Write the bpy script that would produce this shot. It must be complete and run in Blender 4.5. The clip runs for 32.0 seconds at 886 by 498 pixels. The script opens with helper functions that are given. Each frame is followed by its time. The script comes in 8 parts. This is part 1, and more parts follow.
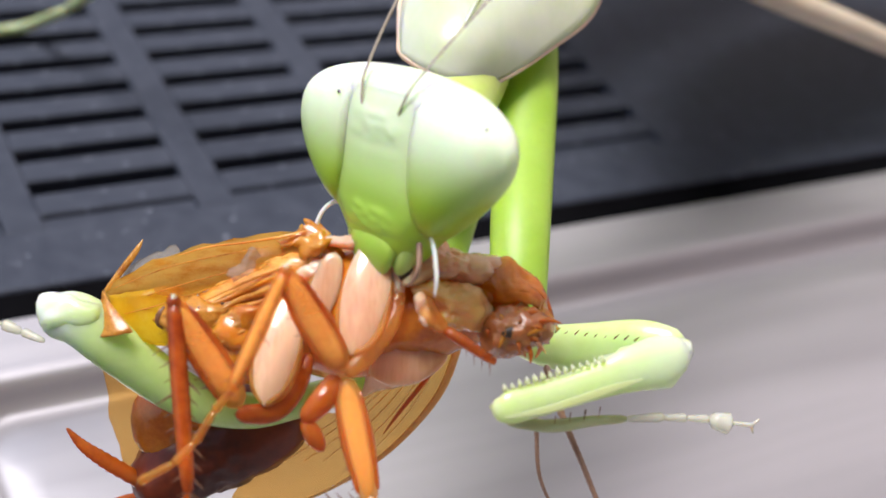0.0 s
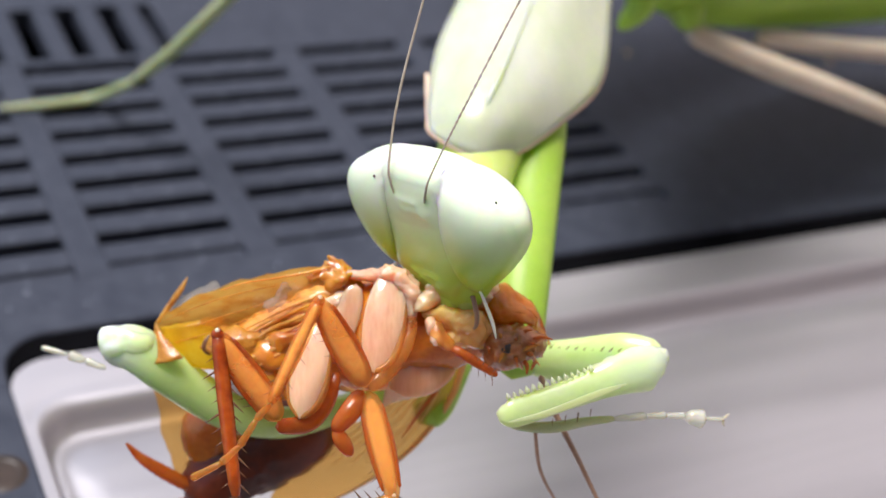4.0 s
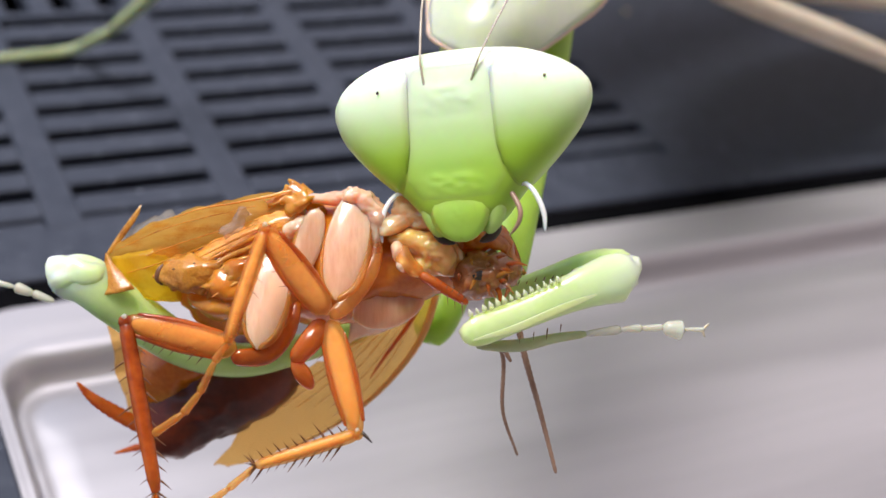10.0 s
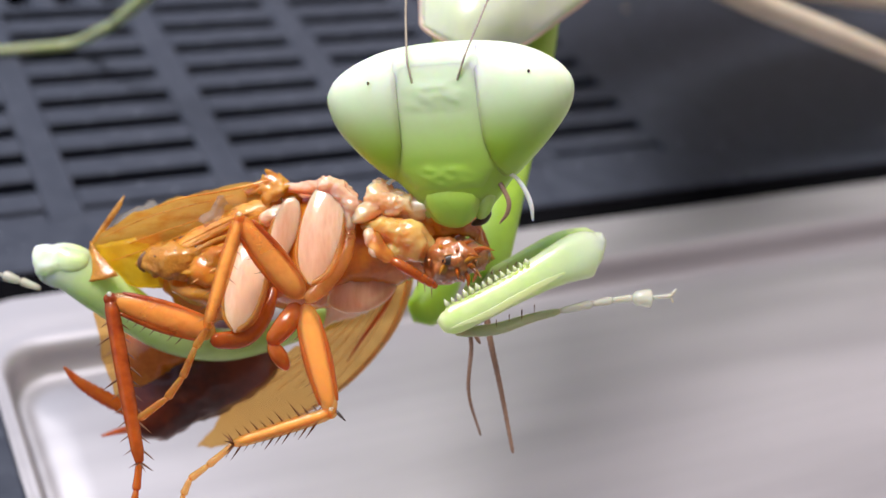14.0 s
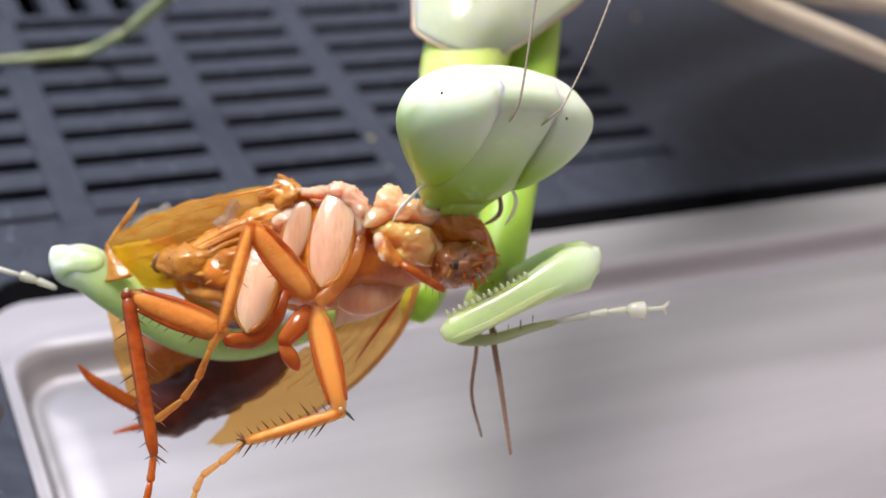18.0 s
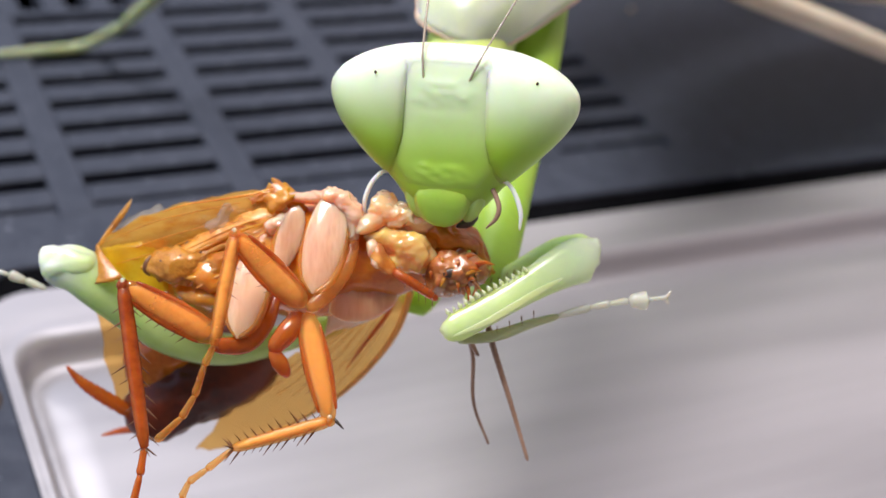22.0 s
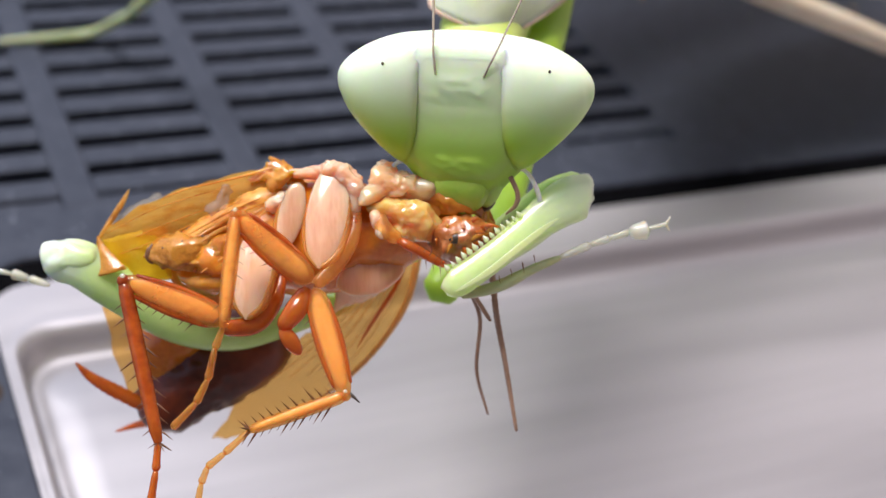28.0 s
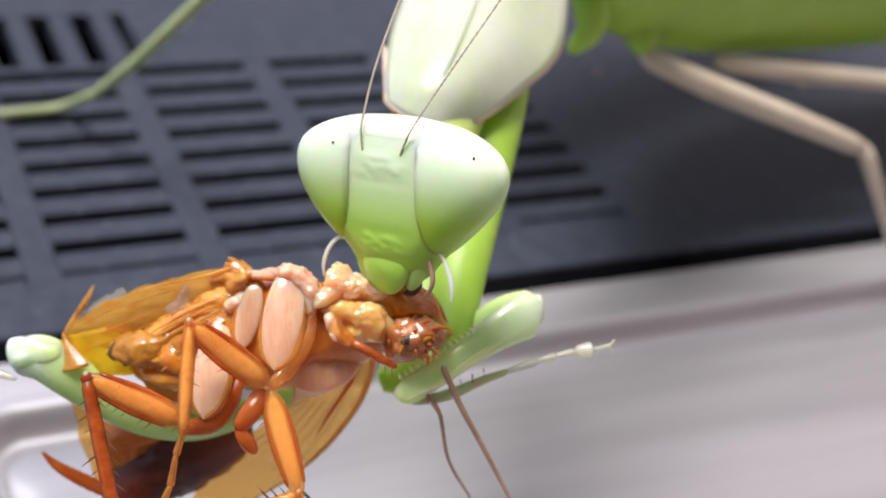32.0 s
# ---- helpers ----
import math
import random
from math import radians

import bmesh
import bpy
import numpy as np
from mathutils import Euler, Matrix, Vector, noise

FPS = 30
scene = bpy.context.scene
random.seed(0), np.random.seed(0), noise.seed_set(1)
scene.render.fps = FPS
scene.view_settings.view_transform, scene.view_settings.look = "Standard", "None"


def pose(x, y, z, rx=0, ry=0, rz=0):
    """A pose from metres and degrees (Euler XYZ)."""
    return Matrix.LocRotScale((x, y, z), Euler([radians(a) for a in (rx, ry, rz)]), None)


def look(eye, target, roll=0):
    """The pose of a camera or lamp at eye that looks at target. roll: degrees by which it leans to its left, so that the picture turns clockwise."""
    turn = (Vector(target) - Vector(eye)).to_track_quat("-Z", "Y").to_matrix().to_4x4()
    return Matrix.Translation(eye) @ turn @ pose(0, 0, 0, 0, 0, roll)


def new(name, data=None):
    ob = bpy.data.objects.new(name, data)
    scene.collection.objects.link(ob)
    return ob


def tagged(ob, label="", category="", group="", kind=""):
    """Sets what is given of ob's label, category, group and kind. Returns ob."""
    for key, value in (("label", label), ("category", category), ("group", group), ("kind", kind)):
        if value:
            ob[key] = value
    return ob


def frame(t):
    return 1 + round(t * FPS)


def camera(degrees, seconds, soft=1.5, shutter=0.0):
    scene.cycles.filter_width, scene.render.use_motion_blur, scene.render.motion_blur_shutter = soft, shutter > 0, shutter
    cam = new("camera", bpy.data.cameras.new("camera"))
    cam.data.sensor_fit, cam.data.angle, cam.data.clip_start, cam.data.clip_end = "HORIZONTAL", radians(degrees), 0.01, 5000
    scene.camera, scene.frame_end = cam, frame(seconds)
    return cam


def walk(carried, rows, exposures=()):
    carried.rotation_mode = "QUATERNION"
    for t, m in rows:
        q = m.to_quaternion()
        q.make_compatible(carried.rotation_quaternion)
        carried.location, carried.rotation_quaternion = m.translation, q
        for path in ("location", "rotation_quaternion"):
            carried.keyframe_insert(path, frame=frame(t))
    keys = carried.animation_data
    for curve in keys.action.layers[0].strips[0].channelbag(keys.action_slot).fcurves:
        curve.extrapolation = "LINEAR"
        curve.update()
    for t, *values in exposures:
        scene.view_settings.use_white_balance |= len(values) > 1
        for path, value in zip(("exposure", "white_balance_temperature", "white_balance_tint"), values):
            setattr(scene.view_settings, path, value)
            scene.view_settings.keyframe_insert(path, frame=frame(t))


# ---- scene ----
from mathutils.bvhtree import BVHTree
cam = camera(34.823, 32.0, soft=1.5)
cam.data.dof.use_dof = True
cam.data.dof.focus_distance = 0.042
cam.data.dof.aperture_fstop = 76.0
walk(cam, [
    (0, pose(-0.01399, -0.04982, 0.04026, 52.35, -10.82, -27.34)),
    (0.5, pose(-0.01368, -0.05010, 0.04019, 52.37, -10.55, -27.15)),
    (1, pose(-0.01409, -0.05013, 0.03971, 52.84, -10.85, -27.47)),
    (1.5, pose(-0.01462, -0.05026, 0.04006, 52.79, -11.46, -27.60)),
    (2, pose(-0.01406, -0.05002, 0.04061, 52.55, -10.97, -27.25)),
    (2.5, pose(-0.01354, -0.05031, 0.03970, 53.43, -10.44, -27.13)),
    (3, pose(-0.01335, -0.05062, 0.03969, 53.62, -10.53, -26.75)),
    (3.5, pose(-0.01399, -0.05158, 0.04013, 54.35, -10.34, -26.87)),
    (4, pose(-0.01613, -0.05669, 0.04407, 54.96, -9.25, -25.53)),
    (4.2, pose(-0.01533, -0.05790, 0.03920, 56.15, -8.84, -24.82)),
    (4.5, pose(-0.01673, -0.05831, 0.03987, 54.57, -9.25, -26.06)),
    (6.5, pose(-0.01532, -0.05633, 0.04086, 52.83, -9.60, -25.21)),
    (7, pose(-0.01508, -0.05705, 0.04097, 52.41, -9.49, -24.57)),
    (7.5, pose(-0.01432, -0.05670, 0.04054, 53.33, -8.68, -24.67)),
    (8, pose(-0.01462, -0.05643, 0.04008, 54.18, -9.07, -25.17)),
    (8.5, pose(-0.01432, -0.05644, 0.03987, 54.76, -9.21, -25.14)),
    (9, pose(-0.01480, -0.05590, 0.04036, 54.91, -9.32, -25.61)),
    (9.5, pose(-0.01411, -0.05657, 0.04042, 54.84, -9.15, -25.13)),
    (10, pose(-0.01418, -0.05641, 0.04059, 54.88, -9.03, -25.26)),
    (10.5, pose(-0.01430, -0.05638, 0.04021, 55.39, -8.94, -25.45)),
    (11, pose(-0.01522, -0.05594, 0.04041, 55.23, -9.67, -25.82)),
    (11.5, pose(-0.01442, -0.05650, 0.04060, 55.33, -8.98, -25.32)),
    (12, pose(-0.01437, -0.05673, 0.04028, 55.27, -9.06, -25.25)),
    (12.5, pose(-0.01479, -0.05671, 0.03998, 55.66, -9.12, -25.48)),
    (13, pose(-0.01474, -0.05671, 0.03971, 55.54, -9.05, -25.49)),
    (13.5, pose(-0.01463, -0.05678, 0.03981, 55.44, -9.15, -25.33)),
    (14, pose(-0.01437, -0.05695, 0.04075, 54.77, -9.33, -25.05)),
    (14.5, pose(-0.01438, -0.05738, 0.04036, 55.12, -8.90, -24.98)),
    (16.5, pose(-0.01439, -0.05771, 0.04013, 55.69, -8.66, -24.85)),
    (17, pose(-0.01440, -0.05777, 0.04057, 55.32, -8.72, -24.77)),
    (17.5, pose(-0.01426, -0.05778, 0.04005, 55.70, -8.84, -24.62)),
    (18, pose(-0.01438, -0.05762, 0.04029, 55.49, -8.89, -24.63)),
    (18.5, pose(-0.01452, -0.05759, 0.04008, 55.61, -8.91, -24.76)),
    (19, pose(-0.01442, -0.05835, 0.03952, 55.98, -8.57, -24.84)),
    (19.5, pose(-0.01427, -0.05794, 0.04061, 55.25, -8.73, -24.56)),
    (20, pose(-0.01445, -0.05785, 0.04058, 55.29, -8.68, -24.75)),
    (20.5, pose(-0.01477, -0.05790, 0.04046, 55.46, -8.93, -24.77)),
    (21, pose(-0.01416, -0.05792, 0.04093, 55.03, -8.67, -24.53)),
    (21.5, pose(-0.01419, -0.05826, 0.04056, 55.30, -8.60, -24.53)),
    (22, pose(-0.01438, -0.05837, 0.04018, 55.47, -8.54, -24.80)),
    (22.5, pose(-0.01407, -0.05815, 0.04084, 54.95, -8.80, -24.37)),
    (23, pose(-0.01433, -0.05844, 0.04035, 55.33, -8.64, -24.56)),
    (23.5, pose(-0.01461, -0.05843, 0.04019, 55.53, -8.63, -24.76)),
    (24, pose(-0.01455, -0.05848, 0.04055, 55.19, -8.73, -24.58)),
    (24.5, pose(-0.01470, -0.05834, 0.04064, 55.19, -9.05, -24.43)),
    (25, pose(-0.01489, -0.05855, 0.04043, 54.93, -8.97, -24.71)),
    (25.5, pose(-0.01417, -0.05857, 0.04077, 54.69, -8.65, -24.22)),
    (27.5, pose(-0.01307, -0.05854, 0.04178, 53.77, -8.40, -23.23)),
    (28, pose(-0.01338, -0.05824, 0.04159, 53.98, -8.54, -23.68)),
    (28.5, pose(-0.01386, -0.05782, 0.04122, 54.19, -8.58, -24.31)),
    (29, pose(-0.01336, -0.05797, 0.04164, 53.89, -8.71, -23.72)),
    (29.5, pose(-0.01375, -0.05776, 0.04199, 53.74, -9.15, -23.80)),
    (30, pose(-0.01299, -0.05833, 0.04173, 54.10, -8.45, -23.43)),
    (30.5, pose(-0.01317, -0.05801, 0.04211, 55.75, -9.18, -24.09)),
    (31, pose(-0.01281, -0.05796, 0.04312, 55.61, -9.35, -24.24)),
    (31.5, pose(-0.01339, -0.05828, 0.04348, 55.84, -9.83, -24.69)),
    (32, pose(-0.01337, -0.05819, 0.04555, 54.95, -9.98, -24.29))])

# ---- light ----
SUN_ELEVATION, SUN_TURN = 69.0, -52.0  # degrees; the turn is from +y towards +x
world = bpy.data.worlds.new("sky")
scene.world = world
world.use_nodes = True
wn = world.node_tree.nodes
sky = wn.new("ShaderNodeTexSky")
sky.sky_type = "NISHITA"
sky.sun_disc = False
sky.sun_elevation = radians(SUN_ELEVATION)
sky.sun_rotation = radians(SUN_TURN)
world.node_tree.links.new(sky.outputs[0], wn["Background"].inputs[0])
wn["Background"].inputs[1].default_value = 0.15
sun = new("sun", bpy.data.lights.new("sun", "SUN"))
sun.data.energy, sun.data.angle, sun.data.color = 5.5, radians(26), (1.0, 0.958, 0.95)
se, st = radians(SUN_ELEVATION), radians(SUN_TURN)
sun.matrix_world = look((math.sin(st) * math.cos(se), math.cos(st) * math.cos(se), math.sin(se)), (0, 0, 0))
scene.view_settings.exposure = 0.0
MM = 0.001


# ---- materials ----
def material(name, base, second, rough=0.4, grain=900.0, bump=0.1, metal=0.0, sss=0.0, sss_mm=0.8, radius=(1, 0.6, 0.3),
             through_light=0.0, clear=0.0, coat=0.0, rough_to=None, stretch=(1, 1, 1), ior=1.45, random_mix=0.0, bump_mm=0.03, coat_rough=0.1, glassy=0.0, sheen=0.0, contrast=(0.45, 0.92), zone=None, tint=None, dust=None):
    """Two-tone procedural surface; grain is features per metre."""
    m = bpy.data.materials.new(name)
    m.use_nodes = True
    n, l = m.node_tree.nodes, m.node_tree.links
    p, out = n["Principled BSDF"], n["Material Output"]
    tc, mp = n.new("ShaderNodeTexCoord"), n.new("ShaderNodeMapping")
    mp.inputs["Scale"].default_value = stretch
    l.new(tc.outputs["Object"], mp.inputs[0])
    big, fine = n.new("ShaderNodeTexNoise"), n.new("ShaderNodeTexNoise")
    big.inputs["Scale"].default_value, big.inputs["Detail"].default_value = grain * 0.3, 3
    fine.inputs["Scale"].default_value, fine.inputs["Detail"].default_value = grain * 2.5, 5
    l.new(mp.outputs[0], big.inputs[0])
    l.new(mp.outputs[0], fine.inputs[0])
    add = n.new("ShaderNodeMath")
    add.operation = "MULTIPLY_ADD"
    add.inputs[1].default_value = 0.35
    l.new(fine.outputs[0], add.inputs[0])
    l.new(big.outputs[0], add.inputs[2])
    ramp = n.new("ShaderNodeValToRGB")
    ramp.color_ramp.elements[0].position, ramp.color_ramp.elements[1].position = contrast
    ramp.color_ramp.elements[0].color, ramp.color_ramp.elements[1].color = (*base, 1), (*second, 1)
    l.new(add.outputs[0], ramp.inputs[0])
    colour = ramp.outputs[0]
    if random_mix:
        info, mix = n.new("ShaderNodeObjectInfo"), n.new("ShaderNodeMixRGB")
        mul = n.new("ShaderNodeMath")
        mul.operation, mul.inputs[1].default_value = "MULTIPLY", random_mix
        l.new(info.outputs["Random"], mul.inputs[0])
        l.new(mul.outputs[0], mix.inputs[0])
        l.new(colour, mix.inputs[1])
        mix.inputs[2].default_value = (*second, 1)
        colour = mix.outputs[0]
    if dust:  # sparse pale specks
        vo, cut, dm = n.new("ShaderNodeTexNoise"), n.new("ShaderNodeMapRange"), n.new("ShaderNodeMixRGB")
        vo.inputs["Scale"].default_value, vo.inputs["Detail"].default_value = 2600.0, 2
        cut.inputs[1].default_value, cut.inputs[2].default_value = 0.7, 0.76
        l.new(tc.outputs["Object"], vo.inputs[0])
        l.new(vo.outputs[0], cut.inputs[0])
        l.new(cut.outputs[0], dm.inputs[0])
        l.new(colour, dm.inputs[1])
        dm.inputs[2].default_value = (*dust, 1)
        colour = dm.outputs[0]
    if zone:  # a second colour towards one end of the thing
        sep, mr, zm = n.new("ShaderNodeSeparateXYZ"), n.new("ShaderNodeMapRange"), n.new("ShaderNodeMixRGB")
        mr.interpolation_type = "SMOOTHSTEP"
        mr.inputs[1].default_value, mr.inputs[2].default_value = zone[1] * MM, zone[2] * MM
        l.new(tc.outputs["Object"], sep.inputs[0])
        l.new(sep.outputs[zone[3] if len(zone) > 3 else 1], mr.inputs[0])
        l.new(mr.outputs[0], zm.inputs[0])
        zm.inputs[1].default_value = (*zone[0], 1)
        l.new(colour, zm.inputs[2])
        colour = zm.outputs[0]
    l.new(colour, p.inputs["Base Color"])
    p.inputs["Sheen Weight"].default_value, p.inputs["Sheen Roughness"].default_value = sheen, 0.35
    p.inputs["Transmission Weight"].default_value = glassy
    p.inputs["Metallic"].default_value, p.inputs["IOR"].default_value = metal, ior
    p.inputs["Coat Weight"].default_value, p.inputs["Coat Roughness"].default_value = coat, coat_rough
    rr = n.new("ShaderNodeMapRange")
    rr.inputs[3].default_value, rr.inputs[4].default_value = rough, rough if rough_to is None else rough_to
    l.new(add.outputs[0], rr.inputs[0])
    l.new(rr.outputs[0], p.inputs["Roughness"])
    if sss:
        p.inputs["Subsurface Weight"].default_value, p.inputs["Subsurface Scale"].default_value = sss, sss_mm * MM
        p.inputs["Subsurface Radius"].default_value = radius
    if bump:
        b = n.new("ShaderNodeBump")
        b.inputs["Strength"].default_value, b.inputs["Distance"].default_value = bump, bump_mm * MM
        l.new(add.outputs[0], b.inputs["Height"])
        l.new(b.outputs[0], p.inputs["Normal"])
    last = p.outputs[0]
    if through_light:
        tr, mx = n.new("ShaderNodeBsdfTranslucent"), n.new("ShaderNodeMixShader")
        mx.inputs[0].default_value = through_light
        l.new(colour, tr.inputs[0])
        l.new(last, mx.inputs[1])
        l.new(tr.outputs[0], mx.inputs[2])
        last = mx.outputs[0]
    if clear:
        tp, mx = n.new("ShaderNodeBsdfTransparent"), n.new("ShaderNodeMixShader")
        mx.inputs[0].default_value = clear
        if tint:
            tp.inputs[0].default_value = (*tint, 1)
        else:
            l.new(colour, tp.inputs[0])
        l.new(last, mx.inputs[1])
        l.new(tp.outputs[0], mx.inputs[2])
        last = mx.outputs[0]
    l.new(last, out.inputs[0])
    return m


PANEL = material("panel_plastic", (0.025, 0.03, 0.045), (0.046, 0.052, 0.071), 0.45, 2500, 0.5, rough_to=0.6, bump_mm=0.03, ior=1.3, dust=(0.38, 0.41, 0.48))



# black standing in for the unlit gap between panel and tray
GAP_SHADE = material("gap_shade", (0.002, 0.002, 0.0025), (0.004, 0.004, 0.005), 0.9, 900, 0.2, ior=1.1)
# near-black that stands for the shade inside the slots
SLOT_SHADE = material("slot_shade", (0.003, 0.003, 0.004), (0.006, 0.006, 0.007), 0.8, 2000, 0.2, ior=1.2)
METAL = material("satin_metal", (0.305, 0.295, 0.31), (0.475, 0.455, 0.475), 0.34, 200, 0.06, metal=0.72, rough_to=0.5, stretch=(0.1, 1.6, 1), bump_mm=0.02, contrast=(0.35, 0.8))



GREEN = material("leaf_green_skin", (0.33, 0.52, 0.05), (0.42, 0.6, 0.1), 0.42, 900, 0.12, sss=0.9, sss_mm=1.3, radius=(0.8, 1.0, 0.2), through_light=0.2, coat=0.12, coat_rough=0.4)
PALE = material("pale_green_skin", (0.46, 0.63, 0.22), (0.58, 0.72, 0.35), 0.34, 1100, 0.3, sss=0.9, sss_mm=1.2, radius=(0.85, 1.0, 0.35), coat=0.5, coat_rough=0.2, sheen=0.2)
SHIN = material("pale_shin", (0.5, 0.66, 0.26), (0.62, 0.75, 0.4), 0.3, 1100, 0.3, sss=0.9, sss_mm=1.2, radius=(0.85, 1.0, 0.4), coat=0.6, coat_rough=0.15, zone=((0.64, 0.79, 0.5), 5.0, 2.6, 0))
GRASP = material("pale_grasping_leg", (0.42, 0.6, 0.17), (0.54, 0.7, 0.28), 0.32, 1100, 0.3, sss=0.9, sss_mm=1.2, radius=(0.85, 1.0, 0.4), coat=0.6, coat_rough=0.15, zone=((0.7, 0.84, 0.64), -12.6, -10.6, 0))
# whitish top over green: light from above put into the eye's colour
EYE = material("lit_top_eye", (0.72, 0.82, 0.62), (0.79, 0.87, 0.73), 0.42, 900, 0.04, sss=0.8, sss_mm=0.8, radius=(0.7, 1.0, 0.35), coat=0.35, coat_rough=0.3, zone=((0.34, 0.55, 0.03), -1.4, 1.1))



# skull skin with the same lit top and shaded bottom painted in
HEADSKIN = material("lit_top_head_skin", (0.68, 0.81, 0.56), (0.77, 0.87, 0.69), 0.42, 700, 0.15, sss=0.7, sss_mm=0.6, radius=(0.7, 1.0, 0.35), coat=0.3, coat_rough=0.3, zone=((0.34, 0.56, 0.04), -1.5, 1.1))


WALL = material("warm_plaster", (0.6, 0.5, 0.47), (0.68, 0.57, 0.54), 0.8, 12, 0.3, bump_mm=1.0)
WALLDARK = material("dark_plaster", (0.16, 0.13, 0.115), (0.22, 0.18, 0.16), 0.8, 12, 0.3, bump_mm=1.0)
SHIELD = material("shield_skin", (0.56, 0.76, 0.34), (0.78, 0.89, 0.58), 0.33, 500, 0.3, sss=0.9, sss_mm=1.2, radius=(0.85, 1.0, 0.3), through_light=0.2, coat=0.5, coat_rough=0.2, sheen=0.5, stretch=(1.5, 0.6, 1), contrast=(0.3, 0.75))

FACEGREEN = material("face_green", (0.36, 0.56, 0.1), (0.44, 0.63, 0.17), 0.4, 1200, 0.2, sss=0.8, sss_mm=0.6, radius=(0.8, 1.0, 0.3), coat=0.4, coat_rough=0.25)
# the painted light runs down the face plate too, pale to green
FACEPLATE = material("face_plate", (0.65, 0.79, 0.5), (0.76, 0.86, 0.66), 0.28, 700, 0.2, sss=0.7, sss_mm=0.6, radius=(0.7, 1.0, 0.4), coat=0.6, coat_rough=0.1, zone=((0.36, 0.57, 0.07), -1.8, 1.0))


NECK = material("neck_skin", (0.52, 0.66, 0.14), (0.62, 0.72, 0.24), 0.4, 1400, 0.25, sss=0.9, sss_mm=1.2, radius=(0.85, 1.0, 0.25), coat=0.3, coat_rough=0.3)
PALP = material("white_palp", (0.74, 0.74, 0.66), (0.86, 0.85, 0.8), 0.3, 2500, 0.4, sss=0.6, sss_mm=0.3, coat=0.4)
STRIPE = material("yellow_green_stripe", (0.52, 0.65, 0.18), (0.58, 0.7, 0.25), 0.34, 900, 0.3, sss=0.8, sss_mm=0.8, radius=(0.8, 1.0, 0.3), coat=0.4)
COXA = material("pale_hip", (0.48, 0.2, 0.09), (0.76, 0.47, 0.31), 0.14, 2200, 0.5, sss=0.8, sss_mm=0.9, radius=(1.0, 0.5, 0.25), coat=1.0, coat_rough=0.04, stretch=(1.6, 0.3, 1), bump_mm=0.08, contrast=(0.3, 0.85))


RIM = material("pink_rim", (0.62, 0.42, 0.32), (0.72, 0.55, 0.42), 0.45, 1500, 0.2, sss=0.5, sss_mm=0.4)
LEG = material("brown_green_leg", (0.46, 0.38, 0.29), (0.62, 0.55, 0.43), 0.4, 400, 0.2, sss=0.5, sss_mm=0.5, coat=0.2)

GLASSY = material("pale_tarsus", (0.6, 0.6, 0.48), (0.76, 0.75, 0.66), 0.18, 1500, 0.3, sss=0.4, sss_mm=0.4, clear=0.5, coat=0.7, coat_rough=0.08, tint=(0.93, 0.93, 0.86))
TARSUS = material("greenish_foot", (0.42, 0.5, 0.24), (0.54, 0.6, 0.36), 0.3, 1500, 0.3, sss=0.5, sss_mm=0.4, clear=0.2, coat=0.4, tint=(0.8, 0.86, 0.6))
DARK = material("dark_tip", (0.02, 0.014, 0.01), (0.05, 0.03, 0.02), 0.4, 2000, 0.1)
ANTENNA = material("pale_antenna", (0.42, 0.34, 0.26), (0.6, 0.53, 0.43), 0.25, 5000, 0.3, coat=0.6, clear=0.25, tint=(0.9, 0.86, 0.78))
HAIR = material("feeler_brown", (0.2, 0.11, 0.07), (0.36, 0.22, 0.15), 0.4, 5000, 0.3, coat=0.3)

AMBER = material("amber_shell", (0.5, 0.09, 0.006), (0.86, 0.31, 0.03), 0.13, 2400, 0.7, sss=0.6, sss_mm=0.9, radius=(1.0, 0.4, 0.06), through_light=0.2, coat=0.9, coat_rough=0.05, bump_mm=0.08, glassy=0.1, ior=1.36, contrast=(0.35, 0.85))
AMBERLEG = material("amber_leg", (0.42, 0.075, 0.008), (0.88, 0.42, 0.12), 0.12, 1500, 0.8, coat=0.9, coat_rough=0.05, ior=1.45, sss=0.5, sss_mm=0.5, radius=(1.0, 0.4, 0.1), through_light=0.3, clear=0.68, tint=(0.98, 0.78, 0.48), bump_mm=0.14, contrast=(0.38, 0.7))







RUST = material("rust_leg", (0.24, 0.03, 0.003), (0.6, 0.16, 0.02), 0.12, 1500, 0.8, coat=0.9, coat_rough=0.05, ior=1.45, sss=0.5, sss_mm=0.5, radius=(1.0, 0.35, 0.06), through_light=0.2, clear=0.35, tint=(0.88, 0.36, 0.1), bump_mm=0.12, contrast=(0.38, 0.7))


MUSCLE = material("pale_muscle", (0.74, 0.36, 0.15), (0.92, 0.62, 0.36), 0.4, 1800, 0.3, sss=0.6, sss_mm=0.6, radius=(1.0, 0.5, 0.2), contrast=(0.35, 0.8))



MAROON = material("dark_belly", (0.06, 0.008, 0.002), (0.19, 0.03, 0.005), 0.35, 1500, 0.3, sss=0.4, sss_mm=0.8, radius=(1.0, 0.25, 0.05), through_light=0.1, coat=0.12)



WING = material("amber_wing", (0.93, 0.55, 0.2), (1.0, 0.78, 0.42), 0.2, 900, 0.4, through_light=0.75, clear=0.76, coat=0.5, coat_rough=0.1, stretch=(1, 4, 1), tint=(1.0, 0.78, 0.44))




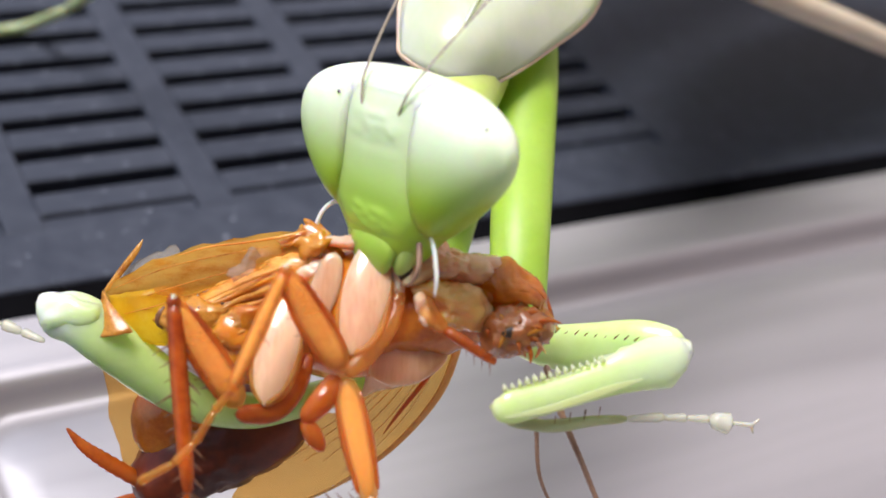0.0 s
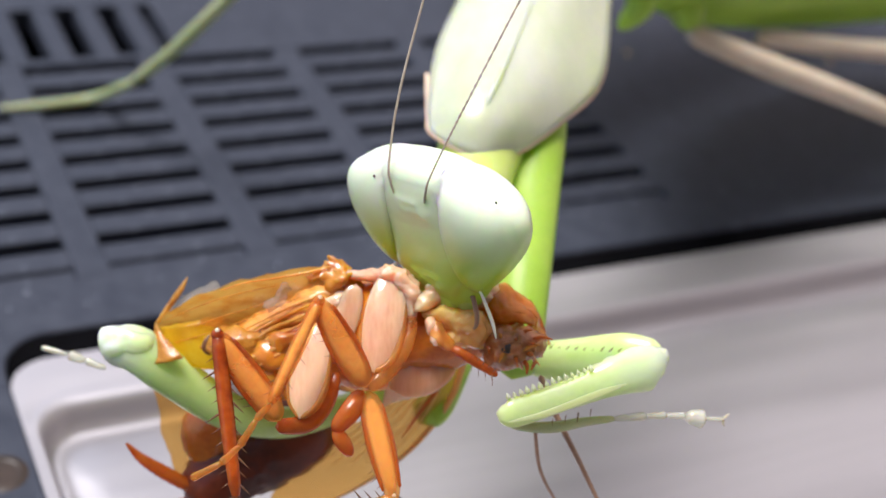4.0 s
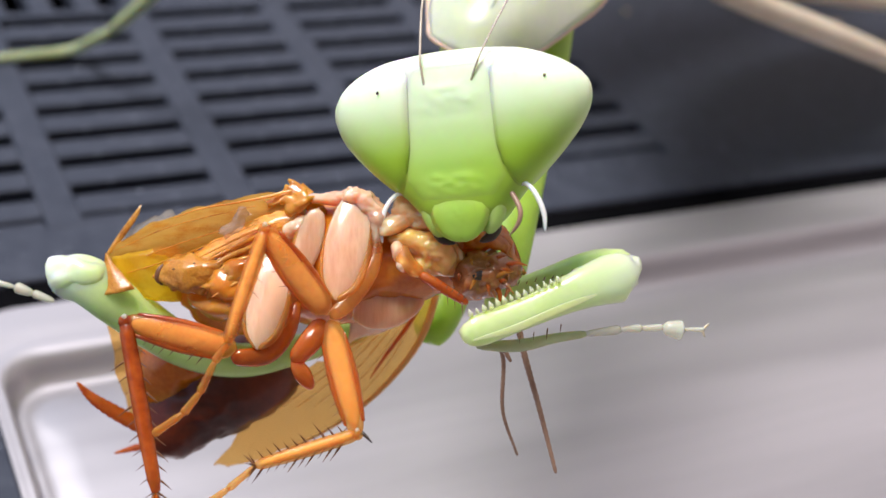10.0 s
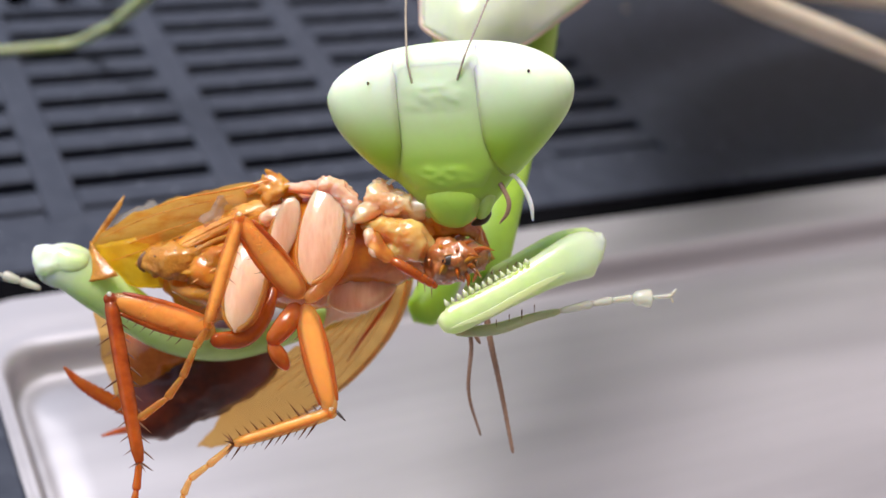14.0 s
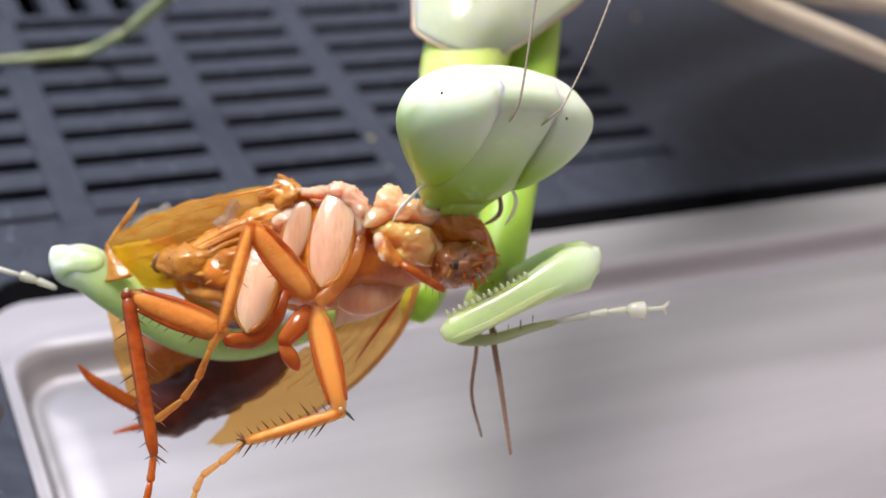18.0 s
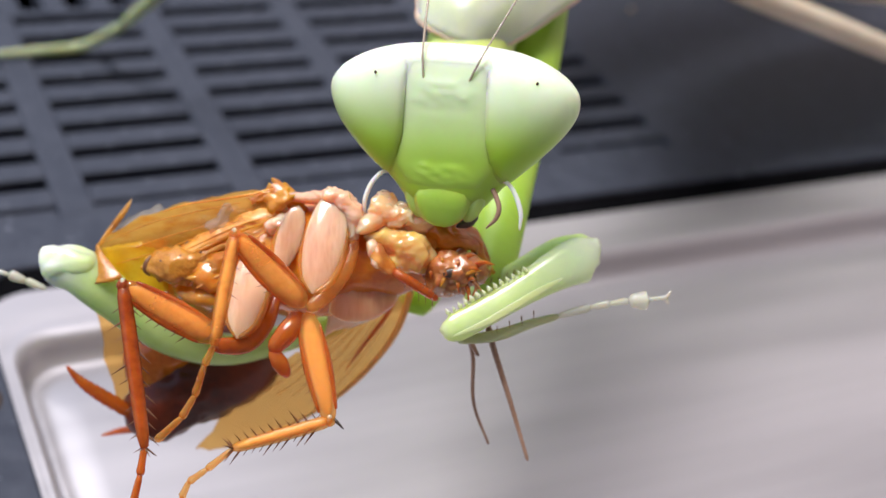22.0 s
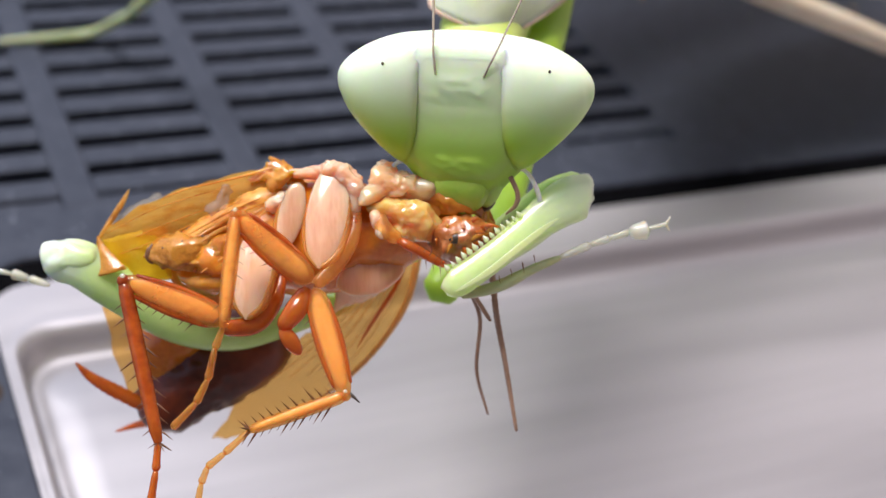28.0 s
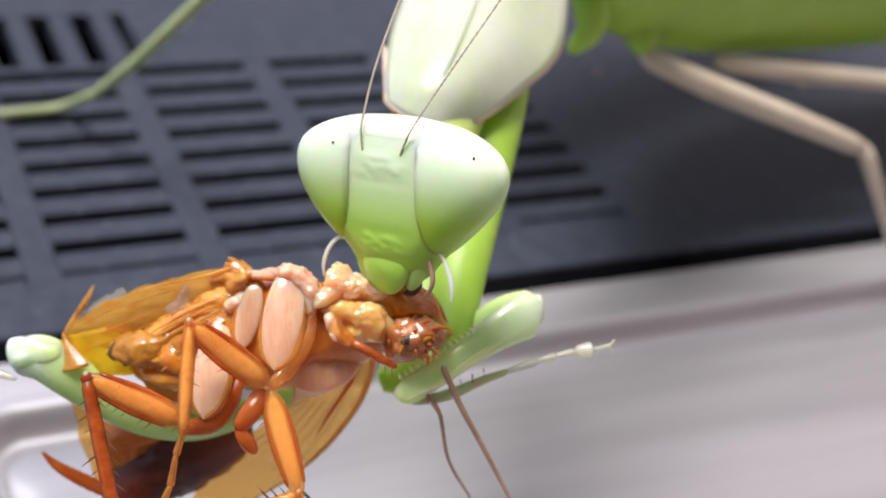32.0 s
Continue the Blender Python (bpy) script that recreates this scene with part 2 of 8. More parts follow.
WINGRIM = material("wing_rim", (0.8, 0.45, 0.14), (0.95, 0.68, 0.34), 0.2, 1200, 0.4, through_light=0.4, coat=0.6, coat_rough=0.08, sss=0.4, sss_mm=0.4)
YELLOW = material("yellow_membrane", (0.85, 0.55, 0.02), (0.95, 0.78, 0.06), 0.14, 3000, 0.8, through_light=0.5, clear=0.5, coat=0.7, coat_rough=0.06, bump_mm=0.12, tint=(1.0, 0.8, 0.12))
CLEARWING = material("clear_membrane", (0.8, 0.74, 0.66), (0.92, 0.88, 0.82), 0.1, 2500, 1.0, through_light=0.3, clear=0.85, coat=1.0, coat_rough=0.04, bump_mm=0.25)
ORANGE = material("orange_flesh", (0.62, 0.14, 0.012), (0.95, 0.44, 0.09), 0.12, 2600, 0.8, sss=0.35, sss_mm=0.6, radius=(1.0, 0.4, 0.1), coat=1.0, coat_rough=0.04, through_light=0.3, bump_mm=0.16, contrast=(0.4, 0.72), stretch=(1, 2, 1))

OCHRE = material("ochre_membrane", (0.75, 0.36, 0.03), (0.95, 0.68, 0.16), 0.1, 4500, 0.9, through_light=0.6, clear=0.62, coat=1.0, coat_rough=0.04, stretch=(1, 2.4, 1), bump_mm=0.1, contrast=(0.42, 0.75), tint=(0.98, 0.68, 0.2))
SPINE = material("spine_brown", (0.13, 0.05, 0.018), (0.26, 0.11, 0.045), 0.35, 2000, 0.1, through_light=0.25, coat=0.4)

FLAP = material("brown_flap", (0.3, 0.075, 0.006), (0.68, 0.29, 0.04), 0.18, 4200, 0.8, sss=0.4, sss_mm=0.5, through_light=0.3, coat=0.7, coat_rough=0.08, bump_mm=0.12, contrast=(0.4, 0.72))
FLESH = material("pink_flesh", (0.64, 0.28, 0.16), (0.8, 0.5, 0.37), 0.12, 1800, 0.5, sss=1.0, sss_mm=1.4, radius=(1.0, 0.5, 0.3), coat=1.0, coat_rough=0.03, bump_mm=0.09)
CREAM = material("cream_flesh", (0.7, 0.35, 0.17), (0.84, 0.57, 0.38), 0.12, 1800, 0.5, sss=1.0, sss_mm=1.6, radius=(1.0, 0.55, 0.3), coat=1.0, coat_rough=0.03, bump_mm=0.09)
JELLY = material("orange_jelly", (0.72, 0.27, 0.05), (0.9, 0.5, 0.18), 0.1, 1200, 0.4, sss=0.9, sss_mm=1.8, radius=(1.0, 0.5, 0.18), coat=1.0, coat_rough=0.03, bump_mm=0.05, glassy=0.15, ior=1.36, contrast=(0.4, 0.8))

FACE = material("torn_face", (0.26, 0.07, 0.015), (0.55, 0.21, 0.06), 0.25, 3000, 0.9, sss=0.5, sss_mm=0.6, radius=(1, 0.4, 0.15), coat=0.8, coat_rough=0.08, bump_mm=0.12)


# ---- mesh helpers (all in millimetres) ----
def part(name, bm, mat, parent, label="", smooth=True):
    me = bpy.data.meshes.new(name)
    bmesh.ops.recalc_face_normals(bm, faces=bm.faces)
    bm.to_mesh(me)
    bm.free()
    me.transform(Matrix.Scale(MM, 4))
    me.materials.append(mat)
    if smooth:
        me.shade_smooth()
    ob = new(name, me)
    ob.parent = parent
    return tagged(ob, label)


def share(name, mesh, parent, m):
    """Another piece on one mesh; m is in millimetres."""
    ob = new(name, mesh)
    ob.parent = parent
    ob.matrix_basis = Matrix.Translation(m.translation * MM) @ m.to_3x3().to_4x4()
    return ob


def spline(pts, steps):
    """Points and radii on a smooth line through pts (tuples of any length)."""
    pts = [np.array(p, float) for p in pts]
    out = []
    for i in range(len(pts) - 1):
        a, b = pts[i], pts[i + 1]
        p0, p3 = (pts[i - 1] if i else 2 * a - b), (pts[i + 2] if i + 2 < len(pts) else 2 * b - a)
        for k in range(steps):
            t = k / steps
            out.append(0.5 * (2 * a + (b - p0) * t + (2 * p0 - 5 * a + 4 * b - p3) * t * t + (3 * a - p0 - 3 * b + p3) * t ** 3))
    out.append(pts[-1])
    return out


def limb(pts, radii, sides=14, steps=6, flat=1.0, face=(0, 0, 1), bm=None, ring=0.0):
    """A rounded tapering limb through pts; flat squeezes it along face; ring gives it segments."""
    bm = bm or bmesh.new()
    line = spline([(*p, r) for p, r in zip(pts, radii)], steps)
    face = Vector(face).normalized()
    rings = []
    n = len(line)
    for i, q in enumerate(line):
        a, b = Vector(line[max(0, i - 1)][:3]), Vector(line[min(n - 1, i + 1)][:3])
        t = (b - a).normalized()
        s = t.cross(face)
        if s.length < 1e-3:
            s = t.cross(Vector((0, 1, 0.3)))
        s.normalize()
        f = s.cross(t)
        r = max(0.012, q[3]) * (1 + ring * (1 if i % 2 else -1))
        if i == 0 or i == n - 1:
            r *= 0.72
        c = Vector(q[:3])
        rings.append([bm.verts.new(c + s * (r * math.cos(k * math.tau / sides)) + f * (r * flat * math.sin(k * math.tau / sides))) for k in range(sides)])
    for a, b in zip(rings, rings[1:]):
        for k in range(sides):
            bm.faces.new((a[k], a[(k + 1) % sides], b[(k + 1) % sides], b[k]))
    for rg, sign in ((rings[0], -1), (rings[-1], 1)):
        ctr = sum((v.co for v in rg), Vector()) / sides
        other = rings[1] if sign < 0 else rings[-2]
        octr = sum((v.co for v in other), Vector()) / sides
        tip = bm.verts.new(ctr + (ctr - octr).normalized() * (rg[0].co - ctr).length * 0.6)
        for k in range(sides):
            bm.faces.new((rg[k], rg[(k + 1) % sides], tip))
    return bm


def blob(balls, blend=0.5, nu=40, nv=24, centre=None, rough=0.0, seed=0.0, bm=None):
    """A closed rounded body: a smooth union of balls (x, y, z, rx, ry, rz) seen from its centre."""
    bm = bm or bmesh.new()
    B = np.array(balls, float)
    c = B[:, :3].mean(0) if centre is None else np.array(centre, float)
    th = np.linspace(0, np.pi, nv + 1)
    ph = np.linspace(0, 2 * np.pi, nu, endpoint=False)
    reach = (np.abs(B[:, :3] - c) + B[:, 3:]).max() * 1.8
    rs = np.linspace(0.01, reach, 120)
    verts = []
    for a in th:
        row = []
        for b in ph:
            d = np.array([math.sin(a) * math.cos(b), math.cos(a), math.sin(a) * math.sin(b)])
            pts = c + rs[:, None] * d
            f = np.sqrt((((pts[:, None, :] - B[None, :, :3]) / B[None, :, 3:]) ** 2).sum(2)) - 1
            f = f * B[None, :, 3:].min(2)
            g = -blend * np.log(np.exp(-f / blend).sum(1))
            inside = np.nonzero(g < 0)[0]
            k = inside[-1] if len(inside) else 0
            r = rs[k]
            if k + 1 < len(rs) and g[k] < 0:
                r = rs[k] + (rs[k + 1] - rs[k]) * (-g[k]) / (g[k + 1] - g[k] + 1e-9)
            p = Vector(c + r * d)
            if rough:
                p += Vector(d) * rough * noise.fractal(p * 2.2 + Vector((seed, 0, 0)), 0.9, 2.0, 3)
            row.append(p)
            if a in (0.0, th[-1]):
                break
        verts.append([bm.verts.new(p) for p in row])
    for i in range(nv):
        A, C = verts[i], verts[i + 1]
        for k in range(nu):
            k2 = (k + 1) % nu
            if len(A) == 1:
                bm.faces.new((A[0], C[k2], C[k]))
            elif len(C) == 1:
                bm.faces.new((A[k], A[k2], C[0]))
            else:
                bm.faces.new((A[k], A[k2], C[k2], C[k]))
    return bm


def sheet(rows, nu=6, nv=6, thick=0.06, wave=0.0, seed=0.0, fray=0.0):
    """A thin curved plate through rows of points (each row the same length), with real thickness."""
    bm = bmesh.new()
    lines = [spline(r, nu) for r in rows]
    cols = [spline([ln[k] for ln in lines], nv) for k in range(len(lines[0]))]
    W, Hh = len(cols), len(cols[0])
    P = np.array(cols)
    if wave or fray:
        for i in range(W):
            for j in range(Hh):
                v = Vector(P[i, j])
                e = 1.0 if j in (0, Hh - 1) or i in (0, W - 1) else 0.0
                P[i, j] += np.array(noise.noise_vector(v * 1.3 + Vector((seed, 0, 0)))) * wave + np.array(noise.noise_vector(v * 4.1 + Vector((0, 0, seed)))) * wave * 0.4
                if e and fray:
                    P[i, j] += np.array(noise.noise_vector(v * 5 + Vector((0, seed, 0)))) * fray
    du, dv = np.gradient(P, axis=0), np.gradient(P, axis=1)
    N = np.cross(du, dv)
    N /= np.linalg.norm(N, axis=2, keepdims=True) + 1e-9
    top = [[bm.verts.new(P[i, j] + N[i, j] * thick / 2) for j in range(Hh)] for i in range(W)]
    low = [[bm.verts.new(P[i, j] - N[i, j] * thick / 2) for j in range(Hh)] for i in range(W)]
    for i in range(W - 1):
        for j in range(Hh - 1):
            bm.faces.new((top[i][j], top[i + 1][j], top[i + 1][j + 1], top[i][j + 1]))
            bm.faces.new((low[i][j], low[i][j + 1], low[i + 1][j + 1], low[i + 1][j]))
    loop = [(i, 0) for i in range(W)] + [(W - 1, j) for j in range(1, Hh)] + [(i, Hh - 1) for i in range(W - 2, -1, -1)] + [(0, j) for j in range(Hh - 2, 0, -1)]
    for (a, b), (c, d) in zip(loop, loop[1:] + loop[:1]):
        bm.faces.new((top[a][b], low[a][b], low[c][d], top[c][d]))
    return bm


def spike_mesh(name, mat, length=1.0, r=0.12, sides=6, bend=0.12):
    bm = limb([(0, 0, 0), (0, length * 0.5, bend * 0.3), (0, length, bend)], [r, r * 0.6, r * 0.08], sides, 2)
    me = bpy.data.meshes.new(name)
    bmesh.ops.recalc_face_normals(bm, faces=bm.faces)
    bm.to_mesh(me)
    bm.free()
    me.transform(Matrix.Scale(MM, 4))
    me.materials.append(mat)
    me.shade_smooth()
    return me


def spikes(parent, mesh, a, b, count, length, lean, side, name="spine", start=0.1, stop=0.97, vary=0.35, wide=1.0):
    """Spines in a row from a to b; they stand to side and lean along the limb."""
    a, b = Vector(a), Vector(b)
    along, side = (b - a).normalized(), Vector(side).normalized()
    for k in range(count):
        f = start + (stop - start) * (k + 0.5) / count
        up = (side + along * lean + Vector((0, 0, random.uniform(-0.25, 0.25)))).normalized()
        s = length * random.uniform(1 - vary, 1 + vary)
        m = Matrix.Translation(a.lerp(b, f)) @ up.to_track_quat("Y", "Z").to_matrix().to_4x4() @ Matrix.Diagonal((s * wide, s, s * wide, 1))
        share(name, mesh, parent, m)


def rounded(x0, y0, x1, y1, r, n=8):
    """A rounded rectangle's outline, counter-clockwise."""
    out = []
    for cx, cy, a in ((x1 - r, y1 - r, 0), (x0 + r, y1 - r, 90), (x0 + r, y0 + r, 180), (x1 - r, y0 + r, 270)):
        out += [(cx + r * math.cos(radians(a + 90 * k / n)), cy + r * math.sin(radians(a + 90 * k / n))) for k in range(n + 1)]
    return out


# ---- the vented panel and the metal tray ----
X0, X1, Y0, Y1 = -60.0, 130.0, -120.0, 110.0     # outer edge of the panel
RX0, RX1, RY0, RY1, RR = -6.7, 118.0, -110.0, -4.1, 2.6   # the recess that holds the tray
DEEP = 0.4
SLOT_P, SLOT_GAP, ROW_P = 9.0, 1.79, 2.56
SLOT_H = 1.0


def bar_mesh(name, x, y, mat, z=1.2, r=0.12):
    """A bar x by y with softly rounded upper edges, its top at z = 0."""
    bm = bmesh.new()
    rings = []
    for off, h in ((0.0, -z), (0.0, -r), (r * 0.3, -r * 0.3), (r, 0.0)):
        rings.append([bm.verts.new((px, py, h)) for px, py in rounded(off, off, x - off, y - off, 0.14, 2)])
    for a, b in zip(rings, rings[1:]):
        for k in range(len(a)):
            bm.faces.new((a[k], a[(k + 1) % len(a)], b[(k + 1) % len(a)], b[k]))
    bm.faces.new(rings[-1])
    me = bpy.data.meshes.new(name)
    bmesh.ops.recalc_face_normals(bm, faces=bm.faces)
    bm.to_mesh(me)
    bm.free()
    me.transform(Matrix.Scale(MM, 4))
    me.materials.append(mat)
    return me


CRUMBS = ((16.5, 4.5, 0.16), (41.7, 16.7, 0.2), (57.6, 12.9, 0.2), (16.3, 1.4, 0.1))


def grille_panel():
    root = tagged(new("vented_panel"), "black matt plastic panel with rows of vent slots", "panel", kind="structure")
    bm = bmesh.new()
    hole = rounded(RX0, RY0, RX1, RY1, RR)
    rows, cols = 9, 8
    cx0, cy0 = -4 * SLOT_P, 0.0
    cx1 = cx0 + cols * SLOT_P - SLOT_GAP
    gy0, gy1 = cy0 - SLOT_H / 2, cy0 + (rows - 1) * ROW_P + SLOT_H / 2

    def quad(x0, y0, x1, y1):
        bm.faces.new([bm.verts.new((x, y, 0)) for x, y in ((x0, y0), (x1, y0), (x1, y1), (x0, y1))])
    quad(X0, RY1 + 0.001, X1, gy0)
    fx0, fx1, fy0, fy1 = -24.0, 10.0, gy1 + 0.7, gy1 + 7.4   # a second field of slots that run the other way
    quad(X0, gy1, X1, fy0)
    quad(X0, fy0, fx0, fy1)
    quad(fx1, fy0, X1, fy1)
    quad(X0, fy1, X1, Y1)
    quad(X0, gy0, cx0, gy1)
    quad(cx1, gy0, X1, gy1)
    for o in ([(cx0, gy0), (cx1, gy0), (cx1, gy1), (cx0, gy1)], [(fx0, fy0), (fx1, fy0), (fx1, fy1), (fx0, fy1)]):
        for (ax, ay), (bx, by) in zip(o, o[1:] + o[:1]):
            bm.faces.new([bm.verts.new(p) for p in ((ax, ay, 0), (bx, by, 0), (bx, by, -1.9), (ax, ay, -1.9))])
    outer = [(X0, Y0), (X1, Y0), (X1, RY1), (X0, RY1)]
    ov = [bm.verts.new((x, y, 0)) for x, y in outer]
    hv = [bm.verts.new((x, y, 0)) for x, y in hole]
    edges = [bm.edges.new((a, b)) for vs in (ov, hv) for a, b in zip(vs, vs[1:] + vs[:1])]
    bmesh.ops.triangle_fill(bm, use_beauty=True, edges=edges)
    rib = bar_mesh("rib", SLOT_GAP, gy1 - gy0, PANEL)
    for c in range(1, cols):
        share("rib", rib, root, Matrix.Translation((cx0 + c * SLOT_P - SLOT_GAP, gy0, 0)))
    slat = bar_mesh("slat", SLOT_P - SLOT_GAP, ROW_P - SLOT_H, PANEL)
    for c in range(cols):
        for r in range(rows - 1):
            share("slat", slat, root, Matrix.Translation((cx0 + c * SLOT_P, cy0 + r * ROW_P + SLOT_H / 2, 0)))
    # the row of slots next to the recess is only moulded in, not cut through
    filler = bar_mesh("slot_floor", SLOT_P - SLOT_GAP, SLOT_H, PANEL)
    for c in range(cols):
        share("slot_floor", filler, root, Matrix.Translation((cx0 + c * SLOT_P, cy0 - SLOT_H / 2, -0.22)))
    fin = bar_mesh("fin", 1.4, fy1 - fy0, PANEL)
    for k in range(12):
        share("fin", fin, root, Matrix.Translation((fx0 + 0.9 + 2.8 * k, fy0, 0)))
    # small rounded lip of the recess
    prof = [(0.0, 0.0), (0.1, -0.04), (0.16, -0.16)]
    ringv = []
    cxm, cym = (RX0 + RX1) / 2, (RY0 + RY1) / 2
    for off, z in prof:
        ringv.append([bm.verts.new((x, y, z)) for x, y in rounded(RX0 + off, RY0 + off, RX1 - off, RY1 - off, RR - off)])
    for a, b in zip(ringv, ringv[1:]):
        for k in range(len(a)):
            bm.faces.new((a[k], a[(k + 1) % len(a)], b[(k + 1) % len(a)], b[k]))
    # black band below the lip, the gap's shade put into its colour
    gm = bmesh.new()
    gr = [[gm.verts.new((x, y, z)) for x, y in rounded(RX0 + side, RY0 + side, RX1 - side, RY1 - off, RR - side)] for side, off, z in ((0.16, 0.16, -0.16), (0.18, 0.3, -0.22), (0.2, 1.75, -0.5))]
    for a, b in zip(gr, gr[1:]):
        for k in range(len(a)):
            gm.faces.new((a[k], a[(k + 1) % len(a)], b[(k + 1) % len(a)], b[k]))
    part("gap_band", gm, GAP_SHADE, root, "black band painted as the unlit gap round the tray")
    # outer skirt
    s0, s1 = [bm.verts.new((x, y, 0)) for x, y in ((X0, Y0), (X1, Y0), (X1, Y1), (X0, Y1))], None
    s1 = [bm.verts.new((v.co.x, v.co.y, -6)) for v in s0]
    for k in range(4):
        bm.faces.new((s0[k], s1[k], s1[(k + 1) % 4], s0[(k + 1) % 4]))
    part("grille_plate", bm, PANEL, root, smooth=False)
    # one sheet under all the slots, their shade put into its colour
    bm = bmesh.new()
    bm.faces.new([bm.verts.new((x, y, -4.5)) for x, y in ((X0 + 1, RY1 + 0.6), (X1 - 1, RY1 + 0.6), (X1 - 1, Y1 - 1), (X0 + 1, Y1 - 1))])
    part("slot_floor", bm, SLOT_SHADE, root, "near-black sheet painted as the shade below the slots", smooth=False)
    # a screw hole beside the recess
    bm = bmesh.new()
    for r0, z0, r1, z1 in ((1.0, 0.03, 0.8, 0.06), (0.8, 0.06, 0.72, 0.02), (0.72, 0.02, 0.0, 0.01), (1.1, 0.0, 1.0, 0.03)):
        a = [bm.verts.new((-8.0 + r0 * math.cos(k * math.tau / 24), -12.9 + r0 * math.sin(k * math.tau / 24), z0)) for k in range(24)]
        b = [bm.verts.new((-8.0 + r1 * math.cos(k * math.tau / 24), -12.9 + r1 * math.sin(k * math.tau / 24), z1)) for k in range(24)]
        for k in range(24):
            bm.faces.new((a[k], a[(k + 1) % 24], b[(k + 1) % 24], b[k]))
    part("screw", bm, DARK, root, "small dark sunk screw")
    for x, y, r in CRUMBS:
        part("crumb", blob([(x, y, r * 0.5, r, r * 0.8, r * 0.7)], 0.1, 12, 8, rough=r * 0.4, seed=x), CREAM, root, "small pale crumb")
    return root


def tray():
    root = tagged(new("metal_tray"), "satin silver metal tray with a rounded stepped rim", "tray", kind="structure")
    bm = bmesh.new()
    rings = []
    for left, far, z, r in ((-6.6, -5.6, 0, 2.2), (-6.45, -6.6, 0.02, 2.2), (-6.3, -7.7, 0.06, 2.2), (-6.2, -8.0, 0.02, 2.2), (-6.1, -8.3, 0.05, 2.1), (-6.0, -8.7, 0.06, 2.0), (-5.85, -9.1, -0.06, 1.9),
                            (-5.75, -9.3, -0.6, 1.85), (-5.62, -9.6, -1.25, 1.8), (-5.42, -9.95, -1.35, 1.75), (-5.2, -10.3, -1.15, 1.7), (-4.85, -10.9, -0.92, 1.7), (-3.6, -12.5, -0.82, 1.7), (8.0, -23.0, -0.8, 1.7), (40.0, -46.0, -0.8, 1.7)):
        d = left - RX0
        rings.append([bm.verts.new((x, y, z - DEEP)) for x, y in rounded(left, RY0 + d, RX1 - d, far, r, 10)])
    for a, b in zip(rings, rings[1:]):
        for k in range(len(a)):
            bm.faces.new((a[k], a[(k + 1) % len(a)], b[(k + 1) % len(a)], b[k]))
    bm.faces.new(rings[-1])
    part("tray_pan", bm, METAL, root)
    return root


def table():
    bm = bmesh.new()
    bm.faces.new([bm.verts.new((x * 3000, y * 3000, -6.0)) for x, y in ((-1, -1), (1, -1), (1, 1), (-1, 1))])
    return part("ground", bm, WOODISH, None, smooth=False)


WOODISH = material("table_top", (0.2, 0.17, 0.15), (0.3, 0.26, 0.22), 0.5, 40, 0.2)


def wall(name, label, a, b, height=2200.0, thick=80.0, mat=None):
    """A plain unseen wall from a to b (mm, on the table's level), added to shape fill and reflections."""
    bm = bmesh.new()
    a, b = Vector((*a, 0)), Vector((*b, 0))
    n = Vector((b.y - a.y, a.x - b.x, 0)).normalized() * thick
    lo = [bm.verts.new((p.x, p.y, -6.0)) for p in (a, b, b + n, a + n)]
    hi = [bm.verts.new((p.x, p.y, height)) for p in (a, b, b + n, a + n)]
    bm.faces.new(hi)
    for k in range(4):
        bm.faces.new((lo[k], lo[(k + 1) % 4], hi[(k + 1) % 4], hi[k]))
    tagged(part(name, bm, mat or WALL, None, smooth=False), label, "wall", kind="structure")


# unseen dim wall, added to darken reflections and fill from behind the camera
wall("added_wall_south", "unseen brownish wall added to dim fill and reflections", (-1500, -700), (1500, -700), mat=WALLDARK)
# unseen sunlit wall, added as a warm reflector for the tray's right
wall("added_wall_east", "unseen warm pinkish wall added to brighten the tray's reflection", (650, -600), (650, 2400), height=2900.0)
grille_panel()
tray()
tagged(table(), "plain grey-brown table top under the panel", "table", kind="structure")

# ---- the mantis ----
HOME = pose(0.00506, -0.02642, 0.01564, 54.104, -8.449, -23.428)
TOOTH = spike_mesh("tooth", SHIN, 1.0, 0.5, 8, 0.0)
THORN = spike_mesh("spine", SPINE, 1.0, 0.085, 5, 0.15)
BRISTLE = spike_mesh("spine", SPINE, 1.0, 0.065, 5, 0.15)


# the head's outline: height, half-width, depth in front and behind, squareness of the section
HEAD_RINGS = ((1.86, 0.3, 0.12, -0.15, 2.0), (1.83, 1.15, 0.46, -0.5, 2.1), (1.7, 2.0, 0.7, -0.74, 2.2), (1.44, 2.78, 0.86, -0.9, 2.3), (1.08, 3.42, 0.95, -1.0, 2.4), (0.72, 3.8, 0.99, -1.05, 2.4),
              (0.35, 3.94, 1.01, -1.05, 2.4), (-0.1, 3.88, 1.02, -1.0, 2.4), (-0.6, 3.6, 1.02, -0.95, 2.4), (-1.1, 3.18, 1.03, -0.9, 2.4), (-1.6, 2.7, 1.03, -0.82, 2.4), (-2.05, 2.22, 1.02, -0.72, 2.4),
              (-2.45, 1.78, 1.0, -0.62, 2.4), (-2.8, 1.48, 0.95, -0.52, 2.4), (-3.1, 1.22, 0.86, -0.42, 2.3), (-3.35, 0.9, 0.7, -0.32, 2.2), (-3.5, 0.5, 0.5, -0.2, 2.0))


def eye_line(y):
    """Half the width of the face between the eyes at the height y."""
    return float(np.interp(y, (-2.6, -2.3, -1.8, -1.0, 0.3, 1.9), (2.0, 1.8, 1.5, 1.33, 1.28, 1.2)))


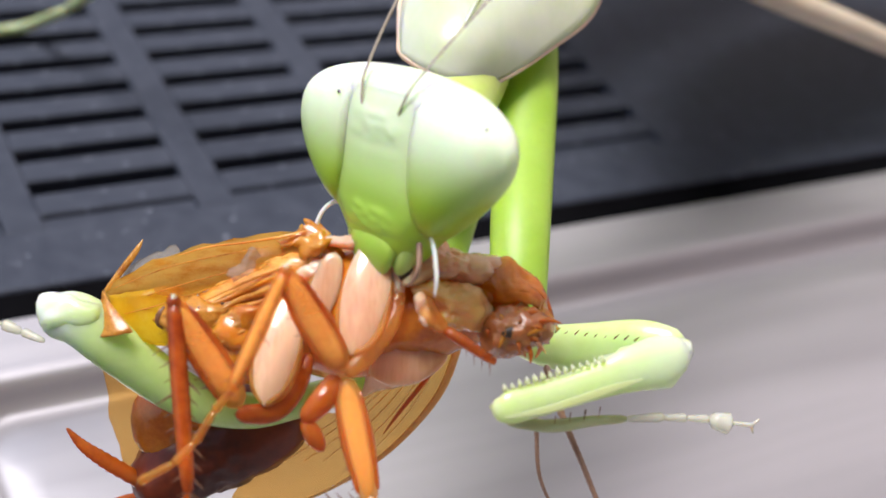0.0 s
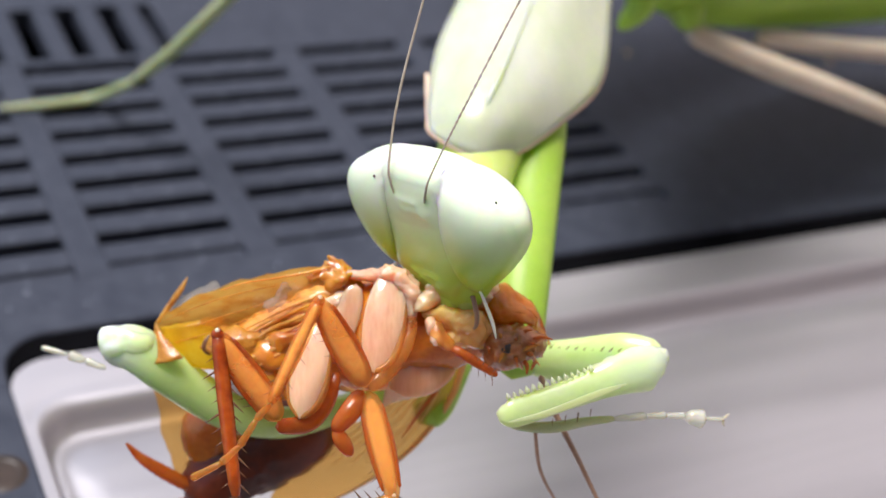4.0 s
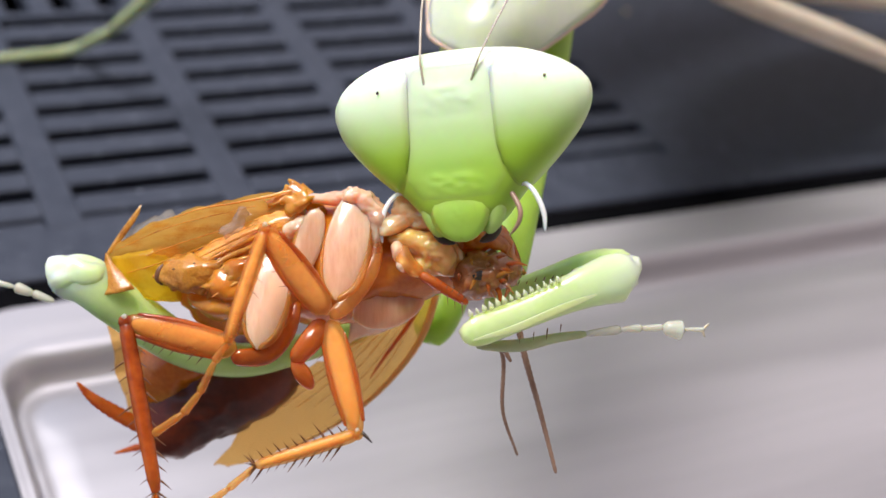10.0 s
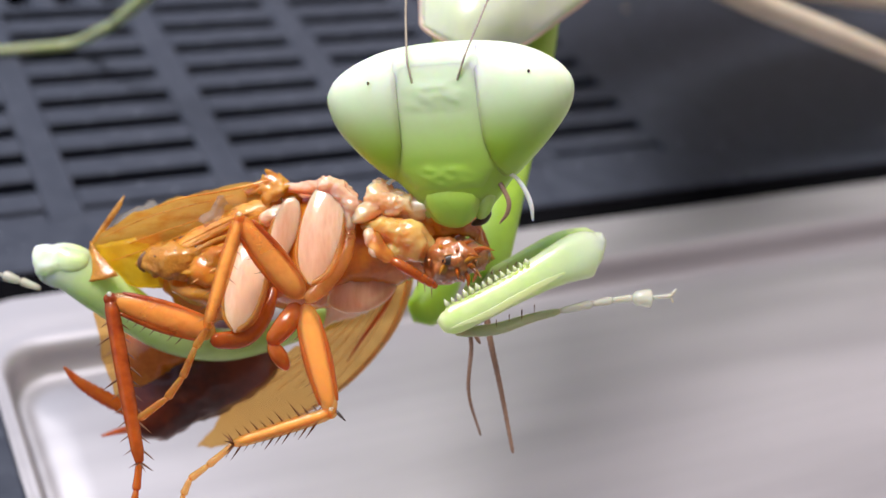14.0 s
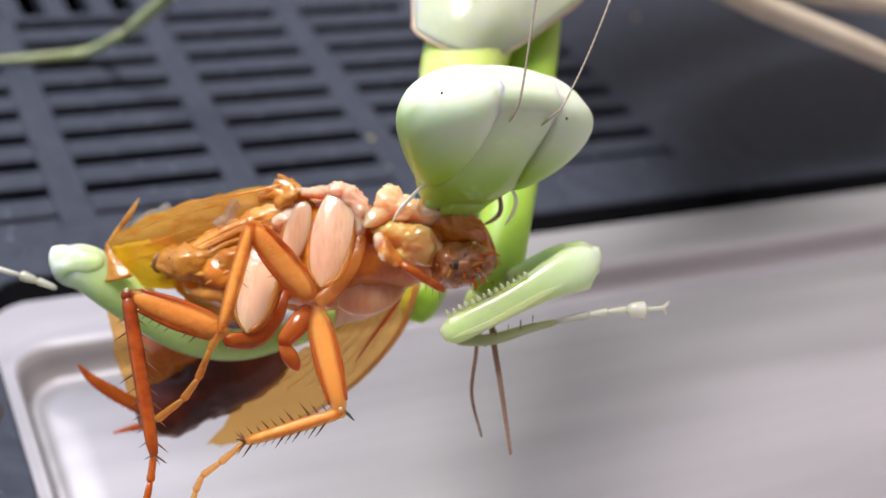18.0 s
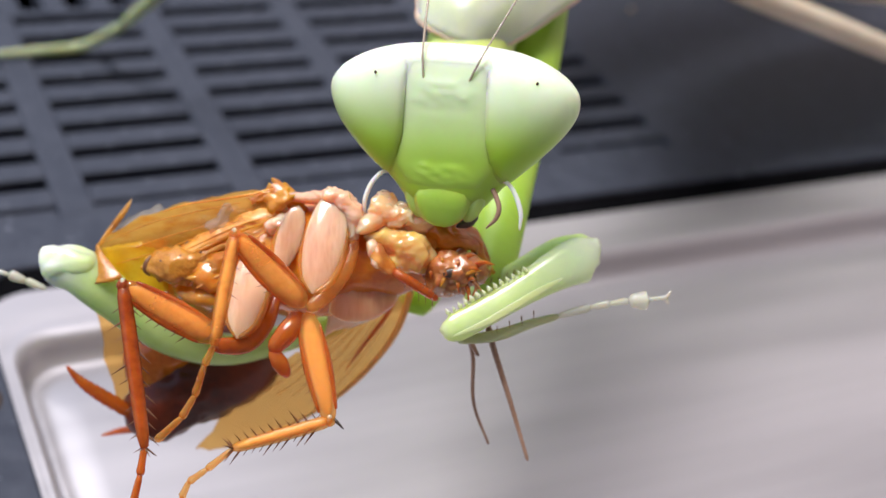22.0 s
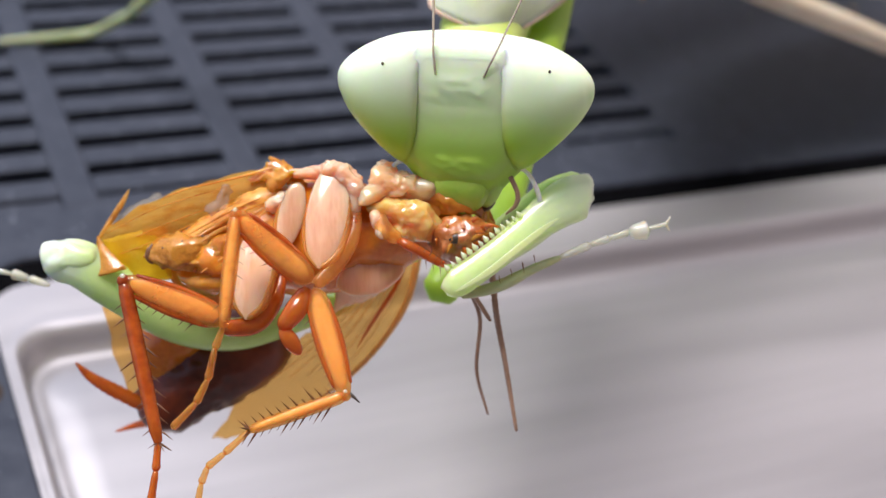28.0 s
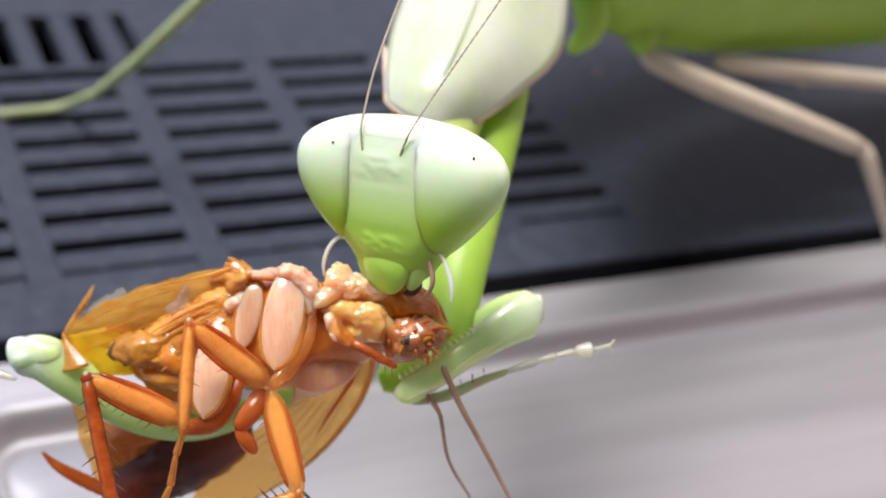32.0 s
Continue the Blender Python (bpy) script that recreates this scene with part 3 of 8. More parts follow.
def eye_bulge(x, y):
    f = max(0.0, 1 - ((abs(x) - 2.5) / 1.3) ** 2 - ((y + 0.05) / 2.4) ** 2)
    return 0.34 * f ** 0.6


def skull_mesh(sides=96):
    bm = bmesh.new()
    rings = []
    for y, w, zf, zb, n in spline(HEAD_RINGS, 4):
        row = []
        for k in range(sides):
            a = k * math.tau / sides
            c, d = math.cos(a), math.sin(a)
            x = w * math.copysign(abs(c) ** (2 / n), c)
            z = (zf if d > 0 else -zb) * math.copysign(abs(d) ** (2 / n), d)
            row.append(bm.verts.new((x, y, z)))
        rings.append(row)
    for a, b in zip(rings, rings[1:]):
        for k in range(sides):
            bm.faces.new((a[k], a[(k + 1) % sides], b[(k + 1) % sides], b[k]))
    bm.faces.new(rings[0])
    bm.faces.new(rings[-1])
    return bm


def eye_mesh(s, nx=22):
    """The compound eye wraps the side of the head from the face line round to the back."""
    bm = bmesh.new()
    rings = []
    for y, w, zf, zb, n in spline(HEAD_RINGS, 4):
        xb = eye_line(y)
        if w < xb + 0.12 or y < -2.42:
            continue
        front, back = [], []
        for k in range(nx + 1):
            x = xb + (w + 0.03 - xb) * math.sin(k / nx * math.pi / 2)
            edge = max(0.0, 1 - (min(1.0, x / (w + 0.03))) ** n) ** (1 / n)
            rise = 0.032 * min(1.0, k / 8) - 0.008
            front.append((s * x, y, zf * edge + rise * edge + eye_bulge(x, y)))
            back.append((s * x, y, zb * edge - rise * edge - 0.5 * eye_bulge(x, y)))
        rings.append([bm.verts.new(p) for p in front + back[-2::-1]])
    for a, b in zip(rings, rings[1:]):
        for k in range(len(a)):
            bm.faces.new((a[k], a[(k + 1) % len(a)], b[(k + 1) % len(a)], b[k]))
    bm.faces.new(rings[0])
    bm.faces.new(rings[-1])
    return bm


def face_plate(tree, nu=36, nv=64):
    """The plate fills the space between the eyes; brow, shield and lower plate are its relief."""
    bm = bmesh.new()
    rows = []
    for j in range(nv + 1):
        y = 1.45 - 3.95 * j / nv
        half = eye_line(y) + 0.02 if y > -1.9 else np.interp(y, (-2.5, -1.9), (1.1, 1.55))
        row = []
        for k in range(nu + 1):
            u = 2 * k / nu - 1
            x = half * u
            edge = max(abs(u) ** 8, (j / nv) ** 16)
            brow = math.exp(-(((y - 0.45) / 0.42) ** 4)) * math.exp(-((x / 1.0) ** 4))
            shield = math.exp(-(((y + 0.85) / 0.72) ** 6)) * math.exp(-((x / 1.05) ** 6))
            lower = math.exp(-(((y + 2.1) / 0.34) ** 4)) * math.exp(-((x / 0.85) ** 4))
            fade = min(1.0, max(0.0, (1.45 - y) / 0.6))
            bumps = sum(math.exp(-(((x - bx) / br) ** 2 + ((y - by) / (br * 0.6)) ** 2)) for bx, by, br in ((-0.26, 0.7, 0.17), (0.24, 0.72, 0.17), (0.02, 0.44, 0.16), (0.6, 0.3, 0.14), (-0.5, -1.8, 0.16), (0.36, -1.84, 0.18)))
            z = 0.02 * fade + 0.022 * bumps + brow * (0.035 + 0.03 * noise.noise(Vector((x * 2.6, y * 3.4, 1.0)))) + 0.022 * shield + 0.035 * lower * (1 + noise.noise(Vector((x * 3, y * 6, 4.0))))
            row.append(bm.verts.new((x, y, face_z(tree, x, y) + z * (1 - edge) - 0.004 * edge - 0.003 * (1 - fade))))
        rows.append(row)
    for a, b in zip(rows, rows[1:]):
        for k in range(nu):
            bm.faces.new((a[k], a[k + 1], b[k + 1], b[k]))
    return bm


def mantis_head(root):
    skull = skull_mesh()
    bmesh.ops.recalc_face_normals(skull, faces=skull.faces)
    face = BVHTree.FromBMesh(skull)
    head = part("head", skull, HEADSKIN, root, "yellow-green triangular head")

    pupils = []
    for s in (-1, 1):
        ball = eye_mesh(s)
        bmesh.ops.recalc_face_normals(ball, faces=ball.faces)
        tree = BVHTree.FromBMesh(ball)
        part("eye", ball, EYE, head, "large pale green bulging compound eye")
        pupils.append(part("pupil", blob([(0, 0, 0, 0.045, 0.055, 0.03)], 0.1, 10, 6), DARK, head))
        pupils[-1].location = Vector((s * 2.6, 0.95, face_z(tree, s * 2.6, 0.95))) * MM
        part("palp", limb([(s * 1.5, -2.3, 0.35), (s * 1.95, -2.2, 0.55), (s * 2.3, -2.55, 0.7), (s * 2.5, -3.1, 0.75), (s * 2.5, -3.6, 0.75)], [0.07, 0.065, 0.075, 0.075, 0.035], 10, 5, 0.6), PALP, head, "whitish jointed palp")
        part("mandible", limb([(s * 1.05, -2.2, 0.4), (s * 1.0, -2.8, 0.42), (s * 0.82, -3.3, 0.42), (s * 0.7, -3.55, 0.4)], [0.3, 0.32, 0.26, 0.13], 16, 6), FACEGREEN, head, "green mandible")
        part("mandible_tip", limb([(s * 0.95, -3.3, 0.3), (s * 0.75, -3.62, 0.32), (s * 0.4, -3.78, 0.32)], [0.2, 0.17, 0.06], 8, 4), DARK, head, "dark mandible tip")
    # antennae: thin, long, slightly beaded
    part("antenna", limb([(-0.72, 0.85, 0.98), (-0.76, 1.25, 1.0), (-0.82, 1.9, 0.82), (-0.95, 4.0, -0.4), (-0.9, 8.0, -3.2), (-0.8, 13.0, -6.8)], [0.04, 0.036, 0.037, 0.038, 0.035, 0.026], 8, 18, ring=0.05), ANTENNA, head, "thin pale brown thread-like antenna")
    part("antenna", limb([(0.72, 0.85, 0.98), (0.9, 1.25, 1.0), (1.2, 1.9, 0.85), (2.1, 4.0, -0.4), (3.7, 8.0, -3.2), (5.5, 12.5, -6.5)], [0.036, 0.032, 0.03, 0.03, 0.027, 0.02], 8, 30, ring=0.3), ANTENNA, head, "very thin beaded antenna")
    part("palp", limb([(1.45, -2.3, 0.5), (1.8, -2.9, 0.75), (1.75, -3.3, 0.8), (1.45, -3.65, 0.75)], [0.08, 0.08, 0.07, 0.03], 8, 5), HAIR, head, "brown hooked palp")
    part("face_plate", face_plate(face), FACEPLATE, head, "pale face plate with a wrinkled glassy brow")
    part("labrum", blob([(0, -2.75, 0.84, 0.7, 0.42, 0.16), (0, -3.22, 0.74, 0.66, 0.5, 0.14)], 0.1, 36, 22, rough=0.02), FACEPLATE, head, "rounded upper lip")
    return head, pupils


def face_z(tree, x, y):
    hit = tree.ray_cast(Vector((x, y, 9)), Vector((0, 0, -1)))[0]
    return hit.z if hit else 0.8


def mantis_thorax(root):
    """The shield-shaped pronotum, neck and the long upper joints of the grasping legs."""
    thorax = part("pronotum", sheet([
        [(-0.12, 8.69, -5.20), (0.71, 8.12, -4.40), (1.70, 7.75, -4.30), (2.93, 7.93, -5.20)],
        [(-0.18, 10.06, -6.20), (1.11, 9.54, -4.60), (2.60, 9.25, -4.60), (4.65, 9.17, -6.40)],
        [(0.23, 12.58, -8.20), (1.97, 11.92, -6.30), (4.02, 11.31, -6.30), (6.45, 11.06, -8.60)],
        [(1.71, 15.76, -11.20), (3.39, 15.01, -9.30), (5.13, 14.57, -9.30), (7.11, 14.51, -11.60)],
        [(4.15, 19.14, -14.00), (5.24, 18.58, -13.00), (6.29, 18.24, -13.00), (7.48, 18.26, -14.20)]], 6, 6, 0.22), SHIELD, root, "pale green shield-shaped pronotum with pinkish rim")
    part("shield_rim", limb([(-0.29, 11.02, -6.90), (-0.22, 9.35, -5.70), (-0.12, 8.69, -5.20), (0.71, 8.08, -4.40), (1.70, 7.71, -4.30), (2.93, 7.89, -5.20), (4.65, 9.13, -6.40), (6.45, 11.02, -8.60), (7.11, 14.51, -11.60)],
                            [0.1, 0.1, 0.1, 0.1, 0.1, 0.1, 0.1, 0.1, 0.1], 8, 6), RIM, thorax, "pinkish beaded rim")
    part("neck", limb([(1.2, 5.3, -3.3), (1.45, 7.0, -5.0), (1.8, 8.3, -6.1), (2.4, 9.9, -7.4)], [1.2, 1.45, 1.6, 1.5], 24, 5, 0.85), NECK, thorax, "soft yellow-green neck")
    part("keel", limb([(1.30, 8.29, -4.20), (2.32, 10.60, -4.90), (3.74, 14.04, -8.10)], [0.05, 0.08, 0.05], 8, 6), SHIELD, thorax, "fine midline ridge")
    part("breast", limb([(3.15, 9.74, -9.00), (4.66, 13.36, -11.50), (6.30, 18.97, -16.50)], [1.2, 1.3, 1.3], 16, 5), GREEN, thorax)
    part("coxa", limb([(2.59, 8.81, -8.60), (1.99, 4.99, -6.80), (1.33, 2.03, -5.20), (0.31, -0.76, -4.00), (-0.27, -1.54, -3.60)], [0.9, 0.85, 0.75, 0.7, 0.6], 18, 6, 0.8), GREEN, thorax, "bright green upper joint of the grasping leg")
    return thorax


def upper_arm(root):
    return part("coxa", limb([(4.03, 10.98, -9.80), (3.58, 8.02, -7.60), (3.02, 5.28, -5.60), (2.43, 2.73, -3.40), (1.94, 0.21, -2.20), (1.66, -0.73, -1.60)], [1.12, 1.08, 1.0, 0.94, 0.84, 0.7], 24, 6, 0.7), GREEN, root, "bright green upper joint of the grasping leg")


def right_arm(root):
    femur = part("foreleg", limb([(3.81, 0.75, 0.90), (4.35, 0.89, 0.80), (4.80, 0.93, 0.70)], [0.3, 0.42, 0.3], 18, 6, 0.6), PALE, root, "pale green grasping foreleg")
    thigh = part("femur", limb([(1.25, -1.21, -2.30), (2.16, -0.76, -1.60), (3.04, -0.16, -0.80), (4.07, 0.70, 0.00), (4.95, 1.23, 0.50)], [0.45, 0.66, 0.76, 0.74, 0.5], 18, 6, 0.6), PALE, femur, "pale green thigh of the grasping leg")
    tibia = part("tibia", limb([(0.28, -1.75, 2.30), (0.65, -1.67, 2.30), (1.34, -1.26, 2.10), (2.17, -0.72, 1.90), (2.96, -0.17, 1.70), (3.62, 0.28, 1.50), (4.31, 0.67, 1.20), (4.79, 0.78, 1.00), (5.01, 0.75, 0.90)], [0.2, 0.44, 0.46, 0.46, 0.52, 0.62, 0.74, 0.7, 0.5], 24, 6, 0.55), SHIN, femur, "pale green toothed shin of the grasping leg")
    part("knee", blob([(*at, rx, ry, rz) for at, rx, ry, rz in (((4.98, 1.16, 0.80), 0.2, 0.3, 0.34), ((4.62, 1.06, 0.85), 0.38, 0.4, 0.4), ((4.15, 0.92, 0.98), 0.44, 0.34, 0.4), ((3.62, 0.62, 1.18), 0.44, 0.28, 0.38), ((3.05, 0.24, 1.4), 0.4, 0.22, 0.34))], 0.13, 48, 30, rough=0.08), SHIN, femur, "wet bluish white knee")
    part("stripe", limb([(0.65, -1.91, 2.62), (1.63, -1.40, 2.50), (2.49, -0.81, 2.33), (3.28, -0.27, 2.10), (3.93, 0.14, 1.90)], [0.03, 0.1, 0.11, 0.1, 0.03], 12, 6, 0.15), STRIPE, tibia, "yellow-green stripe along the shin")
    spikes(femur, TOOTH, (2.86, 0.32, 1.90), (0.38, -1.29, 2.40), 14, 0.2, 0.1, (-0.45, 0.8, 0.15), "tooth", 0.0, 1.0, 0.2, 1.0)
    spikes(thigh, THORN, (3.84, 0.73, 0.50), (1.76, -0.44, -0.80), 9, 0.3, -0.2, (-0.1, 0.6, 0.7), "spine", 0.0, 1.0)
    spikes(femur, THORN, (3.35, -0.86, 1.20), (1.83, -1.62, 1.80), 4, 0.28, 0.3, (0.3, -0.8, 0.2), "spine", 0.0, 1.0)
    part("tarsus", limb([(0.83, -2.06, 1.90), (2.02, -1.83, 1.60), (3.08, -1.39, 1.30), (3.98, -1.08, 1.00)], [0.14, 0.19, 0.15, 0.11], 12, 5, 0.7), TARSUS, femur, "thin greenish foot joint")
    for a, b, r in (((3.98, -1.08, 1.00), (4.97, -0.74, 0.80), 0.13), ((4.99, -0.74, 0.80), (5.60, -0.56, 0.70), 0.12), ((5.62, -0.56, 0.70), (6.22, -0.42, 0.60), 0.11), ((6.29, -0.42, 0.60), (6.84, -0.37, 0.50), 0.28), ((6.87, -0.33, 0.50), (7.51, -0.21, 0.40), 0.07)):
        part("tarsus_joint", limb([a, tuple(np.array(a) * 0.4 + np.array(b) * 0.6), b], [r * 0.75, r, r * 1.15], 12, 4), GLASSY, femur, "glassy pale foot joint")
    part("claw", limb([(7.46, -0.23, 0.40), (7.62, 0.01, 0.40)], [0.05, 0.03], 6, 3), LEG, femur)
    part("claw", limb([(7.46, -0.23, 0.40), (7.57, -0.42, 0.40)], [0.05, 0.03], 6, 3), LEG, femur)
    return femur, thigh


def left_arm(root):
    tibia = part("femur", limb([(-12.49, -0.68, -0.40), (-12.09, -0.76, -0.40), (-11.41, -0.90, -0.35), (-10.35, -1.67, -0.50), (-8.57, -2.94, -1.20), (-6.81, -3.39, -1.80), (-5.03, -3.03, -2.60), (-2.80, -2.31, -3.60)], [0.52, 0.7, 0.78, 0.76, 0.66, 0.55, 0.48, 0.4], 22, 6, 0.75), GRASP, root, "green grasping leg folded round its prey")
    part("knee", blob([(*at, rx, ry, rz) for at, rx, ry, rz in (((-12.42, -0.42, -0.3), 0.3, 0.3, 0.4), ((-12.3, -0.9, -0.3), 0.32, 0.36, 0.42), ((-11.8, -0.62, -0.25), 0.5, 0.5, 0.5), ((-11.2, -0.72, -0.2), 0.5, 0.42, 0.5))], 0.14, 36, 22, rough=0.1), GRASP, tibia, "bulging bluish white knee")
    for a, b, r in (((-12.57, -1.53, -0.60), (-13.23, -1.30, -0.70), 0.13), ((-13.27, -1.30, -0.70), (-13.81, -1.12, -0.80), 0.17), ((-13.85, -1.12, -0.80), (-14.76, -0.90, -0.90), 0.1)):
        part("tarsus_joint", limb([a, tuple(np.array(a) * 0.4 + np.array(b) * 0.6), b], [r * 0.7, r, r * 1.1], 10, 4), GLASSY, tibia, "glassy pale foot joint")
    return tibia


def mantis():
    root = tagged(new("praying_mantis"), "bright green praying mantis eating a cockroach on a black panel", "mantis")
    root.matrix_world = HOME
    (head, pupils), thorax, arm_r, arm_l, hip = mantis_head(root), mantis_thorax(root), right_arm(root), left_arm(root), upper_arm(root)
    # abdomen and walking legs
    part("abdomen", limb([(7.76, 18.28, -18.36), (13.35, 19.17, -29.20), (21.77, 21.49, -37.95), (36.16, 24.38, -48.52), (61.88, 27.71, -62.77)], [1.7, 3.8, 5.0, 5.2, 3.6], 24, 7), GREEN, root, "plump green abdomen under folded wings")
    # unseen body out of view, added to cast shade on the panel's right
    part("shade_body", limb([(-0.91, 32.03, -24.42), (5.81, 36.78, -32.69), (16.65, 39.25, -42.30), (29.55, 40.59, -52.59)], [4.0, 6.5, 6.5, 2.5], 24, 7, 0.4, (-0.1, 0.8, 0.58)), GREEN, root, "unseen leaf-green body added to shade the panel")
    part("coxa", limb([(8.96, 16.50, -21.36), (9.19, 14.93, -21.87), (8.29, 13.88, -22.41)], [0.9, 0.75, 0.35], 14, 5), GREEN, root)
    part("coxa", limb([(12.43, 17.70, -27.25), (12.60, 15.60, -27.27), (12.92, 14.56, -27.27)], [1.1, 0.95, 0.5], 14, 5), GREEN, root)
    leg = part("femur", limb([(12.77, 14.40, -27.28), (16.30, 13.08, -28.20), (21.43, 11.53, -30.08), (25.99, 10.13, -31.97)], [0.55, 0.68, 0.66, 0.55], 14, 6), LEG, root, "thin brownish walking leg")
    part("tibia", limb([(26.15, 10.14, -31.97), (27.83, 7.11, -33.96), (30.61, 3.54, -38.92)], [0.5, 0.36, 0.26], 12, 6), LEG, leg)
    leg = part("femur", limb([(17.77, 14.89, -32.14), (23.70, 14.88, -35.98), (32.23, 14.96, -40.74), (38.10, 14.68, -43.58)], [0.5, 0.6, 0.55, 0.45], 14, 6), LEG, root, "thin brownish walking leg")
    leg = part("tibia", limb([(-8.52, 18.29, -24.82), (-10.81, 16.76, -26.90), (-14.79, 14.18, -31.04), (-17.61, 12.79, -34.14)], [0.32, 0.36, 0.36, 0.3], 12, 6), TARSUS, root, "thin greyish green walking leg")
    part("tarsus", limb([(-17.61, 12.79, -34.14), (-20.61, 12.36, -37.96), (-23.14, 11.86, -36.79), (-25.53, 11.56, -35.95)], [0.3, 0.28, 0.24, 0.15], 10, 6), TARSUS, leg)
    return head, pupils, thorax, arm_r, arm_l, hip


# ---- the cockroach ----
def roach_leg(root, label, a, b, c, d, r, mats, spine_side, n_spines, spine_len, flat=0.55, thorn=None):
    """Femur a-b, tibia b-c, tarsus through the points d."""
    thorn, spine_len = thorn or BRISTLE, spine_len * 0.8
    femur = part("femur", limb([a, tuple(np.array(a) * 0.8 + np.array(b) * 0.2), tuple(np.array(a) * 0.4 + np.array(b) * 0.6), b], [r * 0.6, r * 1.02, r * 0.98, r * 0.58], 18, 6, flat), mats[0], root, label)
    mid = tuple(np.array(b) * 0.5 + np.array(c) * 0.5)
    tibia = part("tibia", limb([b, mid, c], [r * 0.5, r * 0.56, r * 0.42], 12, 7, 0.85), mats[1], root, label.replace("leg", "shin"))
    part("knee", blob([(*b, r * 0.46, r * 0.46, r * 0.42)], 0.1, 16, 10), mats[1], tibia)
    side = Vector(spine_side)
    perp = Vector((a[1] - b[1], b[0] - a[0], 0)).normalized()
    low = (perp if perp.x + perp.y < 0 else -perp) * r
    spikes(tibia, thorn, Vector(b) + side * r * 0.4, Vector(c) + side * r * 0.35, n_spines, spine_len, 0.75, spine_side)
    spikes(tibia, thorn, Vector(b) - side * r * 0.4, Vector(c) - side * r * 0.35, n_spines, spine_len, 0.75, -side)
    for k in range(6):
        out = (Vector(c) - Vector(b)).normalized() * 0.6 + side * math.cos(k * 1.05) + Vector((0, 0, math.sin(k * 1.05)))
        spikes(tibia, thorn, c, Vector(c) + out * 0.01, 1, spine_len * 1.15, 0.0, out)
    for sg in (-1, 1):
        e = perp * r * 0.86 * sg + Vector((0, 0, r * 0.12))
        part("femur_edge", limb([Vector(a).lerp(Vector(b), 0.12) + e, Vector(a).lerp(Vector(b), 0.5) + e * 1.04, Vector(a).lerp(Vector(b), 0.9) + e * 0.8], [0.05, 0.1, 0.06], 8, 6), RUST, femur)
    va, vb, vc = Vector(a), Vector(b), Vector(c)
    part("muscle", limb([va.lerp(vb, 0.06), va.lerp(vb, 0.3), va.lerp(vb, 0.7), va.lerp(vb, 0.93)], [r * 0.4, r * 0.78, r * 0.74, r * 0.36], 14, 5, flat * 0.98), MUSCLE, femur, "pale muscle inside the clear leg")
    part("muscle", limb([vb.lerp(vc, 0.05), vb.lerp(vc, 0.5), vb.lerp(vc, 0.95)], [r * 0.3, r * 0.38, r * 0.26], 10, 5), MUSCLE, tibia, "pale muscle inside the clear leg")
    # the knee's white highlight, built as a small cream lump
    part("knee_glint", blob([(b[0], b[1] + r * 0.3, b[2] + r * 0.2, r * 0.2, r * 0.22, r * 0.18)], 0.1, 12, 8), CREAM, tibia, "pale lump made as the knee's white glint")
    spikes(femur, thorn, Vector(a) + low * 0.9, Vector(b) + low * 0.6, 9, 0.3, 0.5, low, start=0.2)
    prev = c
    for k, q in enumerate(d):
        part("tarsus_joint", limb([prev, tuple(np.array(prev) * 0.35 + np.array(q) * 0.65), q], [r * 0.24, r * 0.27, r * 0.34], 8, 3), mats[1], tibia)
        prev = q
    return femur, tibia


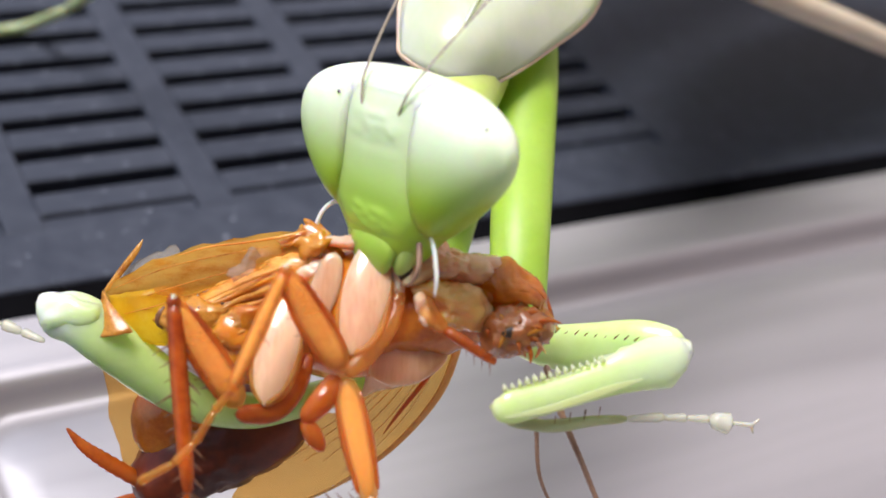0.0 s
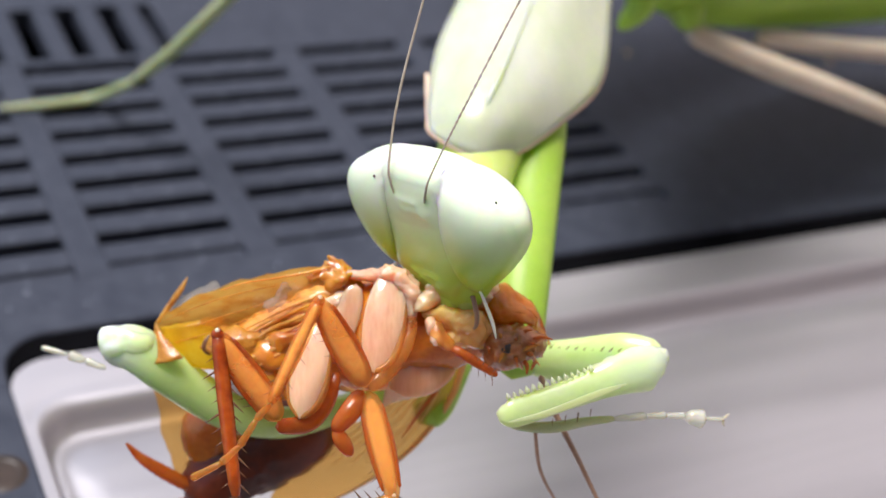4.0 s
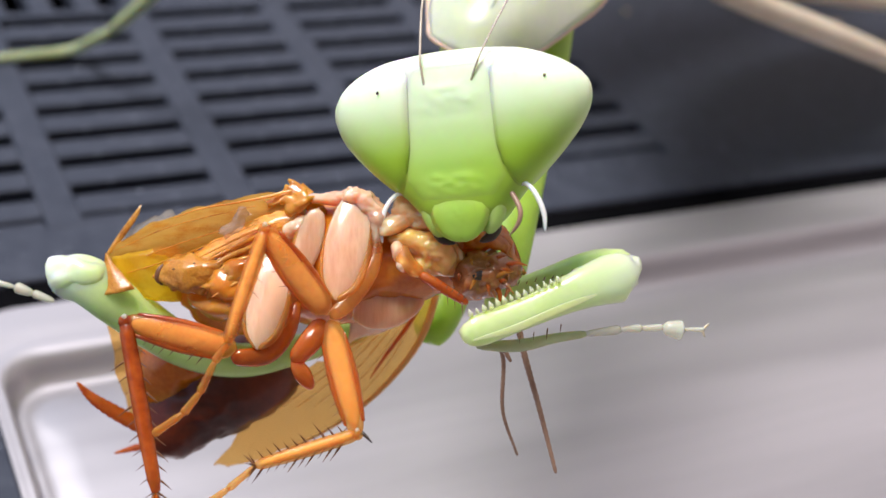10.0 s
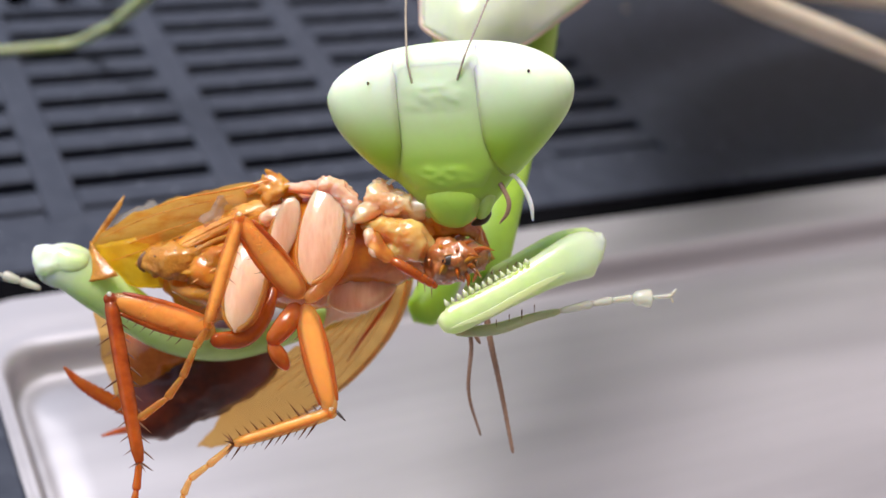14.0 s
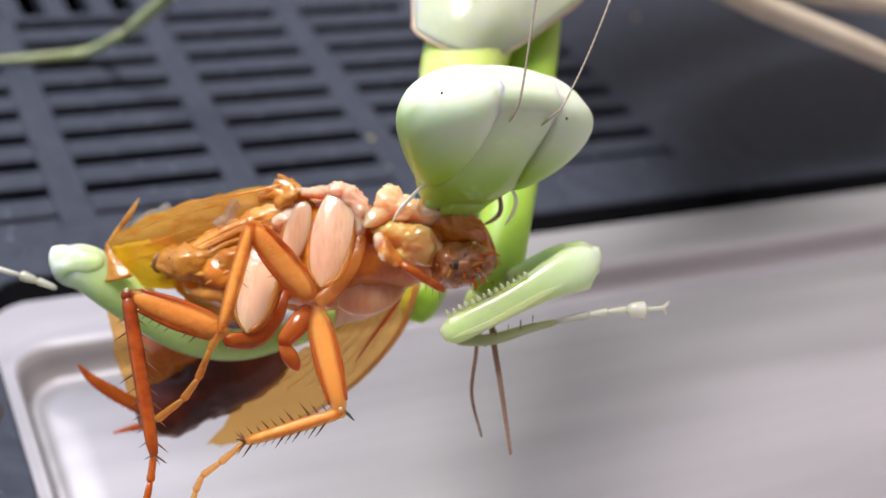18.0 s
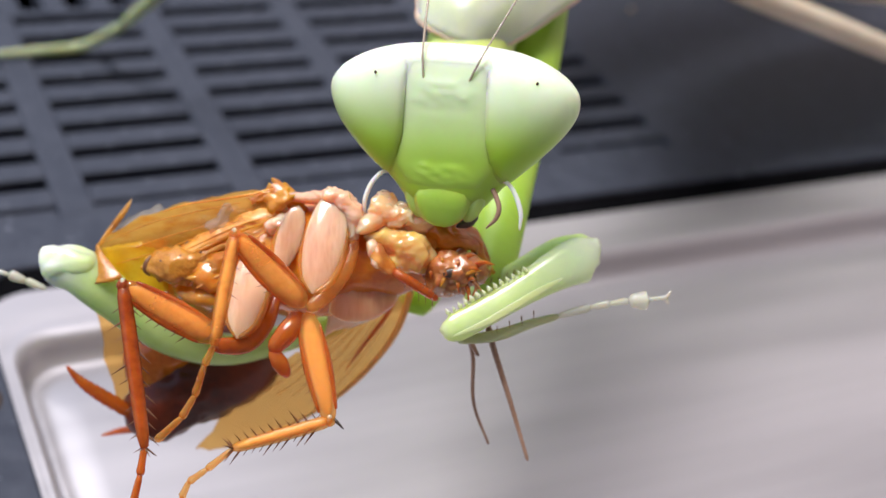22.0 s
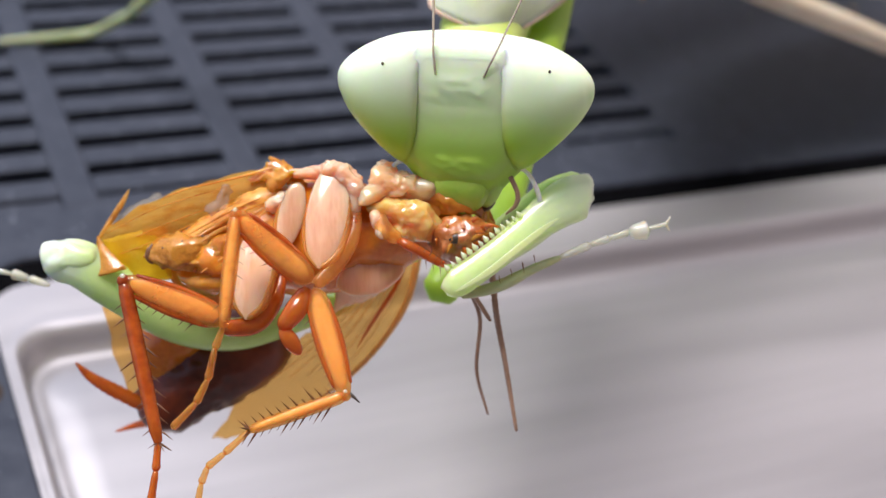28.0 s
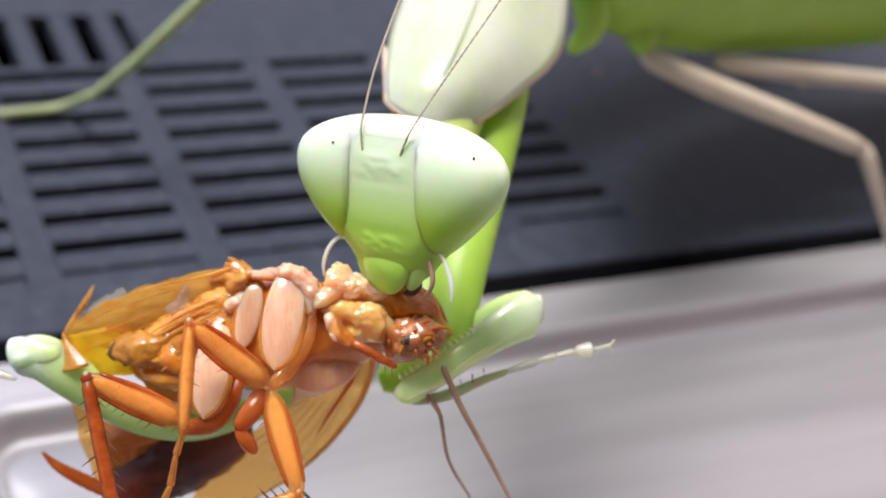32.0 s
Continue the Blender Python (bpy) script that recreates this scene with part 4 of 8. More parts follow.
def cockroach():
    root = tagged(new("cockroach"), "amber cockroach torn open, held belly outward by a mantis", "cockroach")
    root.matrix_world = HOME
    # trunk
    part("thorax", blob([(*(-3.33, 0.20, -0.30), 1.5, 1.5, 1.6), (*(-1.70, -0.16, -0.20), 1.5, 1.2, 1.4), (*(-5.18, 0.02, -0.60), 1.8, 1.4, 1.4), (*(-4.07, -0.89, -0.40), 1.8, 1.2, 1.4), (*(0.11, 0.20, -0.40), 1.2, 0.95, 1.2)], 0.35, 60, 36, rough=0.12),
         AMBER, root, "glossy amber underside of the chest")
    part("belly_core", blob([(*(-6.53, -0.53, -1.10), 1.5, 1.0, 0.9), (*(-7.65, -0.91, -1.20), 1.2, 0.8, 0.8), (*(-6.73, -1.92, -1.20), 1.3, 0.6, 0.7)], 0.3, 36, 22, rough=0.12), AMBER, root)
    part("belly_flap", sheet([[(-8.69, 0.02, 0.10), (-8.19, 0.05, 0.40), (-7.73, 0.02, 0.50), (-7.10, 0.23, 0.50)], [(-9.01, -0.38, 0.30), (-8.30, -0.37, 0.75), (-7.67, -0.37, 0.80), (-7.03, -0.16, 0.60)], [(-9.08, -0.79, 0.30), (-8.34, -0.83, 0.80), (-7.74, -0.79, 0.85), (-7.18, -0.60, 0.60)], [(-8.84, -1.06, 0.10), (-8.35, -1.19, 0.50), (-7.89, -1.19, 0.60), (-7.42, -0.98, 0.40)]], 7, 7, 0.07, 0.2, 11.0, 0.14), FLAP, root, "curled ochre belly flap with a dark torn edge")
    part("flap_edge", limb([(-8.98, -0.30, 0.30), (-9.09, -0.55, 0.35), (-9.11, -0.77, 0.35), (-8.98, -0.95, 0.30)], [0.03, 0.1, 0.09, 0.03], 8, 5, 0.5), SPINE, root)
    part("belly_plate", sheet([[(-8.17, 0.02, 0.00), (-7.06, 0.59, 0.20), (-5.97, 1.23, 0.30), (-4.72, 1.59, 0.30)], [(-7.73, -0.16, 0.50), (-6.73, 0.28, 0.60), (-5.65, 0.90, 0.70), (-4.60, 1.23, 0.60)], [(-7.12, -0.34, 0.40), (-6.38, -0.07, 0.60), (-5.56, 0.46, 0.70), (-4.87, 0.82, 0.60)]], 7, 6, 0.1, 0.18, 21.0, 0.06), ORANGE, root, "bright orange glossy belly plate")
    part("belly_plate", sheet([[(-7.73, -0.69, 0.50), (-6.98, -0.25, 0.70), (-6.08, 0.16, 0.80), (-5.21, 0.64, 0.70)], [(-7.53, -1.04, 0.80), (-6.85, -0.69, 1.00), (-6.05, -0.25, 1.00), (-5.29, 0.19, 0.80)], [(-7.51, -1.33, 0.50), (-6.88, -1.13, 0.80), (-6.22, -0.78, 0.80), (-5.58, -0.34, 0.60)]], 7, 6, 0.1, 0.22, 31.0, 0.05), AMBER, root, "wrinkled amber belly plate")
    part("belly_plate", blob([(*(-7.03, -0.83, 0.60), 0.5, 0.46, 0.5), (*(-6.57, -1.05, 0.50), 0.45, 0.5, 0.45)], 0.2, 36, 22, rough=0.1, seed=3), AMBER, root, "bulging amber belly plate")
    part("belly_plate", sheet([[(-8.24, -1.15, 0.10), (-7.55, -1.23, 0.50), (-6.82, -1.26, 0.60)], [(-8.12, -1.45, 0.30), (-7.42, -1.58, 0.70), (-6.70, -1.66, 0.80)], [(-7.81, -1.78, 0.00), (-7.22, -1.98, 0.30), (-6.58, -2.12, 0.40)]], 6, 6, 0.1, 0.12, 41.0, 0.04), AMBER, root, "wrinkled amber belly plate")
    for at, r in (((-8.52, -0.44, 1.00), 0.03), ((-7.23, -0.11, 1.10), 0.035), ((-7.88, -0.25, 1.10), 0.025)):
        part("dirt_speck", blob([(*at, r * 1.4, r, r)], 0.05, 8, 6), SPINE, root)
    # coxae: big pale flat hip joints with amber rims
    def coxa(label, top, bottom, width, rims):
        t, b = Vector(top), Vector(bottom)
        c = part("coxa", limb([t, t.lerp(b, 0.2), t.lerp(b, 0.5), t.lerp(b, 0.82), b], [width * 0.5, width * 0.85, width, width * 0.74, width * 0.22], 24, 7, 0.3), COXA, root, label)
        side = Vector((b.y - t.y, t.x - b.x, 0)).normalized() * -1
        front = Vector((0, 0, width * 0.3))
        for sg, r in rims:
            part("rim", limb([t.lerp(b, 0.2) + side * sg * width * 0.8, t.lerp(b, 0.55) + side * sg * width * 1.02, t.lerp(b, 0.85) + side * sg * width * 0.75, b + side * sg * width * 0.1], [r * 0.5, r, r * 1.2, r], 10, 6), AMBERLEG, c, "amber rim")
        return c
    coxa("pale pink flat hip joint", (-3.00, 1.85, 1.40), (-3.51, -1.21, 2.40), 0.66, ((1, 0.1), (-1, 0.05)))
    coxa("pale pink flat hip joint", (-5.34, 0.16, 1.40), (-5.78, -2.68, 2.40), 0.6, ((1, 0.1), (-1, 0.05)))
    coxa("small pinkish hip joint", (-4.20, 1.39, 1.10), (-4.68, -0.59, 1.50), 0.42, ((-1, 0.07),))
    coxa("brownish pink hip joint", (-1.06, -1.02, 0.20), (-3.06, -1.83, 1.00), 0.72, ())
    part("hip_joint", limb([(-2.33, 0.88, 1.50), (-2.48, -0.25, 1.90), (-3.06, -1.19, 2.20), (-3.60, -1.73, 2.50)], [0.14, 0.24, 0.27, 0.2], 14, 6, 0.6), AMBERLEG, root)
    part("hip_joint", limb([(-4.74, -1.39, 1.40), (-4.99, -2.24, 1.80), (-5.56, -2.88, 2.10), (-6.44, -2.97, 2.50)], [0.16, 0.26, 0.3, 0.24], 14, 6, 0.6), RUST, root)
    # wet torn flesh along the top and at the neck
    def lump(*balls):
        return [(*at, rx, ry, rz) for at, rx, ry, rz in balls]
    part("flesh", blob(lump(((-2.01, 0.91, 1.60), 0.34, 0.3, 0.4), ((-1.61, 1.55, 1.20), 0.3, 0.36, 0.4), ((-1.03, 1.27, 1.10), 0.5, 0.4, 0.5), ((-0.28, 1.17, 1.00), 0.5, 0.36, 0.5), ((0.25, 1.28, 0.70), 0.34, 0.3, 0.4), ((-1.39, 1.77, 0.90), 0.2, 0.22, 0.25)), 0.16, 110, 60, rough=0.2, seed=3), CREAM, root, "wet cream-coloured torn flesh")
    part("flesh", blob(lump(((-3.68, 1.73, 1.00), 0.4, 0.2, 0.4), ((-3.12, 1.82, 1.40), 0.36, 0.26, 0.4), ((-2.68, 1.62, 1.50), 0.32, 0.3, 0.4), ((-2.36, 1.22, 1.50), 0.26, 0.4, 0.4), ((-2.42, 0.62, 1.50), 0.2, 0.36, 0.35), ((-4.31, 1.76, 0.80), 0.3, 0.16, 0.3)), 0.08, 100, 56, rough=0.16, seed=9), FLESH, root, "wet pinkish torn flesh")
    part("flesh", blob(lump(((-0.68, 0.36, 1.40), 0.62, 0.46, 0.5), ((-0.24, -0.08, 1.30), 0.46, 0.46, 0.5), ((-1.46, 0.56, 1.40), 0.56, 0.3, 0.5), ((-1.03, -0.26, 1.30), 0.42, 0.3, 0.5)), 0.12, 100, 56, rough=0.12, seed=5), JELLY, root, "glossy translucent orange flesh at the neck")
    part("flesh", blob(lump(((-1.74, 0.26, 1.90), 0.18, 0.26, 0.25), ((-1.58, -0.20, 2.00), 0.2, 0.22, 0.25)), 0.08, 40, 24, rough=0.08, seed=15), FLESH, root, "small wet pink tissue lump")
    part("flesh", blob(lump(((-4.91, 0.80, 1.00), 0.3, 0.2, 0.25), ((-4.64, 1.06, 1.00), 0.24, 0.22, 0.25), ((-5.10, 0.68, 0.90), 0.2, 0.16, 0.2)), 0.08, 40, 24, rough=0.1, seed=17), FLESH, root, "small wet pink tissue lump")
    part("shred", sheet([[(-7.27, 0.72, 0.90), (-6.93, 0.99, 1.00), (-6.63, 1.34, 0.90)], [(-7.11, 0.58, 1.00), (-6.71, 0.86, 1.10), (-6.41, 1.39, 1.00)], [(-6.99, 0.51, 0.90), (-6.55, 0.76, 1.00), (-6.28, 1.22, 0.90)]], 5, 5, 0.03, 0.16, 14.0, 0.16), CLEARWING, root, "clear shred of skin")
    for k, (dx, dy) in enumerate(((0.0, 0.0), (0.3, -0.42), (0.1, -0.8))):
        part("vein", limb([tuple(np.array((-10.64, 0.09, -0.55)) + np.array([dx, dy, 0.05])), tuple(np.array((-8.69, 0.88, 0.10)) + np.array([dx, dy * 1.2, 0.08])), tuple(np.array((-6.14, 1.52, 0.40)) + np.array([dx * 2, dy * 0.6, 0.1]))], [0.01, 0.018, 0.008], 6, 8), FLAP, root)
    for k in range(7):
        f = k / 6
        a, b = Vector((-7.77, -0.09, 0.75)).lerp(Vector((-7.29, -1.25, 0.95)), f), Vector((-4.76, 1.22, 0.80)).lerp(Vector((-5.44, 0.09, 1.00)), f)
        pts = [a.lerp(b, u) + Vector((0, 0.25 * math.sin(u * 3.1) * (0.5 - f), 0.1 * math.sin(u * 9 + k))) + Vector(noise.noise_vector(a.lerp(b, u) * 1.7)) * 0.16 for u in (0.0 + 0.05 * (k % 3), 0.3, 0.6, 0.85 + 0.05 * (k % 4))]
        part("belly_fold", limb(pts, [0.02, 0.045 + 0.02 * (k % 3), 0.05, 0.015], 10, 7, 0.6), (ORANGE, AMBER, FLAP)[k % 3], root)
    part("wing_rim", limb([(-8.75, 1.14, -0.20), (-7.88, 1.42, 0.10), (-6.85, 1.59, 0.40), (-5.80, 1.80, 0.50), (-5.06, 2.01, 0.50)], [0.015, 0.03, 0.03, 0.045, 0.03], 8, 6), ORANGE, root, "glossy amber rim of the wing")
    part("torn_edge", sheet([[(-5.40, 1.69, 0.90), (-5.00, 1.95, 1.00), (-4.65, 2.02, 1.00)], [(-5.17, 1.51, 1.00), (-4.71, 1.68, 1.20), (-4.39, 1.77, 1.10)], [(-4.91, 1.32, 1.00), (-4.50, 1.46, 1.10), (-4.19, 1.60, 1.00)]], 6, 6, 0.05, 0.22, 16.0, 0.18), AMBER, root, "ragged reddish torn shell edge")
    # neck shield and head
    part("neck_shield", sheet([[(-0.25, 1.26, 0.60), (0.28, 1.43, 0.90), (1.08, 1.35, 0.70), (1.51, 0.82, 0.20)], [(-0.42, 0.72, 1.00), (0.28, 0.80, 1.35), (1.16, 0.72, 1.10), (1.75, 0.20, 0.30)], [(-0.25, 0.02, 1.00), (0.45, 0.19, 1.30), (1.34, 0.11, 1.00), (1.94, -0.38, 0.20)]], 8, 8, 0.16, 0.24, 3.0, 0.05), AMBER, root, "amber neck shield")
    part("shield_edge", limb([(1.40, 1.01, 0.10), (1.72, 0.38, 0.10), (1.96, -0.38, 0.10), (1.72, -0.66, 0.20)], [0.09, 0.12, 0.1, 0.06], 8, 5), RUST, root)
    head = part("head", blob([(*(0.72, -0.33, 1.10), 0.8, 0.5, 0.7), (*(1.34, -0.37, 1.00), 0.6, 0.4, 0.6), (*(0.46, -0.86, 1.20), 0.45, 0.4, 0.5)], 0.2, 40, 26, rough=0.2, seed=6), FACE, root, "torn reddish-brown cockroach head")
    part("eye", blob([(*(0.73, -0.48, 1.90), 0.26, 0.15, 0.06)], 0.1, 20, 12, rough=0.06), DARK, head, "dark eye")
    for k in range(22):
        a = Vector((0.89, -0.43, 1.70)) + Vector((random.uniform(-0.85, 0.7), random.uniform(-0.3, 0.42), random.uniform(-0.1, 0.2)))
        way = Vector((random.uniform(-0.3, 0.9), random.uniform(-0.5, 0.35), random.uniform(0.0, 0.25)))
        part("mouth_fibre", limb([a, a + way * 0.35 + Vector((0, 0.06, 0.06)), a + way * 0.75], [0.05, 0.06, 0.015], 6, 4, 0.6), (FACE, RUST, AMBER)[k % 3], head)
    feelers = []
    for pts, r in (([(1.78, -1.39, 1.00), (2.14, -2.81, 0.80), (2.68, -4.42, 0.60), (3.32, -6.44, 0.40)], 0.1), ([(1.09, -2.12, 0.40), (1.51, -3.03, 0.20), (1.59, -4.68, -0.20), (2.12, -6.09, -0.60)], 0.07)):
        feelers.append(part("antenna", limb(pts, [r, r, r * 0.85, r * 0.6], 8, 18, ring=0.09), HAIR, head, "thin ringed brown antenna"))
    part("palp", limb([(1.17, -2.20, 0.70), (1.44, -2.65, 0.60), (1.70, -3.09, 0.60)], [0.07, 0.08, 0.06], 8, 4), HAIR, head)
    for k, (x, y) in enumerate(((0.92, -0.64), (1.17, -0.79), (1.42, -0.64), (0.77, -0.46), (1.02, -0.32))):
        a = Vector((x, y, 1.6))
        part("mouthpart", limb([a, a + Vector((0.12, -0.22, 0.1)), a + Vector((0.25 - 0.12 * k, -0.5, 0.05))], [0.08, 0.07, 0.03], 8, 4), RUST if k % 2 else FACE, head)
    # front leg at the head
    leg = part("femur", limb([(-1.62, 0.36, 1.80), (-1.53, -0.07, 2.00), (-1.06, -0.46, 2.10)], [0.2, 0.28, 0.2], 12, 5), AMBERLEG, root, "short amber front leg")
    part("tibia", limb([(-1.06, -0.46, 2.10), (-0.41, -0.84, 2.20), (0.31, -1.27, 2.20)], [0.15, 0.16, 0.12], 10, 5), RUST, leg)
    spikes(leg, BRISTLE, (-0.92, -0.63, 2.30), (0.31, -1.26, 2.30), 6, 0.32, 0.3, (0.2, 0.9, 0.2))
    spikes(leg, BRISTLE, (-0.92, -0.70, 2.30), (0.31, -1.32, 2.30), 5, 0.32, 0.3, (-0.2, -0.9, 0.2))
    # walking legs
    mid = roach_leg(root, "amber middle leg bent at the knee", (-3.74, -1.58, 2.90), (-5.77, 0.52, 3.40), (-6.28, -2.75, 3.90), [(-6.56, -3.35, 3.90), (-6.82, -4.25, 4.00), (-7.20, -4.90, 4.00), (-7.94, -5.59, 4.00)], 0.43, (AMBERLEG, AMBERLEG), (0.95, 0.1, 0.1), 7, 0.32)
    hind = roach_leg(root, "rust-coloured hind leg with long spines", (-6.41, -2.69, 2.70), (-9.21, -1.16, 3.00), (-8.31, -5.99, 3.30), [(-8.39, -6.81, 3.40), (-8.59, -7.80, 3.40), (-8.75, -8.97, 3.40)], 0.44, (AMBERLEG, RUST), (-0.95, 0.1, 0.1), 10, 0.55, thorn=THORN)
    far = roach_leg(root, "amber hind leg with long dark spines", (-3.66, -1.88, 2.60), (-2.79, -5.06, 3.00), (-5.65, -5.97, 3.20), [(-6.41, -6.62, 3.30), (-6.94, -7.02, 3.30), (-7.14, -7.49, 3.30), (-7.32, -8.32, 3.30)], 0.39, (AMBERLEG, AMBERLEG), (0.1, 0.95, 0.1), 10, 0.55, thorn=THORN)
    part("knee_spur", limb([(-2.67, -4.99, 3.00), (-2.36, -5.28, 3.10)], [0.07, 0.02], 6, 3), DARK, far[1])
    stump = part("femur", limb([(-3.89, -1.89, 2.40), (-4.21, -2.44, 2.70), (-4.66, -2.99, 2.80)], [0.26, 0.34, 0.24], 12, 5), RUST, root, "folded amber leg stump")
    part("tibia", limb([(-4.66, -2.99, 2.80), (-4.42, -3.36, 2.80), (-4.16, -3.77, 2.70)], [0.16, 0.26, 0.16], 10, 4, 0.6), RUST, stump)
    # belly, tail feelers
    part("abdomen", blob([(*(-6.69, -3.87, -3.60), 1.6, 1.3, 1.3), (*(-8.21, -4.82, -3.40), 1.7, 1.2, 1.2), (*(-9.29, -5.84, -3.00), 1.0, 0.9, 0.9)], 0.4, 50, 30, rough=0.12), MAROON, root, "dark maroon translucent abdomen")
    part("abdomen_plate", blob([(*(-9.45, -4.00, -2.80), 0.9, 1.1, 0.7), (*(-8.64, -3.41, -2.60), 1.0, 0.6, 0.7)], 0.3, 36, 22, rough=0.08), AMBER, root, "amber side of the abdomen")
    part("cercus", limb([(-9.94, -5.79, -2.60), (-10.93, -5.17, -2.20), (-11.64, -4.68, -2.00), (-12.12, -4.18, -1.90)], [0.24, 0.24, 0.17, 0.05], 12, 8, ring=0.06), RUST, root, "ringed brown tail feeler")
    part("cercus", limb([(-9.68, -6.45, -4.00), (-10.65, -6.60, -4.40), (-11.49, -6.84, -4.60)], [0.16, 0.13, 0.04], 10, 8, ring=0.06), RUST, root, "ringed brown tail feeler")
    # wings
    part("forewing", sheet([[(-0.52, -0.72, -3.00), (-1.21, -1.13, -2.50), (-1.97, -1.60, -2.40), (-2.94, -2.19, -2.80)], [(-0.94, -2.31, -3.30), (-1.80, -2.64, -2.90), (-2.85, -3.01, -2.80), (-4.32, -3.42, -3.20)], [(-1.63, -3.49, -3.60), (-2.59, -3.74, -3.30), (-3.83, -4.04, -3.20), (-5.52, -4.31, -3.60)], [(-2.77, -4.76, -3.90), (-3.78, -4.86, -3.70), (-5.03, -4.93, -3.60), (-6.53, -5.00, -3.90)], [(-4.31, -5.90, -4.20), (-5.08, -5.84, -4.10), (-6.05, -5.71, -4.00), (-7.00, -5.54, -4.20)], [(-6.00, -6.75, -4.40), (-6.50, -6.67, -4.40), (-6.99, -6.57, -4.40), (-7.52, -6.49, -4.50)], [(-7.71, -7.21, -4.60), (-7.85, -7.19, -4.60), (-7.99, -7.17, -4.60), (-8.15, -7.17, -4.70)]], 6, 6, 0.05, 0.1, 1.0, 0.13),
         WING, root, "amber translucent forewing with a ragged torn tip")
    part("wing_vein", limb([(-0.51, -0.76, -2.90), (-0.94, -2.34, -3.20), (-1.63, -3.52, -3.50), (-2.77, -4.79, -3.80), (-4.30, -5.92, -4.10), (-5.99, -6.78, -4.30)], [0.13, 0.12, 0.1, 0.08, 0.05, 0.02], 8, 8, 0.6), WINGRIM, root, "pale amber leading edge of the wing")
    part("wing_vein", limb([(-0.87, -0.98, -2.40), (-1.37, -1.99, -2.60), (-2.28, -3.29, -2.90), (-2.77, -4.04, -3.20)], [0.03, 0.07, 0.06, 0.02], 8, 8, 0.5), RUST, root, "dark red wing vein")
    for k in range(6):
        f = k / 5
        a = Vector((-0.93, -1.23, -2.50)).lerp(Vector((-2.54, -2.27, -2.50)), f)
        b = Vector((-3.38, -4.95, -3.60)).lerp(Vector((-6.41, -5.16, -3.75)), f)
        part("wing_vein", limb([a, a.lerp(b, 0.5) + Vector((0.12 - 0.2 * f, -0.2, 0.12)), b], [0.012, 0.016, 0.006], 6, 8), WINGRIM, root)
    part("wing_base", sheet([[(-3.16, -1.08, -0.40), (-2.24, -0.81, -0.20), (-1.25, -0.99, -0.30)], [(-3.28, -1.92, -0.80), (-2.44, -1.82, -0.60), (-1.72, -1.92, -0.80)], [(-3.41, -2.78, -1.40), (-2.84, -2.49, -1.20), (-2.48, -2.41, -1.40)]], 6, 6, 0.12, 0.08, 12.0, 0.03), COXA, root, "brownish pink plate under the hips")
    part("hindwing", sheet([[(-11.50, -2.30, -3.40), (-10.64, -2.28, -3.00), (-9.68, -2.48, -3.00)], [(-11.35, -3.48, -3.60), (-10.49, -3.45, -3.20), (-9.52, -3.45, -3.20)], [(-10.97, -4.86, -3.80), (-10.36, -4.83, -3.50), (-9.56, -4.82, -3.40)], [(-10.45, -6.24, -3.90), (-10.11, -6.12, -3.70), (-9.60, -5.81, -3.60)]], 5, 5, 0.06, 0.1, 5.0, 0.06), WING, root, "torn amber hindwing")
    part("wing_membrane", sheet([[(-11.01, 0.02, -1.20), (-9.99, 0.66, -0.90), (-8.50, 1.34, -0.80), (-6.62, 1.75, -0.50), (-5.13, 2.04, -0.20)], [(-10.89, -0.26, -1.00), (-9.70, 0.20, -0.40), (-8.17, 0.74, 0.00), (-6.34, 1.27, 0.20), (-4.90, 1.72, 0.30)], [(-10.65, -0.90, -1.00), (-9.54, -0.53, -0.50), (-8.35, 0.02, 0.00), (-6.51, 0.73, 0.30), (-5.07, 1.18, 0.40)]], 6, 6, 0.08, 0.14, 7.0, 0.05), OCHRE, root, "ochre translucent wing membrane")
    part("wing_membrane", sheet([[(-10.74, -0.13, -0.60), (-9.86, 0.05, -0.30), (-8.57, 0.29, -0.20)], [(-10.54, -0.71, -0.50), (-9.65, -0.71, -0.20), (-8.46, -0.52, -0.10)], [(-9.97, -1.29, -0.40), (-9.35, -1.43, -0.30), (-8.50, -1.43, -0.30)]], 5, 5, 0.06, 0.08, 9.0), YELLOW, root, "yellow membrane")
    part("wing_flap", sheet([[(-10.92, 0.01, -0.50), (-10.81, -0.07, -0.30), (-10.72, -0.16, -0.20)], [(-10.90, -0.68, -0.20), (-10.56, -0.60, 0.10), (-10.27, -0.60, 0.10)], [(-10.86, -1.32, 0.10), (-10.31, -1.21, 0.40), (-9.83, -1.07, 0.30)]], 6, 6, 0.07, 0.04, 2.0, 0.03), FLAP, root, "folded brown flap of the wing")
    part("wing_flap", limb([(-11.00, -0.07, -1.00), (-10.58, 0.57, -1.10), (-10.20, 1.16, -1.20), (-10.02, 1.54, -1.30)], [0.06, 0.1, 0.09, 0.02], 8, 5, 0.3), FLAP, root, "upturned wing edge")
    part("clear_flap", sheet([[(-10.75, 0.30, -1.40), (-10.12, 0.95, -1.50), (-9.02, 1.36, -1.60)], [(-10.33, 0.30, -1.20), (-9.78, 0.67, -1.20), (-8.87, 1.13, -1.30)]], 6, 6, 0.05, 0.15, 4.0, 0.1), CLEARWING, root, "clear torn wing membrane")
